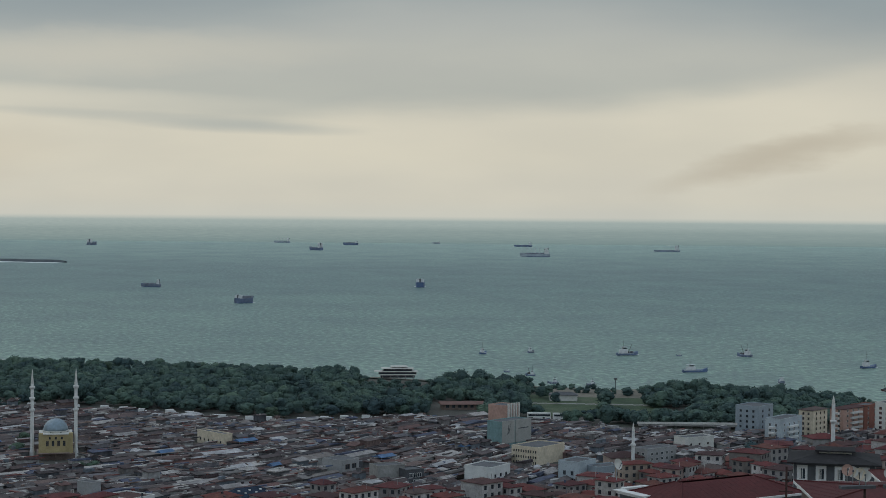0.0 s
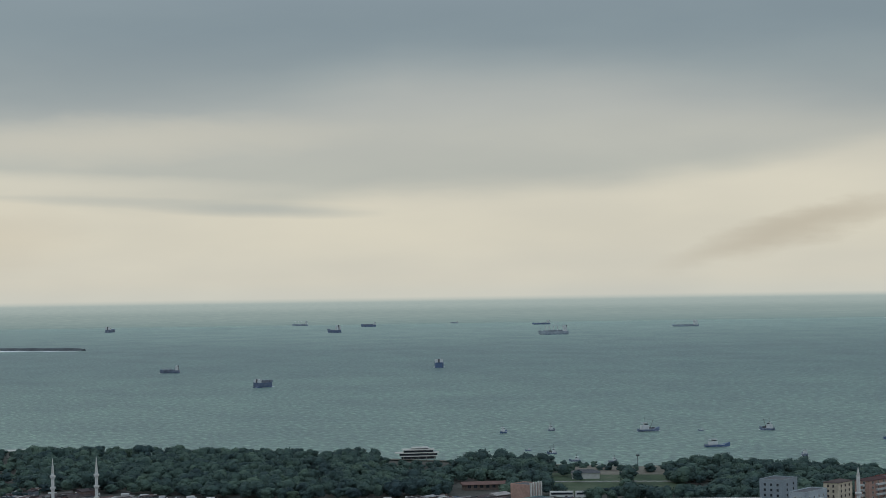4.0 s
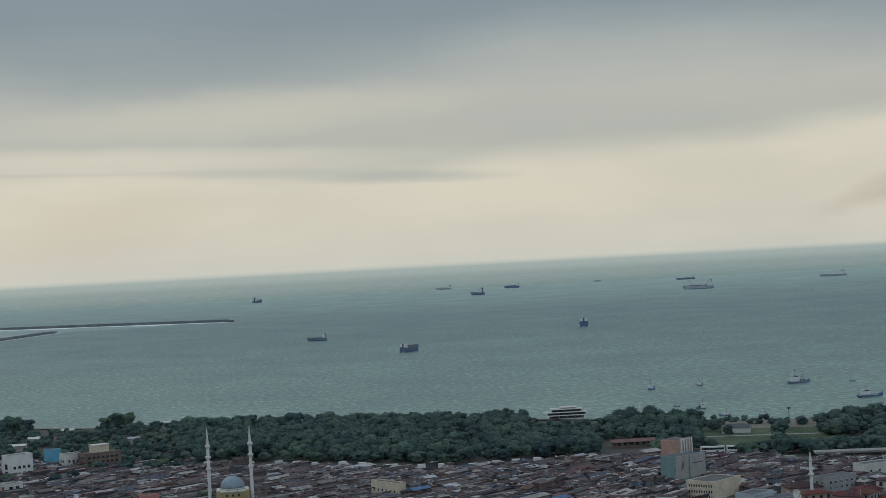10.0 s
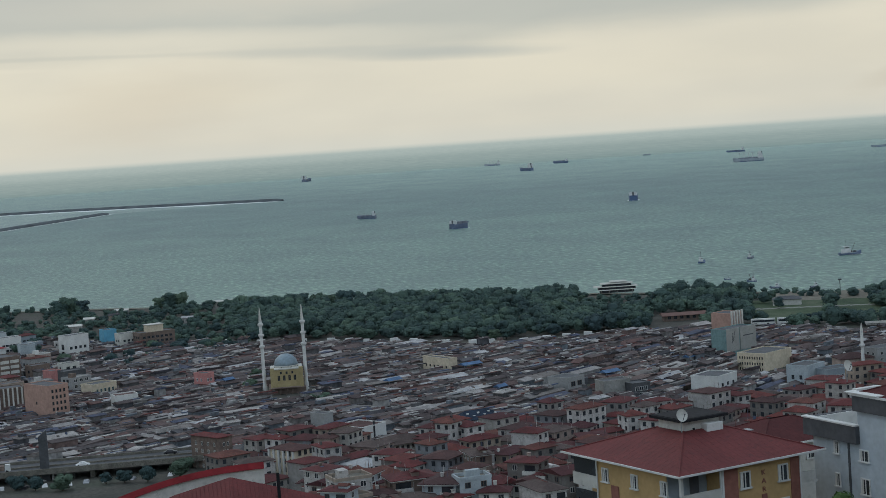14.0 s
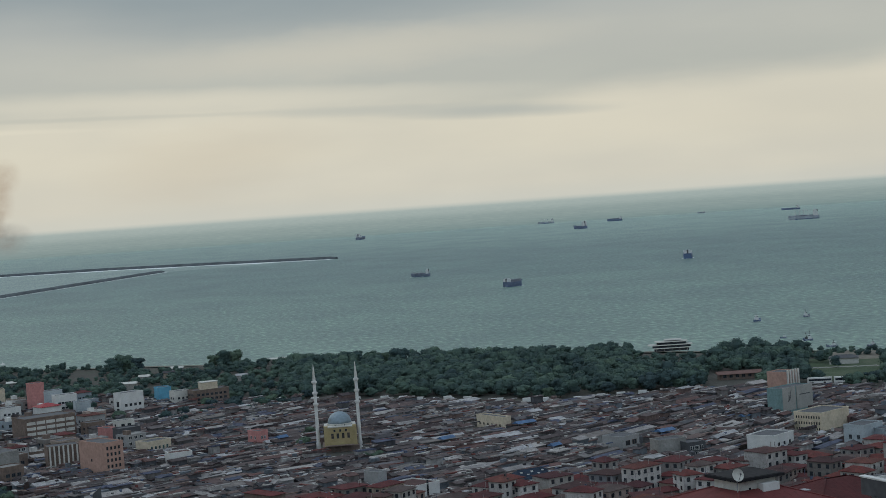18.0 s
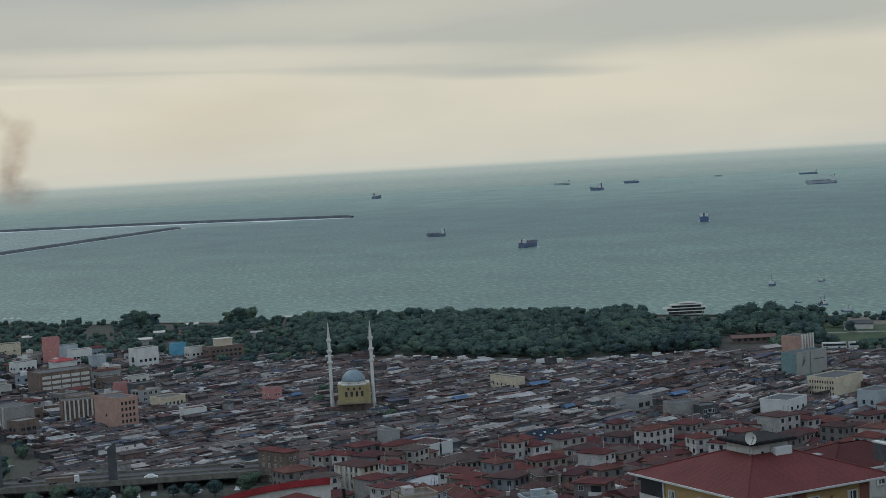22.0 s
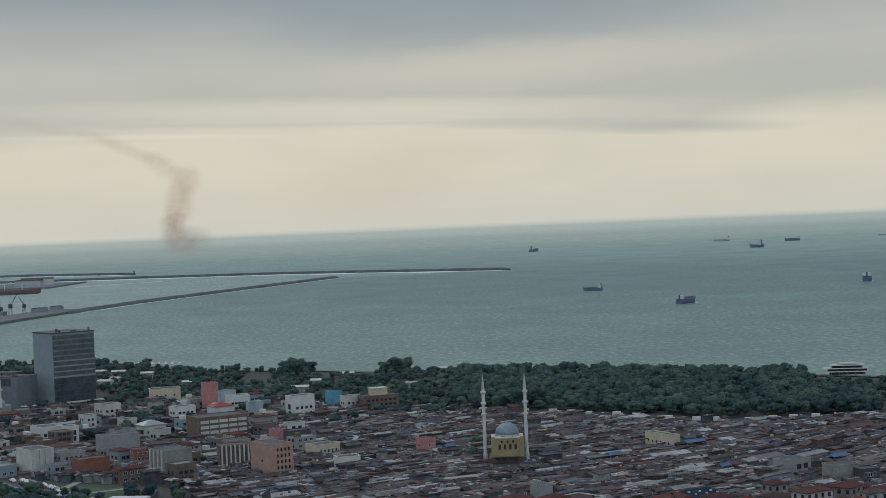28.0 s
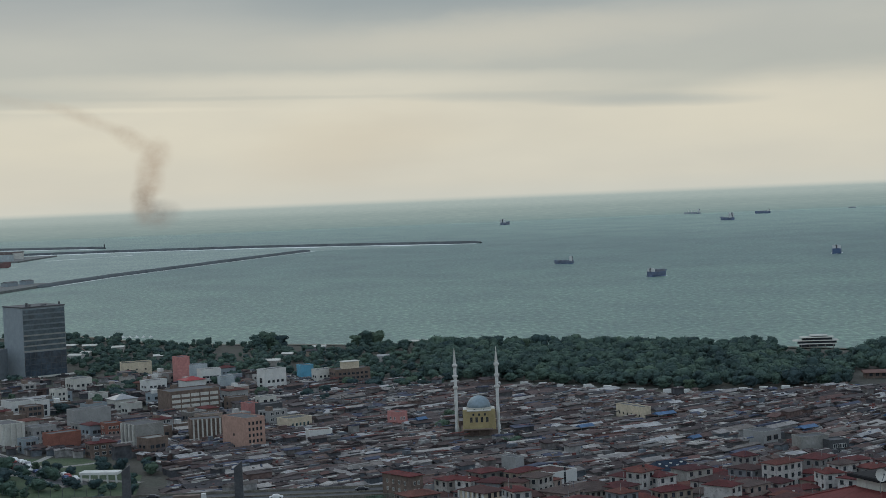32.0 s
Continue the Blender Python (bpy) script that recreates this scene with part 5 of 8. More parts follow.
rnd = random.Random(11)
far_roofs, far_walls, clutter = Shape(), Shape(), Shape()
spots = []
GRID = 40.0
for j in range(200):
    u, v = 40.0, 20 + j * 4.05 + 1.9 * (j // 4)
    while u < 1000:
        w = rnd.uniform(3, 7.5) if rnd.random() < 0.62 else rnd.uniform(7.5, 19)
        cu, cv = u + w / 2, v + rnd.uniform(-1.3, 1.3) + 2.4 * math.sin(u * 0.02 + j)
        c, s = math.cos(radians(GRID)), math.sin(radians(GRID))
        x, y = c * cu - s * cv, s * cu + c * cv
        u += w * rnd.uniform(0.90, 1.05) + (3.5 if rnd.random() < 0.08 else 0)
        if in_sheds(x, y) and free(x, y, 0.32 * w):
            a, d = az_d(x, y)
            thin = 0.35 if a < -9 and d > 780 else (0.75 if a > 24 else 1.0)
            if rnd.random() < thin:
                bend = 14 * noise.noise((x * 0.008, y * 0.008, 1.5))
                spots.append((d, x, y, w, rnd.uniform(2.9, 4.6), 2.5 + 0.9 * noise.noise((x * 0.03, y * 0.03, 4.0)) + rnd.uniform(-0.25, 0.35) + (rnd.uniform(1.2, 2.6) if rnd.random() < 0.07 and w < 11 else 0), GRID + bend + rnd.gauss(0, 3.5) + (90 if rnd.random() < 0.09 else 0)))
spots.sort()
for k, (d, x, y, w, dp, h, turn) in enumerate(spots):
    kind, rise, skew = rnd.random(), rnd.uniform(0.35, 1.0), rnd.choice((0, 0, 0.3, -0.45, 0.45))
    z = ground_z(x, y)
    if k < 290:
        b = thing("market_shed", "low market shed with a worn sheet or tile roof", "shed", pose(x, y, z, 0, 0, turn), "market sheds")
        part("wall", Shape().box(-w / 2, -dp / 2, -1, w / 2, dp / 2, h), M["shed_wall_one"], b)
        part("roof", Shape().gable(w, dp, h, rise, 0.35, 0.12, 0, kind < 0.8, skew if kind < 0.8 else 0), M["shed_roof_one"], b)
    else:
        a = Shape().box(-w / 2, -dp / 2, -1, w / 2, dp / 2, h)
        r = Shape().gable(w, dp, h, rise, 0.35, 0.12, 0, kind < 0.8, skew if kind < 0.8 else 0)
        m = pose(x, y, z, 0, 0, turn)
        far_walls.add([m @ Vector(p) for p in a.v], a.f)
        far_roofs.add([m @ Vector(p) for p in r.v], r.f)
        if kind > 0.9:
            r = Shape().box(-w * 0.2, -dp * 0.2, h + rise * 0.3, w * rnd.uniform(0.0, 0.15), dp * 0.2, h + rise + rnd.uniform(0.4, 1.4))
            far_walls.add([m @ Vector(p) for p in r.v], r.f)
        if kind < 0.22:
            e = rnd.uniform(1.5, 3)
            r = Shape().box(w * -0.4, -dp / 2 - e, 2.1, w * 0.3, -dp / 2, 2.3)
            far_roofs.add([m @ Vector(p) for p in r.v], r.f)
    m = pose(x, y, z, 0, 0, turn)
    for _ in range(rnd.choice((1, 1, 2, 3))):
        x2, y2, q = rnd.uniform(-w * 0.45, w * 0.4), rnd.uniform(-dp * 0.4, dp * 0.4), rnd.random()
        zt = h + rise * (1 - abs(y2) / dp * 1.6)
        r = Shape().box(x2, y2, zt - 0.4, x2 + rnd.uniform(0.5, 1.3), y2 + 0.7, zt + rnd.uniform(0.2, 0.7)) if q < 0.30 else Shape().box(x2, y2, zt - 0.2, x2 + rnd.uniform(2.5, 7), y2 + rnd.uniform(0.4, 1.1), zt + 0.16)
        clutter.add([m @ Vector(p) for p in r.v], r.f)
bazaar = thing("market_quarter", "crowded quarter of low sheds under worn brown and grey roofs", "market", pose(0, 0, 0), kind="stuff")
tagged(part("roofs", far_roofs, M["shed_roof"], bazaar), kind="stuff")
tagged(part("roof_clutter", clutter, M["clutter"], bazaar), kind="stuff")
tagged(part("walls", far_walls, M["shed_wall"], bazaar), kind="stuff")
print("sheds", len(spots))

# red-roofed houses
rnd = random.Random(23)
houses = []
for _ in range(30000):
    a, d = rnd.uniform(-9, 34), rnd.uniform(395, 760)
    x, y = d * math.sin(radians(a)), d * math.cos(radians(a))
    near_shed = 522 if a < 0 else 512 + min(a, 14) * 3.6 + max(a - 16, 0) * 14
    if d > min(near_shed + 6, forest_front(a) - 14) or (a < 0 and d < 470) or (a < -3 and d > 470):
        continue
    w, dp = rnd.choice((rnd.uniform(5.0, 8.5), rnd.uniform(8, 12.5))), rnd.uniform(5.6, 10.0)
    if free(x, y, 0.37 * max(w, dp)):
        hold(x, y, 0.37 * max(w, dp))
        houses.append((x, y, w, dp, rnd.choice((rnd.uniform(4.0, 7.0), rnd.uniform(6.5, 11.5))), 38 + rnd.gauss(0, 16) + (90 if rnd.random() < 0.3 else 0)))
houses.sort(key=lambda q: math.hypot(q[0], q[1]))


def town_house(x, y, w, dp, h, turn):
    """A plastered house with balconies before darkened recesses, windows and a tiled roof that may carry a cross gable,
    hut, chimney or terrace.
    """
    n = max(int(h / 2.6), 1)
    zs = tuple(h - 1.9 - 2.6 * i for i in range(min(n, 3)))
    kind = rnd.random()
    rise = rnd.uniform(0.7, 1.5)
    label = "plastered town house with a flat grey roof terrace" if kind < 0.13 else ("plastered town house with a pitched tiled roof" if kind < 0.38 else "plastered town house with a red tiled hip roof")
    b = thing("house", label, "house", pose(x, y, ground_z(x, y) - 0.5, 0, 0, turn), "red-roofed houses")
    wall = M[rnd.choice(("walls", "walls", "walls", "walls", "offwhite", "bluewall", "brown"))]
    part("wall", Shape().box(-w / 2, -dp / 2, -2.0, w / 2, dp / 2, h), wall, b)
    over = rnd.uniform(0.4, 0.95)
    if kind < 0.13:
        t = 0.25
        part("parapet", Shape().box(-w / 2 - 0.1, -dp / 2 - 0.1, h, w / 2 + 0.1, -dp / 2 + t, h + 0.8).box(-w / 2 - 0.1, dp / 2 - t, h, w / 2 + 0.1, dp / 2 + 0.1, h + 0.8).box(-w / 2 - 0.1, -dp / 2 + t, h, -w / 2 + t, dp / 2 - t, h + 0.8).box(w / 2 - t, -dp / 2 + t, h, w / 2 + 0.1, dp / 2 - t, h + 0.8), wall, b)
        part("roof", Shape().box(-w / 2 + t, -dp / 2 + t, h - 0.02, w / 2 - t, dp / 2 - t, h + 0.08), M["oldconcrete"], b)
        part("stair_hut", Shape().box(-w * 0.3, -dp * 0.2, h, -w * 0.05, dp * 0.25, h + 2.1), wall, b)
    else:
        shape = Shape().gable(w, dp, h, rise, over, 0.14, 0, w > dp) if kind < 0.38 else Shape().hip(w, dp, h, rise, over)
        if kind > 0.72 and w > 7:
            shape.gable(w * 0.36, dp * 0.75, h + 0.03, rise * 0.85, 0.25, 0.14, 0, False, cx=rnd.choice((-0.26, 0.26)) * w, cy=-dp * 0.16 - 0.3)
        roof = part("roof", shape, M["tile"], b)
        part("soffit", Shape().box(-w / 2 - over + 0.05, -dp / 2 - over + 0.05, h - 0.16, w / 2 + over - 0.05, dp / 2 + over - 0.05, h - 0.01), M[rnd.choice(("offwhite", "brown", "white"))], b)
        if 0.38 < kind < 0.6:
            part("ridge_cap", Shape().rod((-max(w - dp, 0) * 0.45 - 0.2, -max(dp - w, 0) * 0.45, h + rise), (max(w - dp, 0) * 0.45 + 0.2, max(dp - w, 0) * 0.45, h + rise), 0.14), M["tile"], roof)
        if rnd.random() < 0.55:
            x2 = rnd.uniform(-w * 0.3, w * 0.3)
            part("chimney", Shape().box(x2 - 0.35, -0.35, h + rise * 0.4, x2 + 0.35, 0.35, h + rise + 0.7).box(x2 - 0.45, -0.45, h + rise + 0.7, x2 + 0.45, 0.45, h + rise + 0.85), M[rnd.choice(("offwhite", "walls", "brown"))], b)
        if rnd.random() < 0.22:
            x2 = rnd.uniform(-w * 0.25, w * 0.2)
            dm = part("dormer", Shape().box(x2 - 0.9, -dp * 0.42, h + 0.1, x2 + 0.9, -dp * 0.1, h + rise * 0.9 + 0.3), wall, b)
            part("dormer_roof", Shape().gable(1.8, dp * 0.34, h + rise * 0.9 + 0.3, 0.5, 0.2, 0.1, 0, False, cx=x2, cy=-dp * 0.26), M["tile"], dm)
    for side, span in ((0, w), (3, dp)):
        style = rnd.random()
        for z in zs:
            if style < 0.45 and span > 6:
                # balcony over half the front, dark sheet for its recess's shade, window beside it
                q = -1 if style < 0.22 else 1
                u0, u1 = (q * span * 0.06, q * span * 0.46) if q > 0 else (q * span * 0.46, q * span * 0.06)
                at = on_wall(side, w, dp, 0, z)
                bal = part("balcony", Shape().box(u0, -1.15, -0.95, u1, 0.02, -0.80).box(u0, -1.15, -0.80, u1, -1.03, 0.05).box(u0, -1.03, -0.80, u0 + 0.1, 0.02, 0.05).box(u1 - 0.1, -1.03, -0.80, u1, 0.02, 0.05), M[rnd.choice(("white", "offwhite", "walls"))], b, at=at)
                part("glazing", Shape().box(u0 + 0.2, -0.06, -0.75, u1 - 0.2, 0.02, 1.3), M["pane"], bal)
                part("window", window_mesh(1.3, 1.35, rnd.choice(("white", "brown")), 1), None, b, at=on_wall(side, w, dp, -q * span * 0.25, z))
            else:
                k = max(int(span / 3.1), 1)
                for c in range(k):
                    part("window", window_mesh(1.45, 1.4, "white" if style < 0.8 else "brown", 1), None, b, at=on_wall(side, w, dp, -span / 2 + span * (c + 0.5) / k, z))
    if rnd.random() < 0.35:
        ww = w * rnd.uniform(0.35, 0.6)
        wing = part("wing", Shape().box(-w / 2, -dp / 2 - 2.6, -2, -w / 2 + ww, -dp / 2 - 0.02, h * 0.5), wall, b)
        part("wing_roof", Shape().gable(ww, 2.8, h * 0.5, 0.6, 0.3, cx=-w / 2 + ww / 2, cy=-dp / 2 - 1.4), M["tile"], wing)


for q in houses[:170]:
    town_house(*q)
rest_walls, rest_roofs, rest_panes = Shape(), Shape(), Shape()
for x, y, w, dp, h, turn in houses[170:]:
    m, z = pose(x, y, ground_z(x, y) - 0.5, 0, 0, turn), rnd.uniform(0.9, 1.5)
    panes = Shape()
    for i in range(int(h / 2.5)):
        for side, span in ((0, w), (3, dp)):
            n = max(int(span / 2.6), 1)
            for k in range(n):
                u, q = -span / 2 + span * (k + 0.5) / n, on_wall(side, w, dp, 0, 0)
                pane = Shape().box(u - 0.55, -0.05, h - 1.85 - 2.5 * i, u + 0.55, 0.02, h - 0.55 - 2.5 * i)
                panes.add([q @ Vector(p) for p in pane.v], pane.f)
    for s, t in ((Shape().box(-w / 2, -dp / 2, -2, w / 2, dp / 2, h), rest_walls), (Shape().hip(w, dp, h, z, 0.45), rest_roofs), (panes, rest_panes)):
        t.add([m @ Vector(p) for p in s.v], s.f)
bits = Shape()
for x, y, w, dp, h, turn in houses:
    m = pose(x, y, ground_z(x, y) - 0.5, 0, 0, turn)
    for _ in range(rnd.choice((1, 1, 2, 3))):
        u, v, q = rnd.uniform(-w * 0.42, w * 0.38), rnd.uniform(-dp * 0.5, dp * 0.2), rnd.random()
        z = h + 0.9 * (1 - abs(v) * 2 / dp)
        bit = Shape().box(u, v, z - 0.3, u + rnd.uniform(0.4, 0.9), v + 0.5, z + rnd.uniform(0.2, 0.8)) if q < 0.45 else Shape().rod((u, v, z - 0.3), (u, v, z + rnd.uniform(1.5, 3.0)), 0.06, 4)
        bits.add([m @ Vector(p) for p in bit.v], bit.f)
tanks = thing("rooftop_bits", "small tanks, vents and aerials on the tiled roofs", "roof clutter", pose(0, 0, 0), kind="stuff")
tagged(part("bits", bits, M["clutter"], tanks), kind="stuff")
if rest_walls.v:
    rows = thing("house_rows", "rows of small plastered houses under red tiled roofs", "houses", pose(0, 0, 0), kind="stuff")
    tagged(part("walls", rest_walls, M["row_walls"], rows), kind="stuff")
    tagged(part("roofs", rest_roofs, M["tile_rows"], rows), kind="stuff")
    tagged(part("panes", rest_panes, M["pane"], rows), kind="stuff")
print("houses", len(houses))

for x, y, w, dp, turn in ((66.4, 689.3, 9, 4.5, 30), (114.0, 637.4, 8, 4.5, 36), (33.1, 661.4, 7, 3.5, 40), (70.5, 622.0, 5, 3, 42), (-32.0, 700.0, 5, 3, 40), (150.0, 660.0, 5, 3, 38)):
    m = thing("tarpaulin", "bright blue tarpaulin stretched over a market shed", "tarpaulin", pose(x, y, 2.4, 0, 0, turn), "blue tarpaulins")
    part("sheet", Shape().gable(w, dp, 4.0, 0.9, 0.1, 0.05), M["bluetarp"], m)
    part("poles", Shape().rod((-w / 2, -dp / 2, 0), (-w / 2, -dp / 2, 4.0), 0.08).rod((w / 2, -dp / 2, 0), (w / 2, -dp / 2, 4.0), 0.08), M["steel"], m)


# ---- houses on the near hillside ----
def dish(x, y, z, r, turn, tilt=35, colour="offwhite", post=1.2, label="white satellite dish on a short pole"):
    d = thing("satellite_dish", label, "satellite dish", pose(x, y, z, 0, 0, turn), "satellite dishes")
    part("pole", Shape().rod((0, 0.12, -post), (0, 0.12, 0.05), 0.03 + r * 0.03), M["steel"], d)
    n, s = 18, Shape()
    v, f = [(0, 0.16 * r, 0)], []
    for i, (q, dep) in enumerate(((0.5, 0.06), (0.85, -0.12), (1.0, -0.22), (1.0, -0.16), (0.5, 0.14))):
        v += [(q * r * math.cos(2 * math.pi * k / n), dep * r, q * r * math.sin(2 * math.pi * k / n)) for k in range(n)]
    for k in range(n):
        f.append((0, 1 + k, 1 + (k + 1) % n))
        for i in range(4):
            f.append((1 + i * n + k, 1 + (i + 1) * n + k, 1 + (i + 1) * n + (k + 1) % n, 1 + i * n + (k + 1) % n))
    f.append(tuple(1 + 4 * n + k for k in range(n)))
    s.add(v, f)
    b = part("bowl", s, M[colour], d, at=pose(0, 0, r * 0.5, tilt - 35 - 15))
    part("feed_arm", Shape().rod((0, 0, -r * 0.95), (0, -r * 0.95, -r * 0.05), 0.02 + r * 0.015).box(-0.06, -r * 1.05, -0.06, 0.06, -r * 0.9, 0.08), M["darkgrey"], b)
    return d


def sheet_roof(parent, w, d, z, rise, top_w, top_d, mat_name, seams=0.6, over=0.0):
    """A hipped roof of painted sheet, cut off flat at the top, with raised hip caps; each slope is a part."""
    a, b, p, q = w / 2 + over, d / 2 + over, top_w / 2, top_d / 2
    low = [(-a, -b), (a, -b), (a, b), (-a, b)]
    high = [(-p, -q), (p, -q), (p, q), (-p, q)]
    for k in range(4):
        (x0, y0), (x1, y1), (u0, v0), (u1, v1) = low[k], low[(k + 1) % 4], high[k], high[(k + 1) % 4]
        s = Shape()
        s.add([(x0, y0, z), (x1, y1, z), (u1, v1, z + rise), (u0, v0, z + rise), (x0, y0, z - 0.05), (x1, y1, z - 0.05), (u1, v1, z + rise - 0.05), (u0, v0, z + rise - 0.05)],
              [(0, 1, 2, 3), (7, 6, 5, 4), (0, 4, 5, 1), (1, 5, 6, 2), (2, 6, 7, 3), (3, 7, 4, 0)])
        slope = part("roof_slope", s, M[mat_name], parent)
        L = math.hypot(x1 - x0, y1 - y0)
        n = int(L / seams)
        seam = Shape()
        for i in range(1, n):
            t = i / n
            bx, by = x0 + (x1 - x0) * t, y0 + (y1 - y0) * t
            # each seam runs straight up the slope until it meets a hip or the flat top
            nx, ny = -(y1 - y0) / L, (x1 - x0) / L
            run = min((u0 - x0) * nx + (v0 - y0) * ny, t * L * 1.0 / max(abs((u0 - x0) * (x1 - x0) / L + (v0 - y0) * (y1 - y0) / L), 1e-3) * ((u0 - x0) * nx + (v0 - y0) * ny),
                      (1 - t) * L / max(abs((x1 - u1) * (x1 - x0) / L + (y1 - v1) * (y1 - y0) / L), 1e-3) * ((u0 - x0) * nx + (v0 - y0) * ny))
            full = (u0 - x0) * nx + (v0 - y0) * ny
            seam.rod((bx, by, z + 0.01), (bx + nx * run, by + ny * run, z + 0.01 + rise * run / full), 0.005, 4)
        part("seams", seam, M[mat_name], slope)
        part("hip_cap", Shape().rod((x0, y0, z + 0.02), (u0, v0, z + rise + 0.02), 0.07, 6), M[mat_name], parent)


def window_near(parent, side, w, d, u, z, ww, wh, bars=1):
    at = on_wall(side, w, d, u, z)
    t = 0.10
    f = Shape().box(-ww / 2, -0.10, 0, -ww / 2 + t, 0.02, wh).box(ww / 2 - t, -0.10, 0, ww / 2, 0.02, wh).box(-ww / 2 + t, -0.10, wh - t, ww / 2 - t, 0.02, wh)
    for k in range(bars):
        x = -ww / 2 + ww * (k + 1) / (bars + 1)
        f.box(x - 0.04, -0.07, t, x + 0.04, 0.02, wh - t)
    win = part("window", f, M["white"], parent, "white plastic window frame", at=at)
    part("pane", Shape().box(-ww / 2 + t, -0.035, t, ww / 2 - t, 0.0, wh - t), M["pane"], win)
    part("sill", Shape().box(-ww / 2 - 0.08, -0.18, -0.02, ww / 2 + 0.08, 0.02, t), M["white"], win)
    part("curtain", Shape().box(-ww / 2 + t, -0.045, t + 0.02, -ww / 2 + t + ww * 0.2, -0.036, wh - t - 0.02), M["offwhite"], win)


def yellow_house():
    W, D, E = 11.9, 12.9, 15.76  # eaves 15.76 m over the base
    b = thing("apartment_house", "ochre apartment house with brick-red panels under a red sheet roof", "house", pose(33.2, 147.8, 55.0, 0, 0, 25) @ Matrix.Diagonal((1.22, 1.22, 1, 1)))
    part("wall", Shape().box(-W / 2 + 3.5, -D / 2, -6, W / 2 - 1.4, D / 2, E - 0.1).box(-W / 2, -D / 2 + 1.6, -6, -W / 2 + 3.5, D / 2 - 3.1, E - 0.1).box(W / 2 - 1.4, -D / 2 + 1.6, -6, W / 2, D / 2, E - 0.1).box(-W / 2 + 1.6, D / 2 - 3.1, -6, -W / 2 + 3.5, D / 2, E - 0.1), M["ochre"], b)
    a, c = W / 2 + 0.55, D / 2 + 0.55
    part("soffit", Shape().box(-a, -c, E - 0.16, a, c, E - 0.02), M["offwhite"], b, "pale soffit under the eaves")
    g = Shape().box(-a - 0.08, -c - 0.08, E - 0.12, a + 0.08, -c, E + 0.04).box(-a - 0.08, c, E - 0.12, a + 0.08, c + 0.08, E + 0.04).box(-a - 0.08, -c, E - 0.12, -a, c, E + 0.04).box(a, -c, E - 0.12, a + 0.08, c, E + 0.04)
    part("gutter", g, M["white"], b, "white gutter round the eaves")
    sheet_roof(b, 2 * a, 2 * c, E, 2.15, 3.3, 3.0, "roofmetal")
    cap = part("roof_hut", Shape().box(-1.6, -1.45, E + 1.6, 1.6, 1.45, E + 3.0), M["offwhite"], b, "white plastered roof hut")
    part("hut_roof", Shape().box(-2.1, -1.92, E + 3.0, 2.1, 1.92, E + 3.24), M["black"], cap, "flat dark overhanging roof")
    part("hut_deck", Shape().box(-1.95, -1.78, E + 3.24, 1.95, 1.78, E + 3.28), M["blackroof"], cap)
    part("tank_box", Shape().box(0.0, -2.1, E + 1.75, 1.45, -1.46, E + 2.6), M["white"], cap)
    part("vent", Shape().box(-0.8, -1.53, E + 2.1, -0.65, -1.44, E + 2.3), M["black"], cap)
    part("hatch", Shape().box(3.6, -1.9, E + 1.25, 4.4, -1.2, E + 1.34), M["steel"], b)
    for zz in (0.0, -2.9, -5.8):
        z = E - 2.15 + zz
        for u in (-4.6, -1.2, 2.3):
            window_near(b, 3, W, D, -u, z, 0.78, 1.3)
        for u in (-0.4, 3.0):
            window_near(b, 0, W, D, u, z - 0.1, 0.9, 1.5)
        part("red_panel", Shape().box(-2.3, -D / 2 - 0.06, z - 1.0, -1.05, -D / 2 + 0.02, z + 1.95), M["brickred"], b)
        part("red_panel", Shape().box(3.7, -D / 2 - 0.06, z - 1.0, 4.5, -D / 2 + 0.02, z + 1.95), M["brickred"], b)
        part("red_panel", Shape().box(-W / 2 - 0.06, 0.75, z - 1.3, -W / 2 + 0.02, 1.65, z - 0.1), M["brickred"], b)
        part("white_strip", Shape().box(-2.45, -D / 2 - 0.09, z - 1.0, -2.3, -D / 2 + 0.02, z + 1.95), M["white"], b)
        part("white_strip", Shape().box(-W / 2 + 3.4, -D / 2 - 0.02, z - 1.0, -W / 2 + 3.5, -D / 2 + 0.1, z + 1.95), M["white"], b)
        part("white_strip", Shape().box(4.5, -D / 2 - 0.09, z - 1.0, 4.62, -D / 2 + 0.02, z + 1.95), M["white"], b)
        for x0, y0, x1, y1 in ((-W / 2 - 0.05, -D / 2 - 0.05, -W / 2 + 3.4, -D / 2 + 0.1), (W / 2 - 1.35, -D / 2 - 0.05, W / 2 + 0.05, -D / 2 + 0.1), (-W / 2 - 0.05, D / 2 - 3.0, -W / 2 + 0.1, D / 2)):
            bal = part("balcony", Shape().box(x0, y0, z - 0.55, x1, y1, z + 0.35), M["offwhite"], b)
            part("balcony_floor", Shape().box(min(x0, x1), min(y0, y1), z - 0.75, max(x1, x0 + 1.6), max(y1, y0 + 1.6), z - 0.56), M["offwhite"], bal)
        part("balcony_door", Shape().box(-W / 2 + 1.9, -D / 2 + 1.50, z - 0.5, -W / 2 + 2.7, -D / 2 + 1.62, z + 1.5), M["darkgrey"], b)
        part("dark_glazing", Shape().box(-W / 2 - 0.02, D / 2 - 3.0, z + 0.35, -W / 2 + 0.06, D / 2 - 0.2, z + 1.8), M["pane"], b)
        part("grey_back", Shape().box(-W / 2 + 0.05, -D / 2 + 1.52, z - 0.55, -W / 2 + 3.4, -D / 2 + 1.60, z + 1.95), M["bluegrey"], b)
    part("corner_post", Shape().box(-W / 2, -D / 2, -6, -W / 2 + 0.22, -D / 2 + 0.22, E - 0.1), M["white"], b)
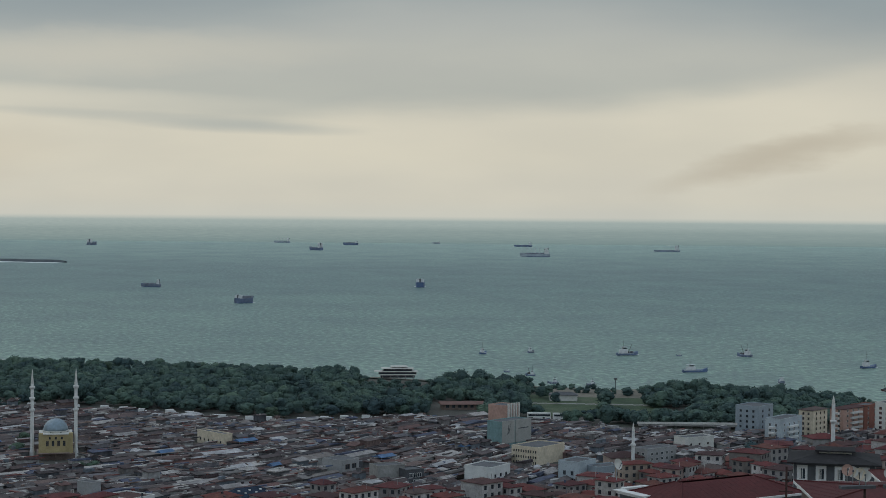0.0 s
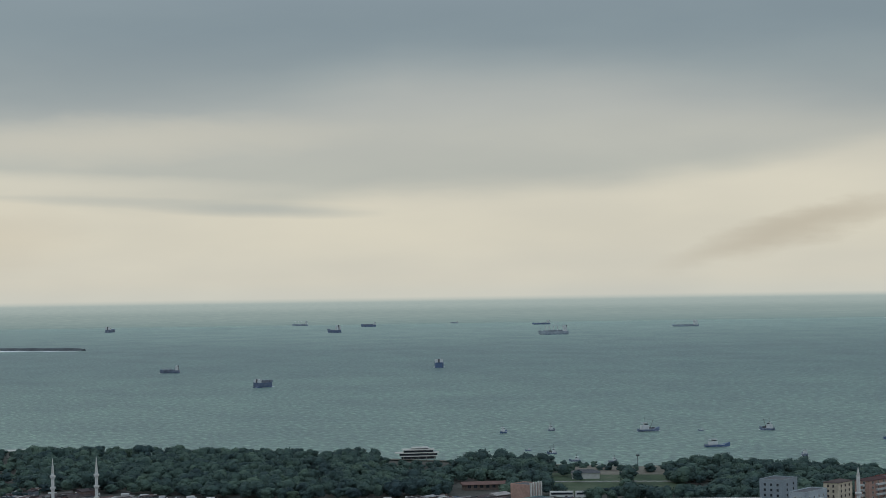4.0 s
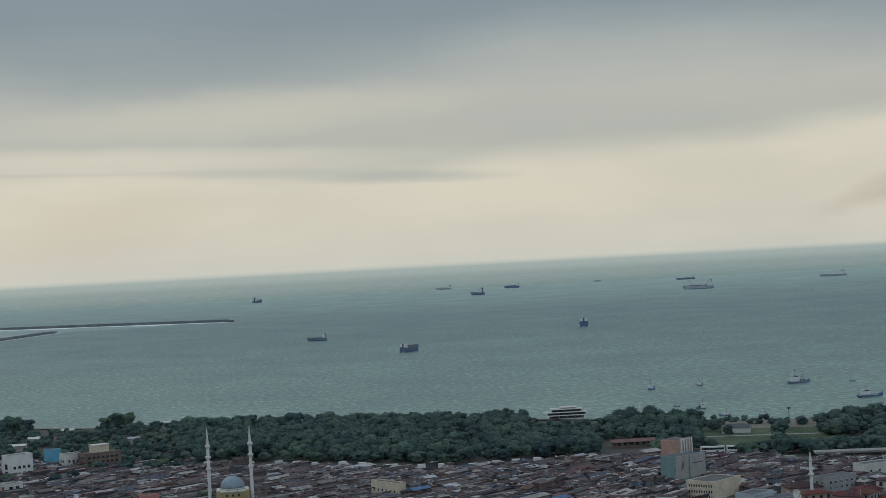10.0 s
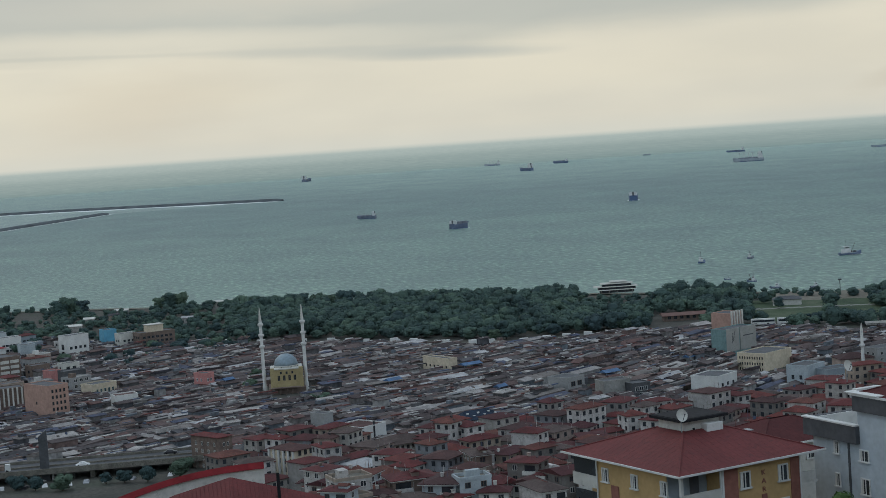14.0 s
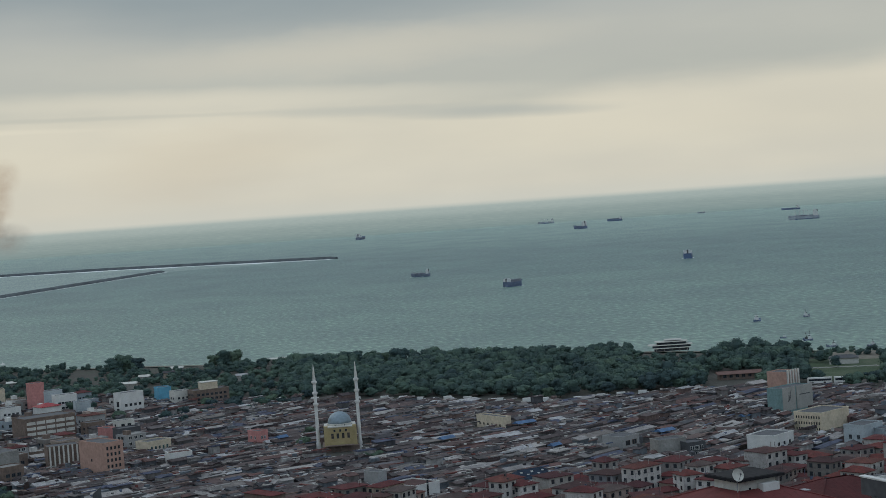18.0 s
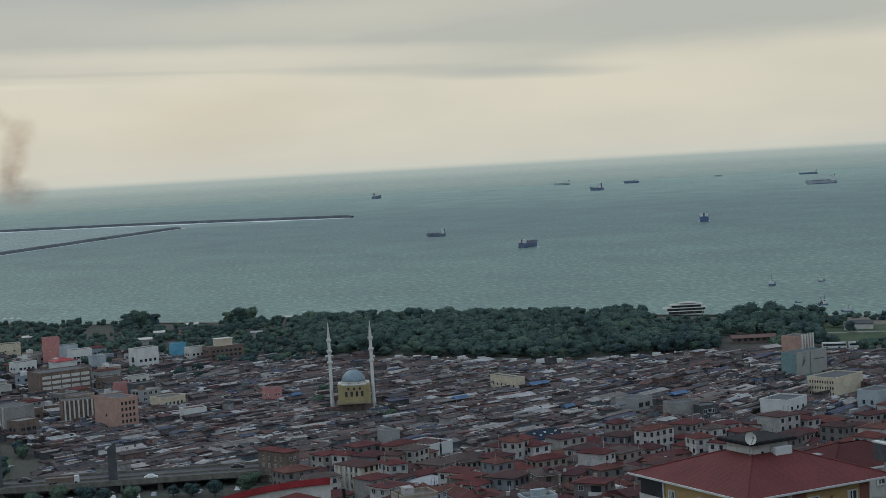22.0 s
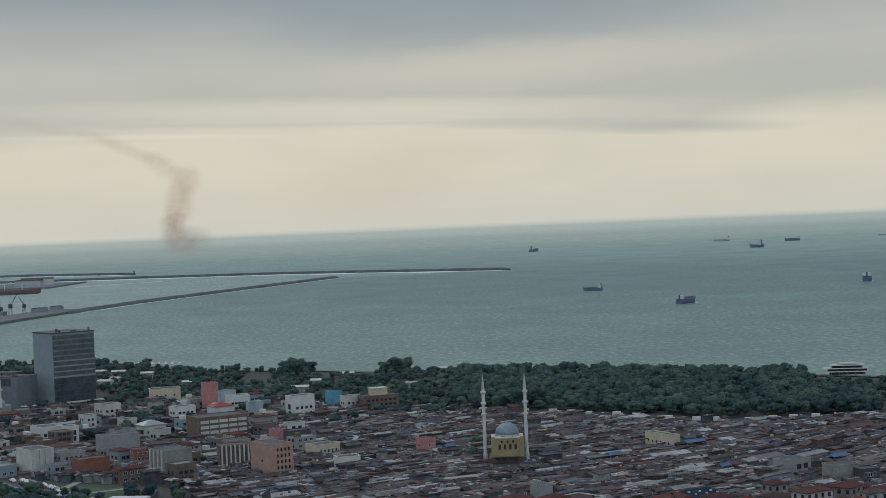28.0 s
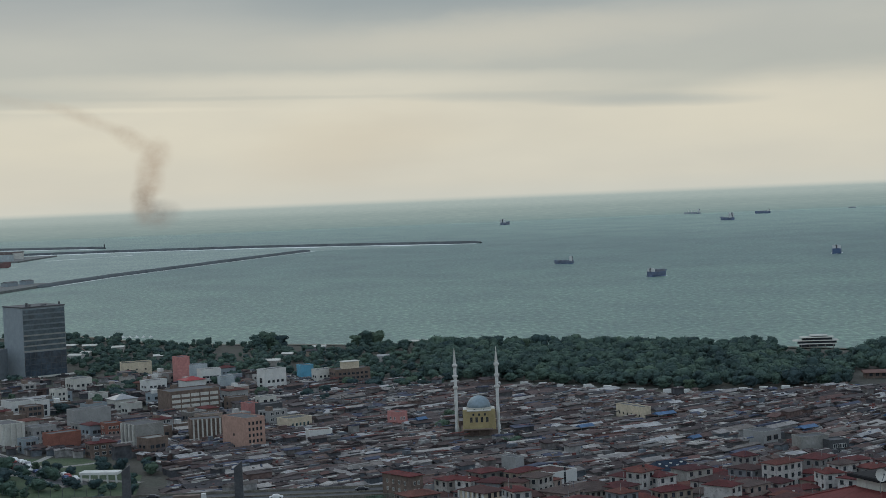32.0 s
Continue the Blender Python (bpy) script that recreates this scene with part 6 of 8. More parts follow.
    part("downpipe", Shape().rod((-W / 2 - 0.12, D / 2 - 3.2, -5), (-W / 2 - 0.12, D / 2 - 3.2, E - 0.2), 0.07), M["white"], b)
    for k, ch in enumerate("KAR"):
        cu = bpy.data.curves.new("letter", "FONT")
        cu.body, cu.size, cu.extrude, cu.align_x = ch, 0.62, 0.02, "CENTER"
        cu.materials.append(M["brickred"])
        o = new("letter", cu)
        o.parent, o.matrix_basis = b, on_wall(0, W, D, 1.25, E - 1.35 - 0.72 * k) @ pose(0, -0.03, 0, 90)
    for k in range(3):
        part("text_bar", Shape().box(1.02, -D / 2 - 0.05, E - 3.45 - 0.72 * k, 1.48, -D / 2 + 0.01, E - 3.0 - 0.72 * k), M["brickred"], b)
    dish(31.6, 143.3, 73.4 + 1.0, 0.55, 20)


yellow_house()


def grey_house():
    W, D, E = 14.0, 7.9, 20.3
    b = thing("apartment_house", "blue-grey apartment house with white windows under a red roof", "house", pose(55.0, 142.27, 55.0, 0, 0, 20))
    part("wall", Shape().box(-W / 2, -D / 2, -6, W / 2, D / 2, E - 1.5), M["slate"], b)
    part("fascia", Shape().box(-W / 2 - 0.35, -D / 2 - 0.35, E - 1.5, W / 2 + 0.35, D / 2 + 0.2, E - 0.12), M["darkgrey"], b, "deep dark grey band under the eaves")
    a, c = W / 2 + 0.5, D / 2 + 0.5
    part("eaves_trim", Shape().box(-a, -c, E - 0.12, a, -c + 0.16, E + 0.06).box(-a, c - 0.16, E - 0.12, a, c, E + 0.06).box(-a, -c + 0.16, E - 0.12, -a + 0.16, c - 0.16, E + 0.06).box(a - 0.16, -c + 0.16, E - 0.12, a, c - 0.16, E + 0.06), M["white"], b, "white metal edge round the roof")
    sheet_roof(b, 2 * a - 0.4, 2 * c - 0.4, E - 0.1, 1.3, 8.4, 0.8, "maroon")
    part("terrace_edge", Shape().box(-a - 0.1, 0.6, E + 0.08, -a + 0.9, c + 0.4, E + 0.16).box(-a + 0.9, c - 0.1, E + 0.1, -a + 3.6, c + 0.5, E + 0.26), M["white"], b)
    wing = part("wing", Shape().box(-W / 2 + 0.02, D / 2, -6, W / 2, D / 2 + 6.4, E - 4.4), M["slate"], b)
    part("wing_parapet", Shape().box(-W / 2 - 0.45, D / 2 - 0.2, E - 4.4, -W / 2 + 0.05, D / 2 + 7.2, E - 2.85).box(-W / 2 + 0.05, D / 2 + 6.7, E - 4.4, W / 2, D / 2 + 7.2, E - 2.85), M["darkgrey"], wing)
    part("wing_coping", Shape().box(-W / 2 - 0.55, D / 2 - 0.2, E - 2.85, -W / 2 + 0.10, D / 2 + 7.3, E - 2.72), M["white"], wing)
    part("terrace_floor", Shape().box(-W / 2 + 0.05, D / 2 + 0.01, E - 4.4, W / 2, D / 2 + 6.7, E - 4.2), M["offwhite"], wing)
    part("terrace_wall", Shape().box(-W / 2 + 0.3, D / 2 + 6.5, E - 4.2, W / 2, D / 2 + 6.68, E - 2.9), M["white"], wing)
    for k in range(11):
        part("rail_bracket", Shape().box(-W / 2 + 0.06, D / 2 + 0.4 + 0.6 * k, E - 3.1, -W / 2 + 0.26, D / 2 + 0.5 + 0.6 * k, E - 2.72), M["steel"], wing)
    for k in range(4):
        z = E - 3.05 - 2.9 * k
        window_near(b, 3, W, D, 1.1, z, 0.75 if k else 1.1, 0.8 if k else 1.5)
        window_near(b, 0, W, D, -0.6, z, 1.2, 1.5)
        window_near(b, 0, W, D, -4.4, z - 0.2, 0.9, 1.9)
        window_near(b, 0, W, D, 3.6, z, 1.2, 1.5)
        if k:
            window_near(b, 3, W, D, -3.2, z + 0.0, 1.25, 1.1 if k == 1 else 1.5)
            window_near(wing, 3, W, D, -7.0, z + 0.2, 0.75, 1.25)
    part("wall_groove", Shape().box(-W / 2 - 0.05, 5.2, -6, -W / 2 + 0.03, 5.45, E - 4.4), M["darkgrey"], b)
    dish(47.5, 146.9, 77.0, 0.5, 30)


grey_house()


def dark_roofed_house():
    W, D, E = 8.4, 7.5, 13.4
    b = thing("apartment_house", "house with white and grey wall strips under a dark roof", "house", pose(79.9, 171.6, 60.0, 0, 0, -25))
    part("wall", Shape().box(-W / 2, -D / 2, -6, W / 2, D / 2, E), M["darkgrey"], b)
    part("roof", Shape().hip(W, D, E, 1.0, 0.7), M["blackroof"], b, "dark grey hipped roof")
    part("roof_hut", Shape().box(-1.6, -1.2, E + 0.5, 1.8, 1.5, E + 1.0), M["offwhite"], b)
    part("hut_roof", Shape().box(-2.0, -1.6, E + 1.0, 2.2, 1.9, E + 1.15), M["blackroof"], b)
    for u in (-3.3, -1.35, 0.6, 3.1):
        part("white_strip", Shape().box(u - 0.55, -D / 2 - 0.02, -4, u + 0.55, -D / 2 + 0.02, E - 0.2), M["white"], b)
        for k in range(2):
            window_near(b, 0, W, D, u, E - 1.75 - 2.8 * k, 0.8, 1.3)
    part("side_panel", Shape().box(-W / 2 - 0.05, -D / 2 + 0.1, -4, -W / 2 + 0.02, D / 2 - 0.1, E - 0.1), M["offwhite"], b)
    window_near(b, 3, W, D, 0.5, E - 1.75, 1.2, 1.3)


dark_roofed_house()


def red_roof(label, x, y, z, w, d, h, turn, wall, rise, hut=False):
    b = thing("apartment_house", label, "house", pose(x, y, z, 0, 0, turn))
    part("wall", Shape().box(-w / 2, -d / 2, -14, w / 2, d / 2, h), M[wall], b)
    part("soffit", Shape().box(-w / 2 - 0.6, -d / 2 - 0.6, h - 0.1, w / 2 + 0.6, d / 2 + 0.6, h + 0.1), M["white"], b, "white eaves board")
    sheet_roof(b, w + 1.1, d + 1.1, h + 0.1, rise, max(w - d, 0.6), 0.5, "maroon")
    if hut:
        part("roof_hut", Shape().box(-2.2, -1.6, h + rise * 0.5, 2.2, 1.6, h + rise + 0.3), M["offwhite"], b)
        part("hut_roof", Shape().box(-2.8, -2.0, h + rise + 0.3, 2.8, 2.0, h + rise + 0.5), M["maroon"], b)
    for k in range(3):
        window_near(b, 0, w, d, -w / 2 + w * (k + 0.5) / 3, h - 1.9, 1.1, 1.3)
    return b


red_roof("broad apartment house with a dull red roof and a roof hut", 99.0, 182.0, 60.0, 10.5, 9.0, 10.1, -20, "offwhite", 1.35, True)
red_roof("low house under a wide dull red sheet roof", 61.4, 124.3, 69.75, 9.8, 10.0, 8.2, -14, "brown", 0.5)
red_roof("red-roofed house on the slope beside an ochre one", 47.5, 170.0, 58.0, 12.0, 9.0, 9.2, 25, "offwhite", 1.7)
red_roof("small house under a dark red roof between larger ones", 80.0, 152.5, 64.0, 7.5, 7.0, 10.3, -16, "offwhite", 0.8)
red_roof("low cream house under a dark red roof on the slope", 56.8, 99.4, 71.4, 4.6, 4.6, 10.0, -28, "cream", 0.7)
b = red_roof("narrow white and red apartment house on the slope", 73.56, 122.05, 69.4, 5.0, 6.0, 12.7, -32, "brickred", 1.0)
for u in (-1.75, 1.75):
    part("white_strip", Shape().box(u - 0.72, -3.08, -6, u + 0.72, -2.98, 12.5), M["white"], b)


# -- the tiled house at the edge of the slope: clay tiles laid in courses, each tile a piece
def tile_mesh(L=0.42, w=0.30):
    """One clay tile: a shallow trough with a raised roll on one side, its lower edge thick."""
    prof = [(-0.15, 0.0), (-0.09, 0.035), (-0.03, 0.05), (0.03, 0.025), (0.09, 0.012), (0.15, 0.012)]
    v = [(x, 0, z + 0.105) for x, z in prof] + [(x, L, z + 0.005) for x, z in prof] + [(x, 0, z) for x, z in prof]
    f = [(k, k + 1, 7 + k, 6 + k) for k in range(5)] + [(12 + k, 13 + k, k + 1, k) for k in range(5)]
    s = Shape().add(v, f)
    return s.mesh("tile", M["clay"])


TILE = tile_mesh()


def tiled_slope(parent, origin, along, up, inside, width, length, budget, rows=0.34, cols=0.30):
    """Courses of tiles over a slope. origin: its lower corner; along and up: unit directions on it; inside(u, v): whether a tile belongs there."""
    across = along.cross(up)
    base = Matrix((along, up, across)).transposed().to_4x4()
    rr, made, extra = random.Random(77), 0, Shape()
    v = 0.0
    while v < length:
        u = 0.15
        while u < width:
            if inside(u, v):
                m = Matrix.Translation(origin + along * u + up * v + across * (0.015 + rr.uniform(0, 0.012))) @ base @ pose(0, 0, 0, rr.uniform(-1.2, 1.2), rr.uniform(-1.5, 1.5), rr.uniform(-1.5, 1.5))
                if made < budget:
                    o = new("tile", TILE)
                    o.parent, o.matrix_basis = parent, m
                    made += 1
                else:
                    extra.add([m @ q.co for q in TILE.vertices], [tuple(p.vertices) for p in TILE.polygons])
            u += cols
        v += rows
    if extra.v:
        tagged(part("tiles", extra, M["clay_rows"], parent), kind="stuff")


def tiled_house():
    W, D, E, rise, hx = 16.0, 10.0, 11.1, 1.95, 9.0
    m = pose(46.3, 82.96, 77.8, 0, 0, -49)
    b = thing("tiled_house", "old ochre house with an orange clay-tiled roof and a balcony", "house", m)
    # local: eaves corner at the origin, x along the front eaves, y into the house
    part("wall", Shape().box(1.9, 1.1, -14, W - 1, D - 1, E - 0.15), M["shadedochre"], b)
    part("eaves_board", Shape().box(0, 0, E - 0.40, W, 0.08, E + 0.02).box(0, 0.08, E - 0.40, 0.08, D, E + 0.02), M["oldtimber"], b, "weathered dark eaves board")
    part("soffit", Shape().box(0.06, 0.06, E - 0.16, W, D, E - 0.10), M["oldtimber"], b)
    part("gutter", Shape().rod((4.6, -0.08, E - 0.16), (W, -0.08, E - 0.20), 0.07), M["offwhite"], b)
    part("downpipe", Shape().rod((7.9, 0.9, E - 0.3), (7.9, 0.9, -10), 0.06).rod((7.9, -0.05, E - 0.2), (7.9, 0.9, E - 0.5), 0.06), M["white"], b, "white plastic downpipe")
    h = D / 2
    deck = Shape().add([(0, 0, E), (W, 0, E), (W, h, E + rise), (hx, h, E + rise), (0, D, E), (W, D, E)], [(0, 1, 2, 3), (0, 3, 4), (4, 3, 2, 5), (0, 4, 5, 1)])
    roof = part("roof", deck, M["clay"], b)
    s = math.hypot(h, rise)
    tiled_slope(roof, Vector((0, -0.1, E + 0.02)), Vector((1, 0, 0)), Vector((0, h / s, rise / s)), lambda u, v: u > v * hx / s + 0.1, W, s, 300, 0.46)
    ridge = Shape()
    for k in range(17):
        t, t2 = k / 17, (k + 1.12) / 17
        ridge.rod((hx * t, h * t, E + rise * t + 0.07), (hx * t2, h * t2, E + rise * t2 + 0.05), 0.12, 7)
    for k in range(19):
        ridge.rod((hx + 0.36 * k, h, E + rise + 0.06), (hx + 0.36 * k + 0.40, h, E + rise + 0.04), 0.12, 7)
    part("ridge_tiles", ridge, M["oldtimber"], roof, "weathered grey-brown ridge tiles")
    part("chimney", Shape().box(9.8, 3.2, E + 1.0, 10.5, 3.9, E + 2.6).box(9.7, 3.1, E + 2.6, 10.6, 4.0, E + 2.75), M["darkgrey"], b)
    win = part("window_wall", Shape().box(2.3, 1.02, E - 3.6, 2.42, 1.12, E - 0.3), M["white"], b, "worn white timber window and balcony door")
    for x0, z0, x1, z1 in ((5.0, 2.2, 5.12, 0.3), (2.42, 0.95, 5.0, 0.85), (3.55, 3.6, 3.70, 0.96), (4.30, 2.1, 4.40, 0.96), (2.42, 0.4, 5.0, 0.3), (2.42, 3.6, 2.56, 0.96), (3.42, 3.6, 3.54, 0.96), (3.70, 2.2, 5.0, 2.1)):
        part("window_bar", Shape().box(x0, 1.02, E - z0, x1, 1.12, E - z1), M["white"], win)
    part("pane", Shape().box(2.42, 1.06, E - 3.6, 5.0, 1.105, E - 0.4), M["pane"], win)
    part("curtain", Shape().box(4.42, 1.045, E - 2.08, 4.98, 1.058, E - 0.97), M["offwhite"], win)
    bal = part("balcony", Shape().box(0.35, -1.5, E - 4.05, 5.0, 1.1, E - 3.85), M["oldconcrete"], b, "stained concrete balcony slab")
    part("balcony_wall", Shape().box(0.2, -1.65, E - 4.05, 5.05, -1.5, E - 3.05).box(0.2, -1.5, E - 4.05, 0.35, 1.1, E - 3.05), M["oldconcrete"], bal)
    part("coping", Shape().box(0.12, -1.72, E - 3.05, 5.1, -1.43, E - 2.97).box(0.12, -1.43, E - 3.05, 0.42, 1.1, E - 2.97), M["oldtimber"], bal)
    rail = Shape().rod((0.28, -1.5, E - 2.35), (0.28, 1.0, E - 2.35), 0.025).rod((0.28, -1.5, E - 2.65), (0.28, 1.0, E - 2.65), 0.02).rod((0.28, -1.57, E - 2.35), (2.3, -1.57, E - 2.35), 0.02)
    for k in range(5):
        rail.rod((0.28, -1.5 + 0.6 * k, E - 3.0), (0.28, -1.5 + 0.6 * k, E - 2.35), 0.02)
        rail.rod((0.28 + 0.5 * k, -1.57, E - 3.0), (0.28 + 0.5 * k, -1.57, E - 2.35), 0.015)
    part("railing", rail, M["rust"], bal)
    # black box added for the shade inside the balcony
    part("store_box", Shape().box(0.6, 0.1, E - 3.85, 1.9, 1.0, E - 2.7), M["black"], bal)
    part("post", Shape().rod((0.25, 0.3, E - 2.9), (0.25, 0.3, E - 0.3), 0.06), M["rust"], b, "rusty steel porch post")


tiled_house()


def annex_roof():
    """The lower tiled roof before the house, over a brick-red wall."""
    b = thing("tiled_annex", "lean-to with orange clay tiles over a brick-red wall", "annex", pose(34.67, 58.5, 90.45, 0, 0, 27))
    # local: the ridge runs along x, the slope falls along -y
    fall, L, W = math.tan(radians(13)), 12.0, 3.9
    s = Shape().add([(0, 0, -0.02), (W, 0, -0.02), (W, -L, -L * fall - 0.02), (0, -L, -L * fall - 0.02), (0, 0, -0.2), (W, 0, -0.2), (W, -L, -L * fall - 0.2), (0, -L, -L * fall - 0.2)], [(0, 3, 2, 1), (4, 5, 6, 7), (0, 4, 7, 3), (1, 2, 6, 5), (2, 3, 7, 6), (0, 1, 5, 4)])
    roof = part("roof", s, M["clay"], b)
    n = math.hypot(1, fall)
    tiled_slope(roof, Vector((0, -L, -L * fall)), Vector((1, 0, 0)), Vector((0, 1 / n, fall / n)), lambda u, v: True, W, L * n, 0)
    part("verge_board", Shape().add([(-0.06, 0, -0.32), (-0.06, -L, -L * fall - 0.32), (-0.06, -L, -L * fall + 0.02), (-0.06, 0, 0.02), (0.02, 0, -0.32), (0.02, -L, -L * fall - 0.32), (0.02, -L, -L * fall + 0.02), (0.02, 0, 0.02)], [(0, 1, 2, 3), (7, 6, 5, 4), (3, 2, 6, 7), (0, 4, 5, 1), (0, 3, 7, 4), (1, 5, 6, 2)]), M["darkgrey"], b)
    part("wall", Shape().add([(0.35, -0.3, -8), (W, -0.3, -8), (W, -L + 0.4, -8), (0.35, -L + 0.4, -8), (0.35, -0.3, -0.3), (W, -0.3, -0.3), (W, -L + 0.4, -L * fall - 0.2), (0.35, -L + 0.4, -L * fall - 0.2)], [(3, 2, 1, 0), (4, 5, 6, 7), (0, 1, 5, 4), (1, 2, 6, 5), (2, 3, 7, 6), (3, 0, 4, 7)]), M["rawbrick"], b)
    part("ridge_board", Shape().rod((0, 0.02, 0.05), (W, 0.02, 0.05), 0.1), M["clay"], b)


annex_roof()


def cream_house():
    b = thing("cream_house", "cream house with a brown roof and a railed terrace", "house", pose(65.3, 98.3, 79.9, 0, 0, -35))
    part("wall", Shape().box(0, 0, -14, 12, 8, 10.6), M["cream"], b)
    part("roof", Shape().box(-0.5, -0.5, 10.55, 12, 9, 10.9, 0, 0.2), M["rust"], b)
    part("gable", Shape().box(1.2, -0.5, 5, 12, 0, 9.6), M["cream"], b)
    ter = part("terrace", Shape().box(-5.2, -0.6, -12, 0, 3, 7.75), M["darkgrey"], b)
    part("terrace_edge", Shape().box(-5.6, -0.9, 7.75, 0, 3, 7.9), M["board"], ter)
    part("step_roof", Shape().box(-6.6, -1.2, 7.2, -4.4, 3, 7.35), M["darkgrey"], ter)
    rail = Shape().rod((-5.4, -0.9, 8.5), (0, -0.9, 8.65), 0.03).rod((-5.4, -0.9, 8.2), (0, -0.9, 8.3), 0.02)
    for k in range(9):
        rail.rod((-5.4 + 0.65 * k, -0.9, 7.8), (-5.4 + 0.65 * k, -0.9, 8.52 + 0.015 * k), 0.025)
    part("railing", rail, M["steel"], ter)


cream_house()

# dishes and their posts before the red roofs
dish(31.63, 57.93, 89.75, 0.47, 152, 50, "darkgrey", 1.6, "large dark grey satellite dish on a pole seen from behind")
for x, y, z, r, c in ((51.4, 108.3, 82.25, 0.40, "orange"), (51.75, 108.2, 82.15, 0.38, "offwhite"), (52.15, 108.0, 82.0, 0.42, "cream"), (52.5, 107.8, 81.9, 0.40, "offwhite"), (56.2, 111.6, 81.4, 0.42, "offwhite"), (57.0, 111.2, 81.45, 0.46, "offwhite"), (52.75, 96.53, 84.1, 0.36, "offwhite"), (47.73, 85.59, 87.4, 0.36, "offwhite")):
    dish(x, y, z, r, -34 + 16 * random.random(), 35, c, 0.6, "round satellite dish on a steel roof bracket")
rack = thing("antenna_rack", "dark steel pipe rack carrying roof dishes", "rack", pose(52.2, 107.9, 80.0))
part("beam", Shape().box(-1.5, -0.25, 1.25, 1.0, 0.25, 1.45), M["darkgrey"], rack)
part("mast", Shape().rod((0.3, 0, -9), (0.3, 0, 1.3), 0.09), M["rust"], rack)
rack2 = thing("antenna_rack", "dark steel pipe rack carrying roof dishes", "rack", pose(56.7, 111.4, 79.6))
part("beam", Shape().box(-1.0, -0.25, 1.0, 0.9, 0.25, 1.25), M["darkgrey"], rack2)
part("mast", Shape().rod((0, 0, -8), (0, 0, 1.1), 0.12), M["rust"], rack2)
post = thing("roof_mast", "thin rusty antenna mast with a cross bar", "mast", pose(35.81, 82.57, 80.0))
part("mast", Shape().rod((0, 0, -6), (0, 0, 6.9), 0.06), M["rust"], post)
part("cross_bar", Shape().rod((-0.3, 0.2, 5.6), (0.3, -0.2, 5.6), 0.04).rod((-0.2, 0.15, 6.2), (0.2, -0.15, 6.2), 0.04), M["rust"], post)

frame_work = thing("roof_frame", "rusty open steel roof frame on bent struts", "steel frame", pose(34.9, 80.8, 85.5))
part("long_beam", Shape().rod((-1.7, 0.6, -0.08), (2.9, -10.4, 0.6), 0.09, 6), M["rust"], frame_work)
part("long_beam", Shape().rod((-1.5, 0.4, -0.55), (2.9, -10.4, -0.1), 0.06, 6), M["rust"], frame_work)
for k in range(5):
    u = k / 5
    x, y, z = -1.6 + 4.4 * u, 0.5 - 10.6 * u, -0.05 + 0.62 * u
    part("strut", Shape().rod((x, y, z), (x - 0.75, y + 0.3, z - 1.25), 0.04, 5), M["rust"], frame_work)
    part("strut", Shape().rod((x, y, z), (x + 0.65, y - 0.8, z - 1.2), 0.04, 5), M["rust"], frame_work)
    part("post", Shape().rod((x, y, z), (x, y, -7.0), 0.05, 5), M["rust"], frame_work)


# -- the hall with a curved red roof edge
def curved_hall():
    b = thing("sports_hall", "large hall with a curved red roof edge over white walls", "hall", pose(-28.0, 296.0, 26.0, 0, 0, 4))
    n, pts = 20, []
    for k in range(n + 1):
        t = k / n
        pts.append((-16 + 35.5 * t, 11.4 + 8.0 * (1 - (1 - t) ** 2.2)))
    red, wall = Shape(), Shape()
    for (x0, z0), (x1, z1) in zip(pts, pts[1:]):
        red.add([(x0, 0, z0), (x1, 0, z1), (x1, 0, z1 - 1.15), (x0, 0, z0 - 1.15), (x0, 14, z0 - 4), (x1, 14, z1 - 4), (x1, 14, z1 - 5), (x0, 14, z0 - 5)], [(3, 2, 1, 0), (4, 5, 6, 7), (0, 1, 5, 4), (2, 3, 7, 6)])
        wall.add([(x0, 0.5, z0 - 1.15), (x1, 0.5, z1 - 1.15), (x1, 0.5, -6), (x0, 0.5, -6)], [(3, 2, 1, 0)])
    red.add([(19.5, 0, pts[-1][1]), (19.5, 14, pts[-1][1] - 4), (19.5, 14, pts[-1][1] - 5), (19.5, 0, pts[-1][1] - 1.15)], [(0, 1, 2, 3)])
    wall.box(-16, 0.6, -6, 19, 13.5, 3.0)
    part("roof_edge", red, M["red"], b)
    part("wall", wall, M["offwhite"], b)
    top, foot = ((-14, -7.5, 10.5), (4, -7.5, 16.6), (13.4, -7.5, 18.7), (29.1, -7.5, 13.9)), ((-14, -21, 3.5), (4, -21, 9.6), (13.4, -21, 11.7), (29.1, -21, 7.0))
    slope = Shape().add(top + foot + tuple((x, y, -6) for x, y, z in top + foot), [(k, 4 + k, 5 + k, k + 1) for k in range(3)] + [(4 + k, 12 + k, 13 + k, 5 + k) for k in range(3)] + [(8 + k, k, k + 1, 9 + k) for k in range(3)] + [(3, 7, 15, 11), (0, 8, 12, 4)])
    low = part("front_roof", fixed(slope.mesh("front_roof", M["roofmetal"])), None, b, "dull red corrugated roof")
    ribs = Shape()
    for k in range(60):
        u = -13.5 + 0.7 * k
        zt = 10.5 + 6.1 * (u + 14) / 18 if u < 4 else (16.6 + 2.1 * (u - 4) / 9.4 if u < 13.4 else 18.7 - 4.8 * (u - 13.4) / 15.7)
        ribs.rod((u, -7.5, zt + 0.02), (u, -21, zt - 6.95), 0.05, 4)
    tagged(part("ribs", ribs, M["roofmetal"], low), kind="stuff")
    part("vent_pipe", Shape().rod((21.3, -10, 12.5), (21.3, -10, 19.1), 0.28, 10), M["black"], b)


curved_hall()


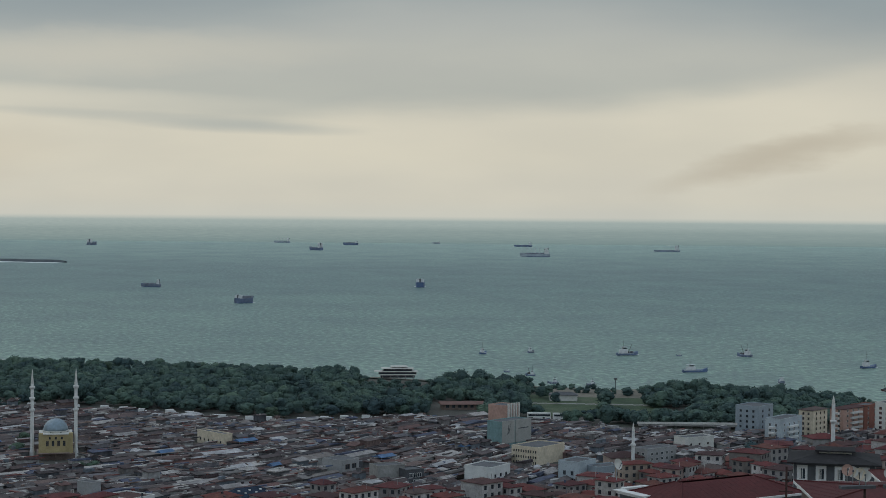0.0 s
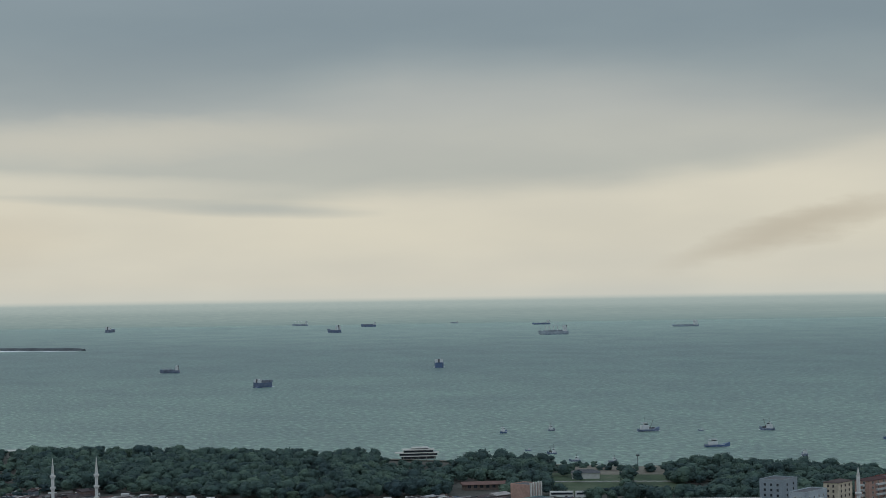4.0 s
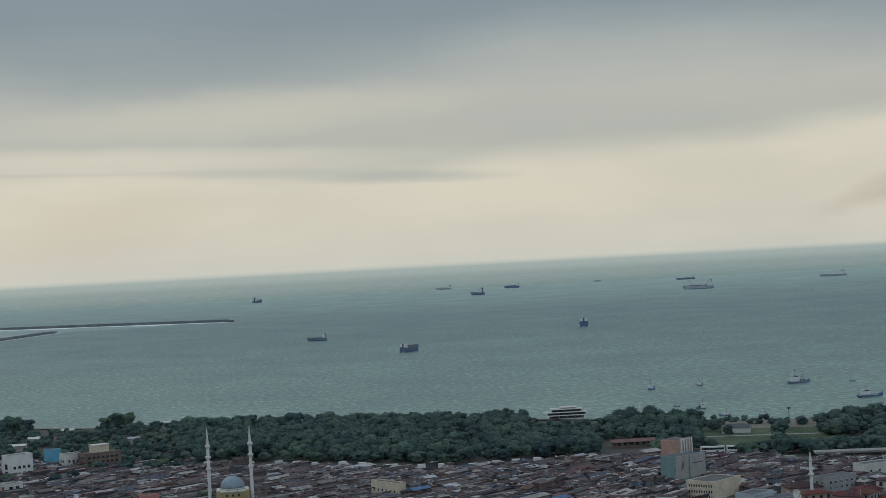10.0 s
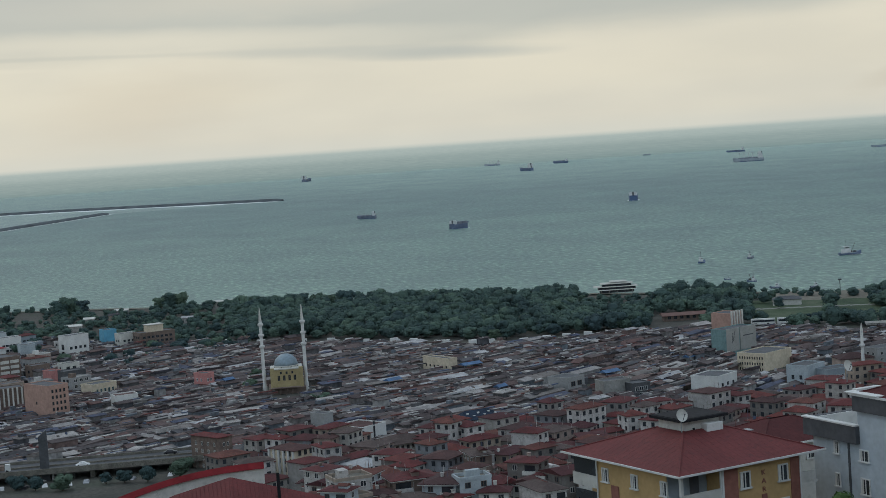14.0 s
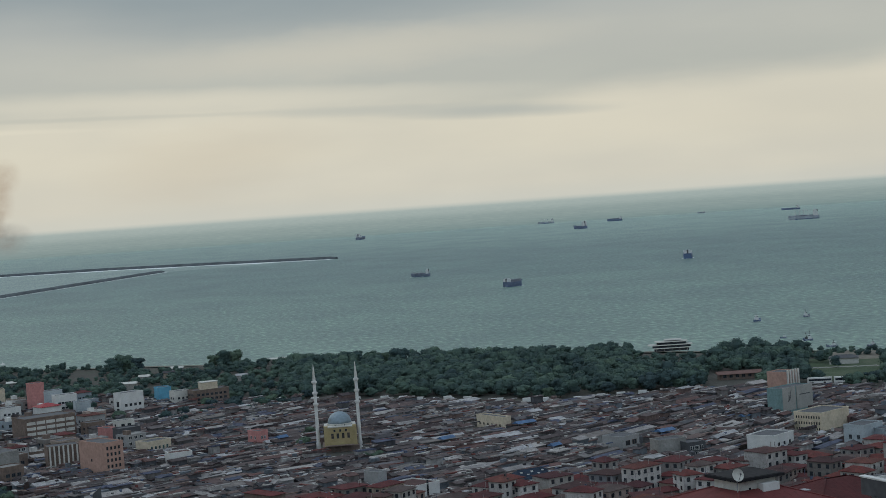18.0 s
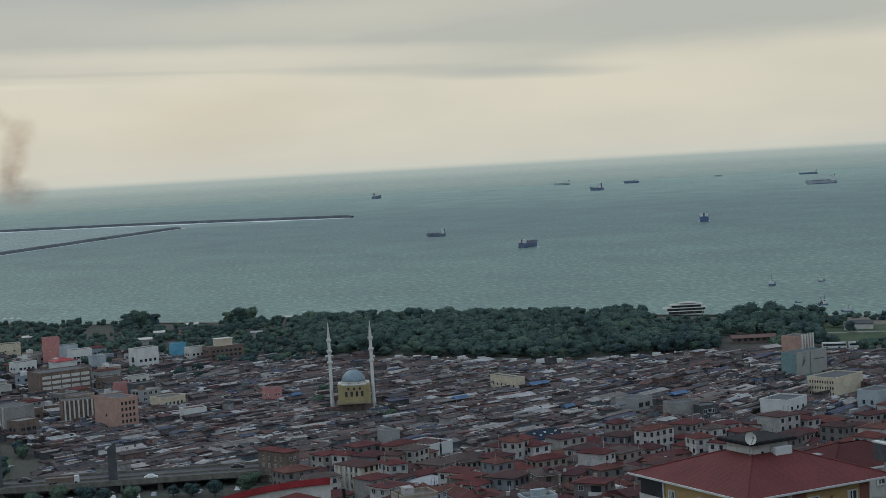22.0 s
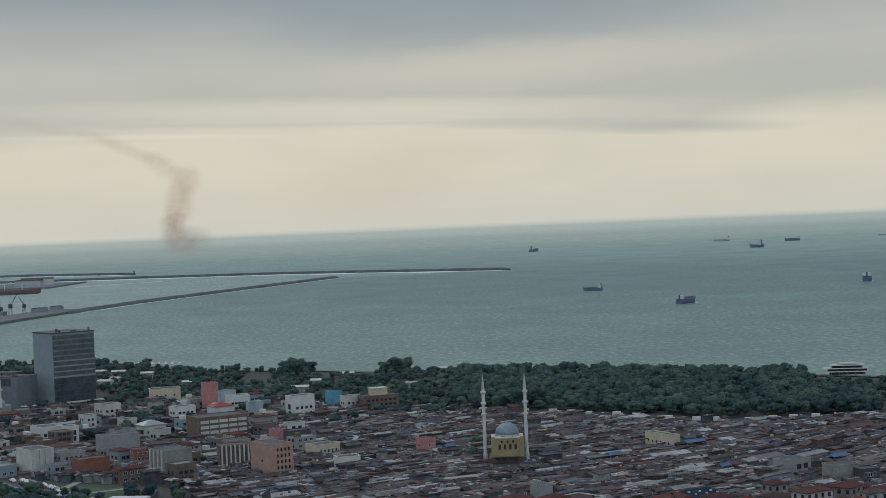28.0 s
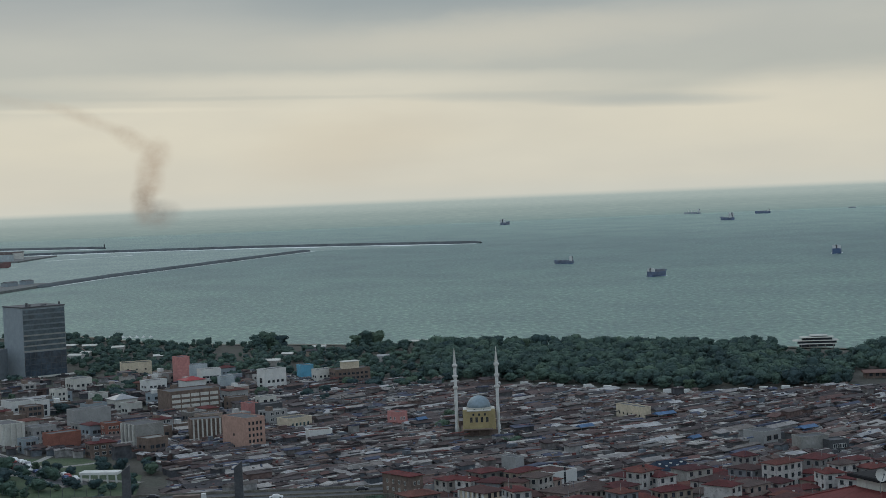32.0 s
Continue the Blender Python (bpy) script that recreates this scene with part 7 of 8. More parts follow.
# ---- ships, boats and the harbour ----
def hull_shape(L, B, H, sheer=0.35, stern=0.75, draft=0.8):
    """A ship's hull along x, bow at +x: lofted sections, flared bow, flat transom; deck at H."""
    s, n, rows = Shape(), 14, []
    for i in range(n + 1):
        t = i / n
        w = B / 2 * (stern + (1 - stern) * min(t / 0.25, 1.0)) if t < 0.25 else B / 2 * max(1 - max((t - 0.68) / 0.32, 0) ** 2.0, 0.02)
        z = H * (1 + sheer * max((t - 0.7) / 0.3, 0) ** 1.5 + 0.10 * max((0.15 - t) / 0.15, 0))
        x = -L / 2 + L * t
        rake = 0.06 * L * max((t - 0.85) / 0.15, 0)
        rows.append([(x - rake, -w * 0.75, -draft), (x, -w, H * 0.35), (x, -w, z), (x, w, z), (x, w, H * 0.35), (x - rake, w * 0.75, -draft)])
    v = [p for r in rows for p in r]
    f = [(i * 6 + k, (i + 1) * 6 + k, (i + 1) * 6 + (k + 1) % 6, i * 6 + (k + 1) % 6) for i in range(n) for k in (0, 1, 3, 4)]
    f += [(i * 6 + 2, (i + 1) * 6 + 2, (i + 1) * 6 + 3, i * 6 + 3) for i in range(n)]
    f += [tuple(range(6)), tuple(len(v) - 1 - k for k in range(6))]
    return s.add(v, f)


def wash(parent, L, B, seed):
    """Broken white water round a hull at the waterline."""
    rr, s, n = random.Random(seed), Shape(), 28
    inner, outer = [], []
    for k in range(n):
        a = 6.2832 * k / n
        q = 1.0 + rr.uniform(0.02, 0.16)
        inner.append((L * 0.46 * math.cos(a), B * 0.40 * math.sin(a), 0.16))
        outer.append((L * 0.52 * q * math.cos(a), B * 0.56 * (q + 0.12) * math.sin(a), 0.16))
    s.add(inner + outer, [(k, (k + 1) % n, n + (k + 1) % n, n + k) for k in range(n)])
    part("wash", s, M["foam"], parent, "broken white water along the hull")


def cargo_ship(label, x, y, heading, L, B, H, house, hull="hull", cranes=0, load=0.0, bulwark=True):
    """A freighter: hull, bridge house aft, funnel, masts, hatch covers or cargo, forecastle rail."""
    b = thing("cargo_ship", label, "ship", pose(x, y, 0, 0, 0, heading), "anchored freighters")
    part("hull", hull_shape(L, B, H), M[hull], b)
    part("boot_top", Shape().box(-L * 0.49, -B * 0.485, -0.4, L * 0.30, B * 0.485, H * 0.18), M["hullnavy"], b)
    hx = -L * 0.40
    hs = part("bridge_house", Shape().box(hx - L * 0.06, -B * 0.42, H, hx + L * 0.07, B * 0.42, H + house * 0.6).box(hx - L * 0.03, -B * 0.48, H + house * 0.6, hx + L * 0.07, B * 0.48, H + house * 0.85).box(hx - L * 0.02, -B * 0.3, H + house * 0.85, hx + L * 0.05, B * 0.3, H + house), M["cabin"], b)
    part("bridge_windows", Shape().box(hx + L * 0.068, -B * 0.45, H + house * 0.66, hx + L * 0.0715, B * 0.45, H + house * 0.78), M["pane"], hs)
    part("funnel", Shape().lathe([(B * 0.10, H), (B * 0.10, H + house * 0.9), (B * 0.085, H + house * 1.0)], 8, hx - L * 0.045, 0), M["darkgrey"], b)
    part("mast", Shape().rod((hx + L * 0.02, 0, H + house), (hx + L * 0.02, 0, H + house * 1.25), 0.15), M["steel"], b)
    part("foremast", Shape().rod((L * 0.43, 0, H), (L * 0.43, 0, H + house * 0.55), 0.15), M["steel"], b)
    n = 4
    for k in range(n):
        x0 = -L * 0.30 + k * L * 0.165
        hatch = part("hatch", Shape().box(x0, -B * 0.36, H - 0.1, x0 + L * 0.145, B * 0.36, H + 0.9 + load), M["deck"], b)
    for k in range(cranes):
        x0 = -L * 0.22 + (k + 0.5) * L * 0.56 / cranes
        c = part("deck_crane", Shape().rod((x0, 0, H), (x0, 0, H + house * 0.8), 0.55, 8).box(x0 - 0.9, -0.9, H + house * 0.7, x0 + 0.9, 0.9, H + house * 0.9), M["cabin"], b)
        part("jib", Shape().rod((x0, 0, H + house * 0.8), (x0 + L * 0.12, 0, H + house * 1.15), 0.3, 5), M["cabin"], c)
    part("forecastle", Shape().box(L * 0.38, -B * 0.30, H * 1.1, L * 0.46, B * 0.30, H * 1.32, 0, 0.3), M[hull], b)
    wash(b, L, B, int(L * 7 + B))
    return b


def seat(az, d):
    return d * math.sin(radians(az)), d * math.cos(radians(az))


x, y = seat(0.48, 4542)
cargo_ship("small dark freighter seen end-on far out at sea", x, y, 70, 50, 15, 6, 9)
x, y = seat(6.67, 4960)
cargo_ship("hazy pale freighter with deck cranes far out at sea", x, y, 178, 46, 10, 4.5, 9, "hullhaze", 3)
x, y = seat(7.78, 4094)
cargo_ship("dark freighter with a white bridge seen nearly end-on", x, y, 122, 44, 14, 6, 12)
x, y = seat(8.95, 4690)
cargo_ship("long dark freighter lying broadside", x, y, 178, 41, 9, 5.5, 6, "hull", 0, 1.0)
x, y = seat(11.28, 2204)
cargo_ship("dark freighter seen straight from the stern", x, y, 78, 34, 11.5, 6, 5.0, "hullnavy", 0, 1.2)
x, y = seat(5.46, 1809)
cargo_ship("dark freighter with rusty deck lying at an angle", x, y, 42, 25, 9.5, 5.0, 4.0, "hull", 0, 1.6)
x, y = seat(2.37, 2171)
cargo_ship("dark freighter with a low long deck and high stern", x, y, 160, 25, 7, 3.6, 6.0, "hull", 0, 0.2)
x, y = seat(15.10, 3663)
cargo_ship("large hazy blue-grey cargo ship with pale deck cranes under way", x, y, 176, 64, 12, 6.5, 13, "hullhaze", 4, 1.2)
x, y = seat(14.70, 4670)
cargo_ship("low dark ship passing behind a larger one", x, y, 178, 50, 9, 4.0, 8, "hull")
x, y = seat(19.46, 4253)
cargo_ship("long low hazy grey tanker with a high stern bridge", x, y, 178, 66, 10, 3.6, 12, "hullhaze")
x, y = seat(11.80, 4980)
cargo_ship("faint low ship close to the horizon", x, y, 178, 22, 6, 2.4, 3, "hullhaze")
x, y = seat(28.46, 4860)
cargo_ship("faint hazy grey freighter far out", x, y, 178, 45, 9, 4.5, 6, "hullhaze")
x, y = seat(32.78, 1457)
cargo_ship("dark-hulled coaster with a white stern bridge", x, y, 172, 34, 7.5, 3.6, 8.5, "hull", 1)


def workboat(label, x, y, heading, L, B, H, house, hull="hull", mast=1.0, aft=True, kind="boat", gear=False):
    """A fishing boat or tug: lofted hull, wheelhouse with windows, mast, bulwark rail, gear on deck."""
    b = thing("fishing_boat" if kind == "boat" else kind, label, "boat", pose(x, y, 0, 0, 0, heading), "boats off the shore")
    part("hull", hull_shape(L, B, H, 0.8, 0.7, 0.5), M[hull], b)
    part("rubbing_strake", Shape().box(-L * 0.48, -B * 0.51, H * 0.82, L * 0.25, B * 0.51, H * 0.95), M["cabin"], b)
    hx = -L * 0.18 if aft else L * 0.18
    w = part("wheelhouse", Shape().box(hx - L * 0.18, -B * 0.36, H * 0.9, hx + L * 0.17, B * 0.34, H + house * 0.62, 0, 0.08).box(hx - L * 0.06, -B * 0.26, H + house * 0.62, hx + L * 0.11, B * 0.26, H + house), M["cabin"], b)
    part("windows", Shape().box(hx - L * 0.05, -B * 0.275, H + house * 0.70, hx + L * 0.115, B * 0.275, H + house * 0.9), M["pane"], w)
    part("roof", Shape().box(hx - L * 0.17, -B * 0.4, H + house, hx + L * 0.15, B * 0.4, H + house + 0.15), M["cabin"], w)
    part("mast", Shape().rod((hx, 0, H + house), (hx, 0, H + house * (1 + mast)), 0.09).rod((hx - L * 0.06, 0, H + house * (1 + mast * 0.7)), (hx + L * 0.06, 0, H + house * (1 + mast * 0.7)), 0.06), M["darkgrey"], b)
    if gear:
        part("net_heap", Shape().lathe([(B * 0.30, H * 0.9), (B * 0.34, H + 0.5), (B * 0.2, H + 1.1), (0.1, H + 1.3)], 9, L * 0.2, 0), M["darkgrey"], b)
        part("boom", Shape().rod((L * 0.05, 0, H), (L * 0.22, 0, H + house * 1.6), 0.12), M["rust"], b)
        part("winch", Shape().box(L * 0.02, -0.6, H, L * 0.07, 0.6, H + 1.0), M["rust"], b)
    wash(b, L, B, int(L * 11 + B))
    return b


for label, az, d, head, L, B, H, ho, hull, mast, aft, gear in (
        ("small white and blue fishing boat with a tall mast", 13.41, 1187, 40, 6.8, 3.0, 1.3, 1.6, "hullnavy", 1.6, True, False),
        ("small dark fishing boat with a white cabin", 15.00, 1202, 30, 5.6, 2.4, 1.2, 1.4, "hull", 1.0, True, False),
        ("white trawler with deck booms and net gear", 18.20, 1194, 6, 16.0, 4.2, 1.7, 2.4, "hull", 1.1, True, True),
        ("long dark workboat with a white wheelhouse forward", 20.44, 1077, 2, 16.5, 3.6, 1.6, 1.9, "hullnavy", 0.7, True, False),
        ("white and dark trawler seen from the quarter", 22.04, 1201, 140, 10.5, 4.4, 1.6, 2.3, "hull", 1.0, True, True),
        ("white trawler with a blue stripe", 26.02, 1138, 14, 12.5, 4.0, 1.5, 2.2, "hullnavy", 1.5, True, False),
        ("bright blue boat with a white two-deck cabin", 31.30, 1152, 150, 12.5, 5.0, 2.0, 3.4, "hullblue", 0.8, True, False),
        ("small brown fishing boat with crew gear on deck", 26.59, 992, 176, 6.4, 2.4, 0.9, 1.0, "rust", 1.0, True, True),
        ("small black boat seen end-on", 23.24, 1020, 80, 6.0, 3.4, 1.6, 1.2, "hull", 0.6, True, False),
        ("small white fishing boat with dark nets", 14.99, 1034, 165, 6.0, 2.4, 1.1, 1.4, "hull", 1.2, True, True),
        ("tiny dark rowing boat on choppy water", 14.20, 1056, 170, 4.0, 1.5, 0.7, 0.5, "hull", 0.3, True, False),
        ("dark moored boat beside the shore", 15.74, 990, 175, 6.5, 2.4, 1.0, 1.0, "hull", 0.8, True, False),
        ("small grey boat beside the shore", 17.0, 985, 10, 5.0, 2.2, 0.9, 1.0, "hull", 0.8, False, False),
        ("tiny dark dinghy on open water", 19.9, 1195, 170, 3.6, 1.4, 0.7, 0.4, "hull", 0.3, True, False)):
    x, y = seat(az, d)
    workboat(label, x, y, head, L, B, H, ho * 1.65, hull, mast, aft, "boat", gear)


# -- the harbour
def harbour():
    t = thing("tower_block", "tall pale tower block with rounded sides beside the harbour", "tower", pose(-1067, 3203, 2.6, 0, 0, 18))
    part("shaft", Shape().lathe([(12.6, 0), (12.6, 78), (12.9, 78.2), (12.9, 84), (11.6, 86), (10.6, 90.5), (7.5, 91), (7.2, 94.5)], 20), M["offwhite"], t, smooth=False)
    for k in range(7):
        a = radians(-168 + 26 * k)
        part("window_strip", Shape().box(-1.3, -0.3, 12, 1.3, 0.3, 77), M["band"] if k % 2 else M["grey"], t, at=pose(12.55 * math.cos(a), 12.55 * math.sin(a), 0, 0, 0, math.degrees(a) + 90))
    part("podium", Shape().box(-19, -30, 0, 36, 14, 15), M["offwhite"], t)
    rr = random.Random(9)
    for k in range(34):
        x, y = rr.uniform(-1420, -890), rr.uniform(3075, 3310)
        if math.hypot(x + 1050, y - 3209) < 50:
            continue
        w, d, h = rr.uniform(18, 60), rr.uniform(12, 26), rr.uniform(5, 13)
        m = rr.choice(("offwhite", "grey", "bluewall", "walls", "concrete", "white"))
        b = thing("harbour_shed", "long harbour warehouse with a low roof", "warehouse", pose(x, y, 2.6, 0, 0, rr.uniform(-8, 14)), "harbour sheds")
        part("wall", Shape().box(-w / 2, -d / 2, 0, w / 2, d / 2, h), M[m], b)
        part("roof", Shape().gable(w, d, h, 2.0, 0.5), M["shed_roof_one"], b)
    cargo_ship("rust-red freighter moored at the far quay", -847, 2810, 14.7, 102, 13, 7.5, 12, "hullred", 2)
    cargo_ship("dark freighter moored at the far quay", -905, 2560, 8, 62, 10, 5.5, 9, "hull", 2)
    cargo_ship("pale-decked freighter behind the far quay", -930, 2760, 10, 60, 10, 6, 9, "hull", 3)
    f = cargo_ship("navy ferry with a dark raked funnel at the quay", -668, 1736, 10, 62, 9, 6.0, 5, "hullnavy", 0, 1.0)
    part("raked_funnel", Shape().add([(-6, -2, 6), (6, -2, 6), (6, 2, 6), (-6, 2, 6), (-1, -1.5, 15), (4, -1.5, 14), (4, 1.5, 14), (-1, 1.5, 15)], [(3, 2, 1, 0), (4, 5, 6, 7), (0, 1, 5, 4), (1, 2, 6, 5), (2, 3, 7, 6), (3, 0, 4, 7)]), M["hullnavy"], f)
    cargo_ship("black freighter loading under quay cranes", -650, 2054, 3, 52, 9, 5.5, 10, "hull", 3)
    cargo_ship("dark coaster moored by the quay cranes", -640, 1800, 14, 30, 7, 4.0, 6, "hull", 1)
    for x, y, h, lean in ((-622, 1985, 21, 3), (-604, 1965, 19, -5), (-612, 2030, 20, 8), (-604, 2060, 17, -9), (-628, 1900, 17, 6)):
        c = thing("quay_crane", "tall slewing quay crane with a lattice jib", "crane", pose(x, y, 3.0, 0, 0, lean * 5), "quay cranes")
        for a, q in ((-2, -2), (2, -2), (2, 2), (-2, 2)):
            part("leg", Shape().rod((a, q, 0), (a * 0.5, q * 0.5, h * 0.45), 0.35, 6), M["steel"], c)
        part("cab", Shape().box(-2, -1.5, h * 0.45, 2.4, 1.5, h * 0.7, 0, 0.2), M["darkgrey"], c)
        j = part("jib", Shape().rod((1, 0, h * 0.6), (lean, -2, h * 1.25), 0.3, 5).rod((0, 0, h * 0.7), (lean, -2, h * 1.25), 0.12, 4), M["rust"], c)
        part("mast", Shape().rod((0, 0, h * 0.7), (0, 0, h), 0.3, 6), M["steel"], c)
    for x, y, w in ((-596, 2098, 22), (-584, 2132, 16), (-606, 1925, 12), (-634, 1800, 16)):
        b = thing("harbour_shed", "low dark shed on the harbour quay", "warehouse", pose(x, y, 3.0, 0, 0, 70), "harbour sheds")
        part("wall", Shape().box(-w / 2, -5, 0, w / 2, 5, 4.5), M["bluegrey"], b)
        part("roof", Shape().gable(w, 10, 4.5, 1.2, 0.4), M["darkgrey"], b)
    hill = Shape()
    n, m = 26, 14
    v = []
    for i in range(n + 1):
        for j in range(m + 1):
            a, q = i / n, j / m
            hgt = 46 * math.sin(math.pi * q) * (1 - a) ** 0.7 * (1 + 0.25 * noise.noise((a * 6, q * 6, 2)))
            v.append((-1700 + 480 * a, 3330 + 260 * q, 1.5 + hgt))
    hill.add(v, [(i * (m + 1) + j, (i + 1) * (m + 1) + j, (i + 1) * (m + 1) + j + 1, i * (m + 1) + j + 1) for i in range(n) for j in range(m)])
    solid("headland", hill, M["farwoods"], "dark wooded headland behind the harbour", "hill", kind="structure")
    for x, y in ((-856, 3772), (-960, 3340)):
        l = thing("harbour_light", "small dark harbour light tower", "lighthouse", pose(x, y, 3))
        part("tower", Shape().lathe([(1.6, 0), (1.1, 4.4), (2.0, 4.6), (2.0, 5.2), (1.1, 5.3), (1.1, 6.8), (0.2, 7.6)], 10), M["darkgrey"], l)


harbour()


# ---- the shore: pavilion, restaurant, tents, lawn ----
def pier_restaurant():
    b = thing("pier_restaurant", "white three-deck restaurant shaped like a ship on the shore", "restaurant", pose(183, 983, 0.9, 0, 0, -6))
    for k, (w, z) in enumerate(((22, 2.4), (24, 4.2), (19, 6.0))):
        part("deck", Shape().box(-w / 2 - (1.5 if k == 1 else 0), -4, z, w / 2, 4, z + 0.5, 0, 0.2), M["offwhite"], b)
        part("glazing", Shape().box(-w / 2 + 1, -3.2, z - 1.5, w / 2 - 1.2, 3.2, z), M["pane"], b)
    part("canopy", Shape().box(-4, -3.4, 7.2, 6, 3.4, 7.5, 0, 0.3), M["offwhite"], b)
    for k in range(5):
        part("pillar", Shape().rod((-9 + 4.5 * k, -3.0, -3), (-9 + 4.5 * k, -3.0, 2.2), 0.25), M["concrete"], b)


pier_restaurant()
b = thing("beach_pavilion", "low white beach building with a flat projecting roof", "pavilion", pose(-42, 1070, 2.0, 0, 0, -12))
part("wall", Shape().box(-12, -4, 0, 10, 4, 4.0), M["offwhite"], b)
part("roof", Shape().box(-13, -5, 4.0, 13, 5, 4.35), M["offwhite"], b)
row_of_windows(b, 22, 8, 0, 6, (1.2,), 1.8, 1.6, "darkgrey", 1)
rnd = random.Random(31)
for k in range(26):
    a, d = rnd.uniform(-20, -3.5), rnd.uniform(960, 1190)
    x, y = seat(a, d)
    if y > coast_y(x) - 40 or not free(x, y, 8):
        continue
    w = rnd.uniform(5, 11)
    hold(x, y, w * 0.5)
    b = thing("park_building", "low white hall among trees", "pavilion", pose(x, y, 2.4, 0, 0, rnd.uniform(-18, 6)), "white halls in the park")
    part("wall", Shape().box(-w / 2, -3, -1, w / 2, 3, 3.2), M["walls"], b)
    part("roof", Shape().gable(w, 6, 3.2, 0.9, 0.4), M["offwhite"] if rnd.random() < 0.6 else M["shed_roof_one"], b)
for k in range(7):
    x, y = -275 + 5.2 * k, 1214 - 1.5 * k
    tn = thing("tent", "white pointed marquee on the shore", "tent", pose(x, y, 2.3), "white marquees")
    part("canopy", Shape().lathe([(1.9, 1.9), (1.5, 2.2), (0.6, 2.7), (0.1, 3.4)], 4), M["white"], tn)
    part("posts", Shape().rod((-1.2, -1.2, 0), (-1.2, -1.2, 2.0), 0.06).rod((1.2, -1.2, 0), (1.2, -1.2, 2.0), 0.06), M["steel"], tn)
lawn = Shape()
for i in range(14):
    a0, a1 = 14.9 + 0.32 * i, 15.22 + 0.32 * i
    lawn.add([(*seat(a0, 812), 2.6), (*seat(a1, 812), 2.6), (*seat(a1, 905), 2.6), (*seat(a0, 905), 2.6)], [(0, 3, 2, 1)])
solid("lawn", lawn, M["grass"], "open green lawn between the woods", "lawn", kind="structure")
bank = Shape()
for i in range(10):
    a0, a1 = 15.6 + 0.32 * i, 15.92 + 0.32 * i
    bank.add([(*seat(a0, 896), 2.6), (*seat(a1, 896), 2.6), (*seat(a1, 922), 4.2 + 0.4 * math.sin(i)), (*seat(a0, 922), 4.2 + 0.4 * math.sin(i - 1))], [(0, 3, 2, 1)])
solid("earth_bank", bank, M["sand"], "bare sandy bank above the lawn", "bank", kind="structure")
path = Shape()
for i in range(14):
    a0, a1 = 14.9 + 0.32 * i, 15.22 + 0.32 * i
    path.add([(*seat(a0, 862), 2.64), (*seat(a1, 864), 2.64), (*seat(a1, 868), 2.64), (*seat(a0, 866), 2.64)], [(0, 3, 2, 1)])
solid("footpath", path, M["concrete"], "pale footpath across the lawn", "path", kind="structure")
b = thing("lawn_house", "small white house with a dark roof at the lawn's edge", "house", pose(*seat(16.1, 880), 2.5, 0, 0, -18))
part("wall", Shape().box(-7, -3, -1, 7, 3, 3), M["offwhite"], b)
part("roof", Shape().hip(14, 6, 3, 1.6), M["darkgrey"], b)
mt = thing("lamp_tower", "dark steel floodlight tower on the shore", "floodlight", pose(*seat(17.82, 930), 2.4))
part("mast", Shape().rod((0, 0, 0), (0, 0, 6.8), 0.2, 8), M["darkgrey"], mt)
part("lamp_head", Shape().box(-0.9, -0.4, 6.4, 0.9, 0.4, 7.2), M["darkgrey"], mt)
b = thing("restaurant_hall", "low dark hall under a wide red-brown roof before the woods", "hall", pose(*seat(12.7, 838), 2.4, 0, 0, -4))
part("wall", Shape().box(-10, -4, -1, 10, 4, 2.6), M["brown"], b)
part("roof", Shape().gable(20, 8, 2.6, 1.1, 1.1), M["rooftan"], b)
row_of_windows(b, 20, 8, 0, 6, (1.0,), 1.6, 1.6, "darkgrey", 1)


# ---- vehicles and the road ----
def coach(x, y, z, turn):
    b = thing("coach", "white coach with a dark window band", "bus", pose(x, y, z, 0, 0, turn), "coaches")
    part("body", Shape().box(-5.5, -1.25, 0.45, 5.5, 1.25, 3.0, 0, 0.08), M["white"], b)
    part("windows", Shape().box(-5.0, -1.26, 1.55, 5.2, 1.26, 2.45), M["pane"], b)
    for u in (-3.6, 3.6):
        part("wheel", Shape().rod((u, -1.2, 0.5), (u, 1.2, 0.5), 0.5, 12), M["black"], b)
    return b


coach(211, 772, 2.45, -12)
coach(222.5, 769, 2.45, -12)


def car_thing():
    c = thing("car", "small saloon car standing on the asphalt", "car", pose(0, 0, 0), "parked cars")
    prof = [(-2.1, 0.3), (-2.15, 0.75), (-1.5, 0.85), (-1.0, 1.38), (0.5, 1.40), (1.15, 0.90), (2.05, 0.78), (2.1, 0.3)]
    v = [(x, s * 0.85 * (0.82 if z > 1.2 else 1), z) for s in (-1, 1) for x, z in prof]
    n = len(prof)
    part("body", Shape().add(v, [tuple(range(n - 1, -1, -1)), tuple(range(n, 2 * n))] + [(k, (k + 1) % n, n + (k + 1) % n, n + k) for k in range(n)]), M["car"], c)
    part("windows", Shape().add([(-1.35, s * 0.80, 0.92) for s in (-1, 1)] + [(-0.95, s * 0.72, 1.32) for s in (-1, 1)] + [(0.48, s * 0.72, 1.33) for s in (-1, 1)] + [(1.0, s * 0.80, 0.95) for s in (-1, 1)], [(0, 2, 4, 6), (1, 7, 5, 3)]), M["pane"], c)
    for x in (-1.3, 1.3):
        for s in (-1, 1):
            part("wheel", Shape().rod((x, s * 0.72, 0.31), (x, s * 0.9, 0.31), 0.31, 10), M["black"], c)
    return c


CAR = car_thing()
CAR.matrix_basis = pose(-62, 519, ground_z(-62, 519), 0, 0, 80)


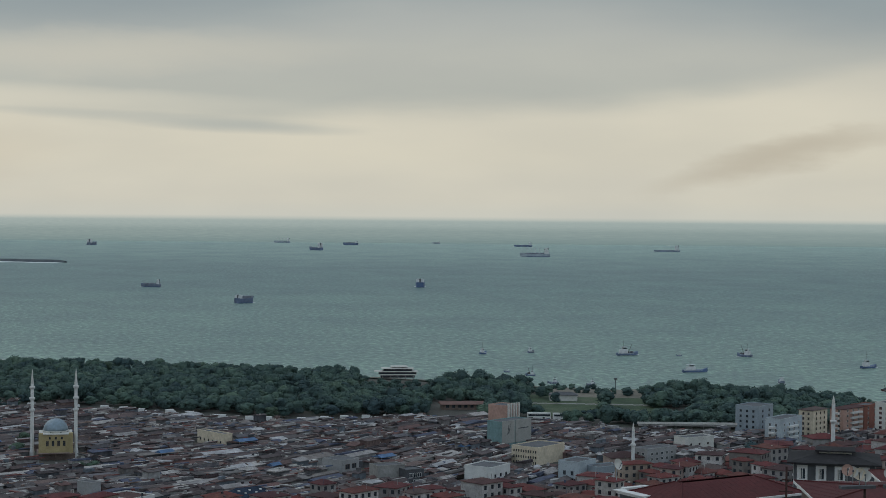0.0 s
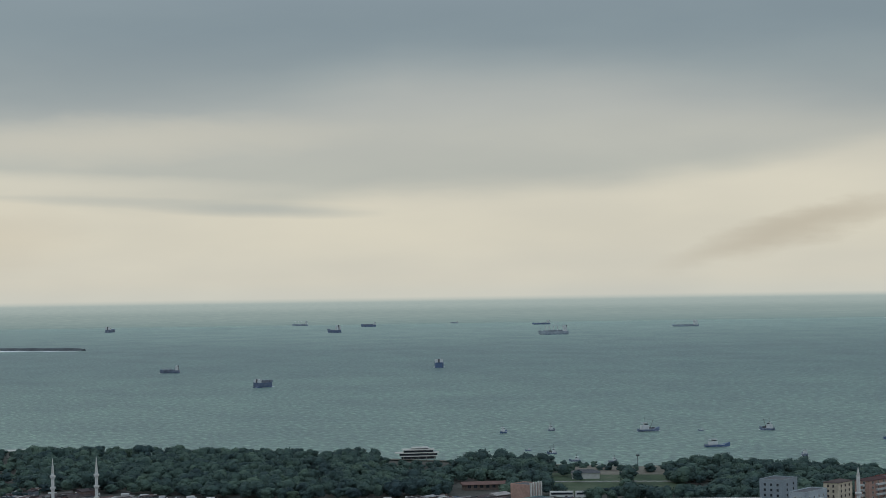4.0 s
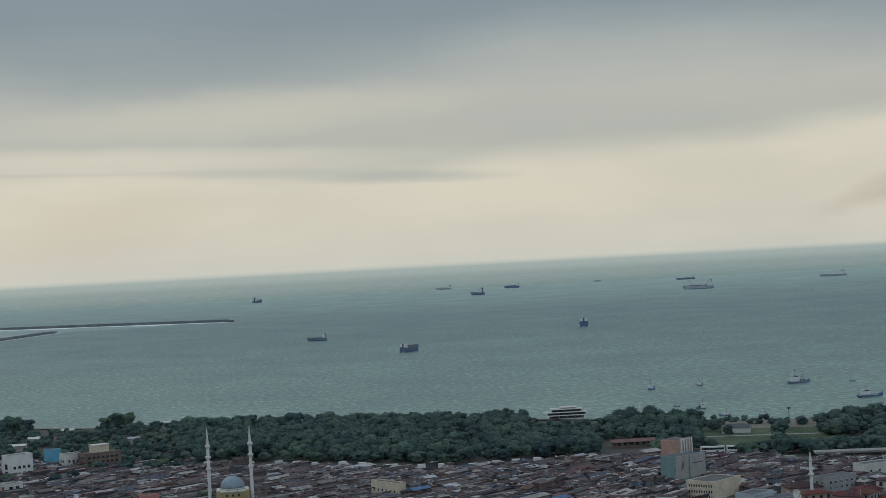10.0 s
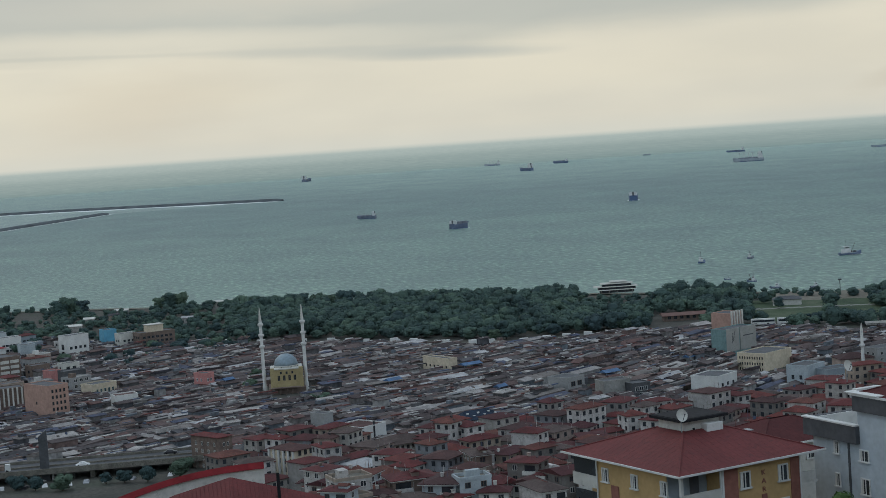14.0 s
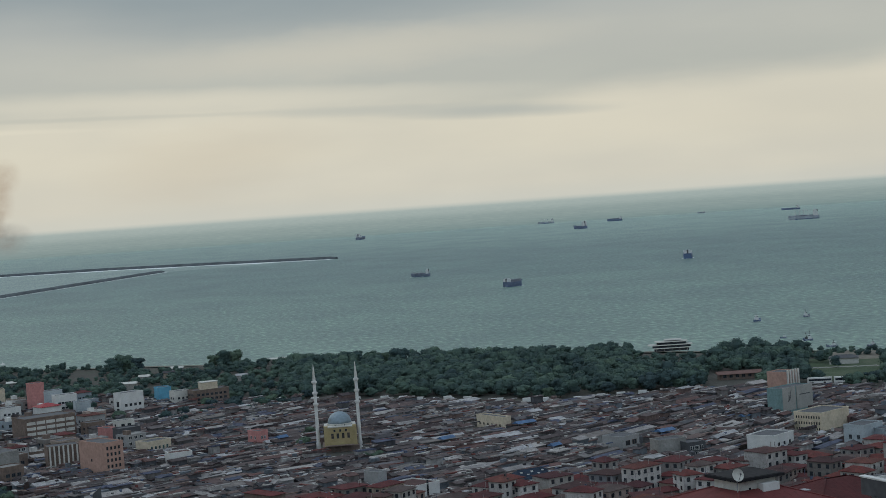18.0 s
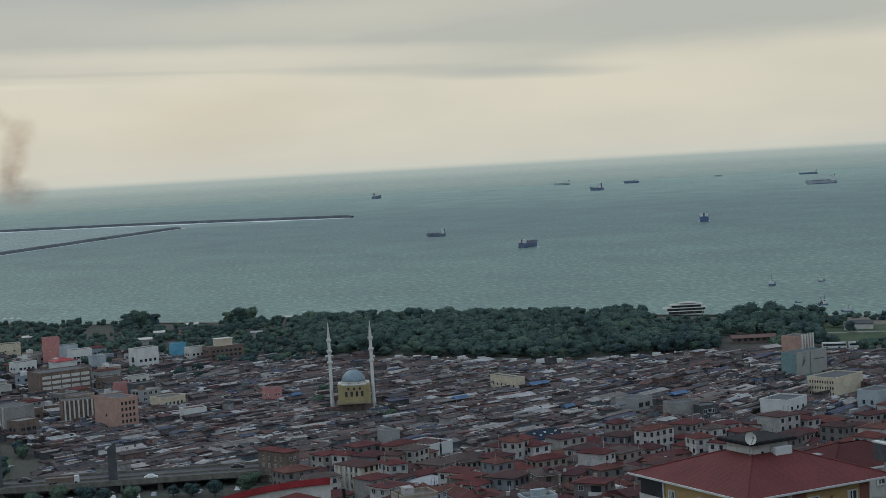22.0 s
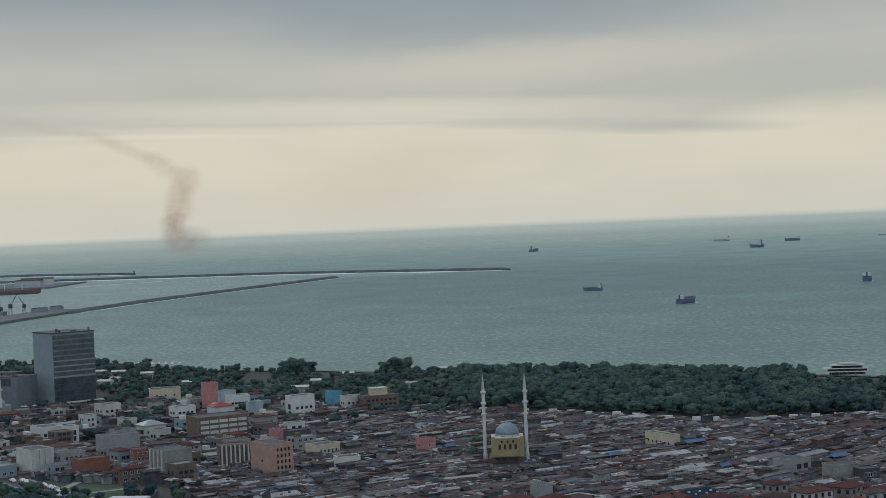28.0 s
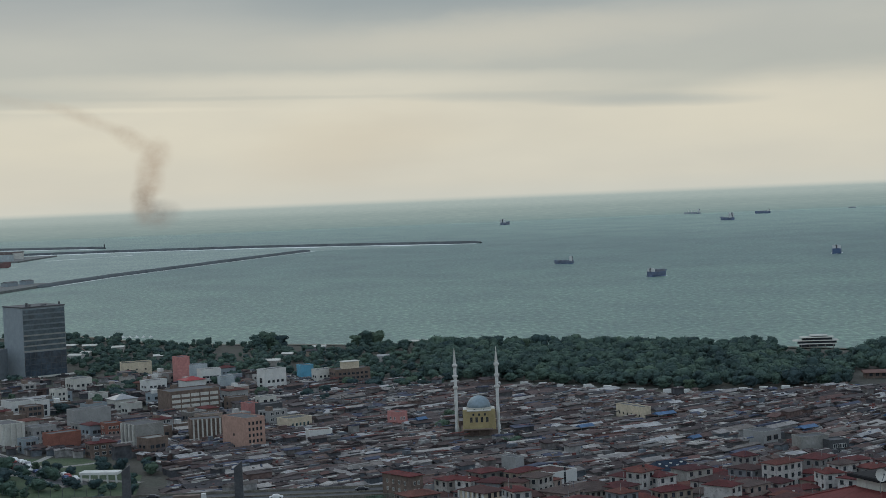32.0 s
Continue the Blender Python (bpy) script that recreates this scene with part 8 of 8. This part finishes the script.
def viaduct():
    b = thing("viaduct", "raised concrete road with parapets on square piers", "viaduct", pose(-95, 532, 2.4, 0, 0, 2))
    part("deck", Shape().box(-90, -8, 3.0, 66, 8, 3.9), M["asphalt"], b)
    part("parapet", Shape().box(-90, -8.3, 3.0, 66, -7.9, 4.7), M["oldconcrete"], b)
    part("parapet", Shape().box(-90, 7.9, 3.0, 66, 8.3, 4.7), M["oldconcrete"], b)
    part("median", Shape().box(-90, -0.25, 3.9, 66, 0.25, 4.4), M["oldconcrete"], b)
    for k in range(10):
        part("pier", Shape().box(-85 + 16 * k, -6.5, -2, -83.6 + 16 * k, 6.5, 3.0), M["oldconcrete"], b)
    road = Shape().box(-185, 505, 2.25, -25, 521, 2.50)
    solid("road", road, M["asphalt"], "grey side road below the raised road", "road", kind="structure")
    for k in range(13):
        x = -118 + 6.3 * k + random.uniform(-1, 1)
        copy_thing(CAR, pose(x, 517 + random.uniform(-3, 2), 2.52, 0, 0, 90 + random.uniform(-12, 12)))
    for x, y in ((-110, 536), (-70, 528), (-44, 537), (-130, 527)):
        copy_thing(CAR, pose(x, y, 6.32, 0, 0, 2))
    tr = thing("lorry", "brown flat lorry on the raised road", "lorry", pose(-97, 527.5, 6.32, 0, 0, 4))
    part("cab", Shape().box(3.6, -1.1, 0.5, 5.2, 1.1, 2.5, 0, 0.1), M["white"], tr)
    part("load_box", Shape().box(-5, -1.2, 0.8, 3.4, 1.2, 2.2), M["brown"], tr)
    for u in (-3.5, -2.2, 4.2):
        part("wheel", Shape().rod((u, -1.15, 0.45), (u, 1.15, 0.45), 0.45, 10), M["black"], tr)
    for x, y, h in ((-81.5, 528.0, 16.2), (-117.0, 530.0, 16.0)):
        p = thing("pylon", "tall dark slab pylon with a slanting top beside the road", "pylon", pose(x, y, 2.4, 0, 0, 6), "road pylons")
        part("slab", Shape().add([(-1.4, -0.9, -2), (1.4, -0.9, -2), (1.4, 0.9, -2), (-1.4, 0.9, -2), (-1.3, -0.8, h - 2.2), (1.3, -0.8, h), (1.3, 0.8, h), (-1.3, 0.8, h - 2.2)], [(3, 2, 1, 0), (4, 5, 6, 7), (0, 1, 5, 4), (1, 2, 6, 5), (2, 3, 7, 6), (3, 0, 4, 7)]), M["darkgrey"], p)
        fr = Shape()
        for q0, q1 in (((-2.4, 3.4), (2.4, 3.4)), ((2.4, 3.4), (2.2, -0.8)), ((2.2, -0.8), (-2.4, 1.6)), ((-2.4, 1.6), (-2.4, 3.4))):
            fr.rod((q0[0], -1.2, q0[1]), (q1[0], -1.2, q1[1]), 0.3, 4)
        part("sign_frame", fr, M["white"], p, "white angular frame at the pylon's foot")
    rr = random.Random(3)
    far = thing("flyover", "long pale flyover parapet behind the sheds", "viaduct", pose(264, 717, 2.4, 0, 0, -13))
    part("deck", Shape().box(-22, -4, 3.2, 22, 4, 4.0), M["concrete"], far)
    part("parapet", Shape().box(-22, -4.2, 4.0, 22, -3.9, 4.9), M["offwhite"], far)
    for k in range(4):
        part("pier", Shape().box(-18 + 12 * k, -2, -1, -17 + 12 * k, 2, 3.2), M["concrete"], far)


viaduct()
park = Shape().add([(-232, 540, 2.65), (-118, 540, 2.65), (-128, 606, 2.65), (-160, 652, 2.65), (-250, 668, 2.65)], [(0, 1, 2, 3, 4)])
solid("park_lawn", park, M["grass"], "town park lawn crossed by pale paths", "lawn", kind="structure")
walks = Shape()
for (x0, y0), (x1, y1) in (((-235, 585), (-150, 640)), ((-225, 640), (-125, 590)), ((-190, 545), (-175, 660))):
    L = math.hypot(x1 - x0, y1 - y0)
    ux, uy = -(y1 - y0) / L * 1.6, (x1 - x0) / L * 1.6
    walks.add([(x0 + ux, y0 + uy, 2.7), (x0 - ux, y0 - uy, 2.7), (x1 - ux, y1 - uy, 2.7), (x1 + ux, y1 + uy, 2.7)], [(0, 1, 2, 3)])
solid("park_path", walks, M["concrete"], "pale paths crossing the park", "path", kind="structure")
b = thing("pergola", "white park pergola with a flat roof on square posts", "pergola", pose(-140, 594, 2.6, 0, 0, -8))
part("roof", Shape().box(-7, -2.6, 3.0, 7, 2.6, 3.9), M["white"], b)
for k in range(5):
    part("post", Shape().box(-6.6 + 3.2 * k, -2.4, -0.5, -6.1 + 3.2 * k, -1.9, 3.0), M["white"], b)
fence = thing("sports_court", "green sports court behind a mesh fence", "court", pose(-150, 556, 2.7))
part("surface", Shape().box(-24, -8, 0, 24, 8, 0.06), M["grass"], fence)
for k in range(13):
    part("fence_post", Shape().rod((-24 + 4 * k, 8, 0), (-24 + 4 * k, 8, 3.4), 0.08), M["darkgrey"], fence)
lorry = thing("lorry", "white lorry on a grey street between sheds", "lorry", pose(97, 632, 2.5, 0, 0, -6))
part("cab", Shape().box(-7.2, -1.2, 0.5, -5.0, 1.2, 3.2, 0, 0.12), M["white"], lorry)
part("trailer", Shape().box(-4.8, -1.25, 0.8, 7.5, 1.25, 3.4), M["darkgrey"], lorry)
for u in (-6, 4, 5.4):
    part("wheel", Shape().rod((u, -1.2, 0.5), (u, 1.2, 0.5), 0.5, 10), M["black"], lorry)

VAN = thing("van", "white van standing before the woods", "van", pose(0, 0, 0), "vans along the woods")
part("body", Shape().box(-2.4, -0.95, 0.4, 1.5, 0.95, 2.3, 0, 0.05).box(1.45, -0.9, 0.4, 2.5, 0.9, 1.5, 0, 0.1), M["white"], VAN)
part("windscreen", Shape().box(1.3, -0.85, 1.45, 1.62, 0.85, 2.1, 0, 0.05), M["pane"], VAN)
for u in (-1.5, 1.6):
    part("wheel", Shape().rod((u, -0.96, 0.35), (u, 0.96, 0.35), 0.35, 10), M["black"], VAN)
VAN.matrix_basis = pose(*seat(-1.9, 878), 2.45, 0, 0, 10)
for k in range(17):
    a = -2.2 + 0.72 * k + rnd.uniform(-0.34, 0.34)
    x, y = seat(a, forest_front(a) - 13 + rnd.uniform(-6, 4))
    if free(x, y, 2):
        copy_thing(VAN, pose(x, y, 2.45, 0, 0, rnd.uniform(-25, 25)))

# the street beside the park, full of standing cars, with a clipped hedge along it
S0, S1 = Vector((-203, 668, 2.74)), Vector((-146, 588, 2.74))
along = (S1 - S0).normalized()
side = Vector((-along.y, along.x, 0))
street = Shape().add([S0 - side * 5, S1 - side * 5, S1 + side * 5, S0 + side * 5], [(0, 1, 2, 3)])
solid("park_street", street, M["asphalt"], "grey street beside the town park", "road", kind="structure")
pave = Shape()
for q in (-6.2, 5.0):
    a, b = S0 + side * q, S1 + side * q
    pave.add([a, b, b + side * 1.2, a + side * 1.2, a + Vector((0, 0, 0.14)), b + Vector((0, 0, 0.14)), b + side * 1.2 + Vector((0, 0, 0.14)), a + side * 1.2 + Vector((0, 0, 0.14))], [(3, 2, 1, 0), (4, 5, 6, 7), (0, 1, 5, 4), (1, 2, 6, 5), (2, 3, 7, 6), (3, 0, 4, 7)])
solid("pavement", fixed(pave.mesh("pavement", M["concrete"])), None, "pale raised kerb and pavement along the park street", "pavement", kind="structure")
heading = math.degrees(math.atan2(along.y, along.x))
for k in range(26):
    p = S0 + along * (2 + 3.6 * k) + side * rnd.choice((-3.6, -1.2, 1.6, 3.7))
    copy_thing(CAR, pose(p.x, p.y, 2.76, 0, 0, heading + rnd.uniform(-5, 5)))
bush = Shape()
for k in range(420):
    p = S0 + along * rnd.uniform(0, 96) + side * rnd.uniform(-9.4, -7.4)
    r, z = rnd.uniform(0.35, 0.7), rnd.uniform(0.2, 1.1)
    bush.lathe([(r * 0.5, 2.7 + z - r * 0.6), (r, 2.7 + z), (r * 0.6, 2.7 + z + r * 0.6)], 5, p.x, p.y)
solid("hedge", bush, M["leaf"], "dark clipped hedge between park and street", "hedge", kind="stuff")


# ---- woods ----
def crown_points(rnd, r, h, lobes):
    """Lobes of an uneven crown: centre and size."""
    out = [(0, 0, h * 0.60, r * 0.66), (0, 0, h * 0.36, r * 0.62)]
    for _ in range(lobes):
        a, q, z = rnd.uniform(0, 6.283), r * rnd.uniform(0.35, 0.75), h * rnd.uniform(0.28, 0.84)
        out.append((q * math.cos(a), q * math.sin(a), z, r * rnd.uniform(0.26, 0.46)))
    return out


def crown_mesh(seed, r, h, lobes, leaves, size):
    """A crown of many small leaf sprays set loosely round several lobes, over a thin inner mass."""
    rnd = random.Random(seed)
    s = Shape()
    for cx, cy, cz, q in crown_points(rnd, r, h, lobes):
        n = max(int(leaves * (q / r) ** 2), 14)
        for _ in range(n):
            t, c = rnd.uniform(0, 6.283), rnd.uniform(-0.7, 1)
            k = q * rnd.uniform(0.84, 1.10)
            p = Vector((cx + k * math.sqrt(1 - c * c) * math.cos(t), cy + k * math.sqrt(1 - c * c) * math.sin(t), cz + k * c * 0.85))
            away = (p - Vector((cx, cy, cz))).normalized() + Vector((rnd.gauss(0, 0.45), rnd.gauss(0, 0.45), rnd.gauss(0.25, 0.40)))
            e = away.to_track_quat("Z", "Y").to_matrix() @ Euler((0, 0, rnd.uniform(0, 6.28))).to_matrix()
            z = size * rnd.uniform(0.5, 1.4)
            v = [p + e @ Vector(w) * z for w in ((-0.6, 0, -0.06), (0, -0.42, 0.06), (0.6, 0, -0.06), (0, 0.42, 0.06))]
            s.add(v, [(0, 1, 2, 3)])
        m, rings = 8, 5
        v = []
        for i in range(rings + 1):
            a = math.pi * (i / rings - 0.5)
            v += [(cx + q * 0.88 * math.cos(a) * math.cos(6.283 * k / m) * rnd.uniform(0.8, 1.1), cy + q * 0.88 * math.cos(a) * math.sin(6.283 * k / m) * rnd.uniform(0.8, 1.1), cz + q * 0.78 * math.sin(a) * rnd.uniform(0.9, 1.06)) for k in range(m)]
        s.add(v, [(i * m + k, i * m + (k + 1) % m, (i + 1) * m + (k + 1) % m, (i + 1) * m + k) for i in range(rings) for k in range(m)])
    return s


def trunk_shape(seed, h, r):
    rnd = random.Random(seed)
    s = Shape().lathe([(r * 1.3, -0.6), (r, h * 0.12), (r * 0.75, h * 0.35), (r * 0.4, h * 0.62)], 7)
    for _ in range(4):
        a, z = rnd.uniform(0, 6.28), h * rnd.uniform(0.25, 0.45)
        s.rod((0, 0, z), (h * 0.22 * math.cos(a), h * 0.22 * math.sin(a), z + h * 0.2), r * 0.3, 5)
    return s


CROWNS = [crown_mesh(100 + k, 4.2 + 0.5 * k, 9.5, 7 + k, 620, 0.62) for k in range(5)]
TREES = []
for k, c in enumerate(CROWNS):
    t = thing("tree", "broad-leaved tree with a dense dark green crown", "tree", pose(0, -300 - 20 * k, ground_z(0, 0)), "shore woods")
    part("trunk", trunk_shape(k, 9.5, 0.28), M["bark"], t)
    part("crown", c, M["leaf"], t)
    TREES.append(t)
LITE = [crown_mesh(200 + k, 4.2 + 0.4 * k, 9.5, 3 + k, 200, 0.80) for k in range(5)]
rnd = random.Random(5)
stand = []
for j in range(-10, 110):
    for i in range(-80, 130):
        x, y = i * 6.8 + rnd.uniform(-3.0, 3.0), 720 + j * 6.8 + rnd.uniform(-3.0, 3.0)
        a, d = az_d(x, y)
        front = forest_front(a)
        if not -26 < a < 36 or d < front or y > coast_y(x) - 30 or not free(x, y, 2):
            continue
        if 9.6 < a < 11.6 and d > 955:
            continue
        if 14.9 < a < 20.4 and 800 < d < 905 and not (a > 18.8 and d > 850) and not (a < 18.8 and rnd.random() < 0.05):
            continue
        if 11.6 < a < 13.6 and d < 862:
            continue
        if a < -2.5:
            keepit = (0.68 if a > -8.5 else 0.62) + 0.6 * noise.noise((x * 0.02, y * 0.02, 0))
            if -7.2 < a < -4.2 and d > 1085:
                keepit = 0.0
            if rnd.random() > keepit:
                continue
        elif 15.0 < a < 18.8 and d >= 905:
            if rnd.random() < 0.45:
                continue
            stand.append((d - front, x, y, rnd.uniform(0.28, 0.5)))
            continue
        if 9.2 < a < 12.0 and d > 890:
            stand.append((d - front, x, y, rnd.uniform(0.30, 0.46)))
            continue
        if a > 25.6:
            if rnd.random() < 0.85:
                stand.append((d - front, x, y, rnd.uniform(0.16, 0.36)))
            continue
        stand.append((d - front, x, y, (0.66 if a < -2.5 else 1.0) * rnd.uniform(0.55, 0.86) * (1.18 if rnd.random() < 0.12 else 1)))
for _ in range(420):
    a, d = rnd.uniform(-22, -1.5), rnd.uniform(770, 1000)
    x, y = d * math.sin(radians(a)), d * math.cos(radians(a))
    if free(x, y, 3) and d < forest_front(a) and d > 800 and noise.noise((x * 0.015, y * 0.015, 5)) > -0.1:
        stand.append((0.0, x, y, rnd.uniform(0.34, 0.62)))
for _ in range(150):
    x, y = rnd.uniform(-245, -122), rnd.uniform(545, 632)
    if all((x - p[1]) ** 2 + (y - p[2]) ** 2 > 18 for p in stand) and math.hypot(x + 140, y - 594) > 11 and not (abs(x + 150) < 26 and abs(y - 556) < 10):
        stand.append((-1.0, x, y, rnd.uniform(0.30, 0.55)))
for k in range(11):
    stand.append((-1.0, -122 + 8.3 * k + rnd.uniform(-3, 3), 511 + rnd.uniform(-4, 4), rnd.uniform(0.35, 0.6)))
for a, d, sc in ((-7.6, 1100, 1.25), (-7.9, 1098, 1.15), (-7.2, 1102, 1.05), (-4.35, 1085, 1.25), (-4.0, 1087, 1.0), (-4.65, 1084, 0.95)):
    stand.append((-1.0, d * math.sin(radians(a)), d * math.cos(radians(a)), sc))
for x, y, sc in ((0.9, 639.2, 0.55), (4.0, 641.0, 0.5), (-20.4, 716.0, 0.7), (-22.0, 690.0, 0.6), (250.7, 607.4, 0.9), (-23.5, 686.0, 0.5)):
    stand.append((-1.0, x, y, sc))
stand.sort()
rest = Shape()
for k, (q, x, y, sc) in enumerate(stand):
    z = ground_z(x, y)
    m = pose(x, y, z, 0, 0, rnd.uniform(0, 360)) @ Matrix.Diagonal((sc * (wide := rnd.uniform(1.0, 1.4)), sc * wide, sc * rnd.uniform(0.85, 1.2), 1))
    if k < 290:
        t = copy_thing(TREES[k % 5], m)
        t.matrix_basis = m
    else:
        c = LITE[rnd.randrange(5)]
        rest.add([m @ Vector(p) for p in c.v], c.f)
woods = thing("woods", "dense belt of dark green trees along the shore", "woods", pose(0, 0, 0), kind="stuff")
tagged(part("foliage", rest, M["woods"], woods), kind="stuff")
for t in TREES:
    t.matrix_basis = pose(-30 + 60 * rnd.random(), 1000 + 20 * rnd.random(), 2.3)
print("trees", len(stand))
# a fresh green tree beside the blue-grey house
gx, gy = 39.9, 121.6
garden = thing("tree", "fresh green garden tree beside a blue-grey house", "tree", pose(gx, gy, ground_z(gx, gy)))
part("trunk", trunk_shape(41, 10.8, 0.16), M["bark"], garden)
part("crown", crown_mesh(301, 2.3, 10.8, 9, 900, 0.30), M["leaf_fresh"], garden)
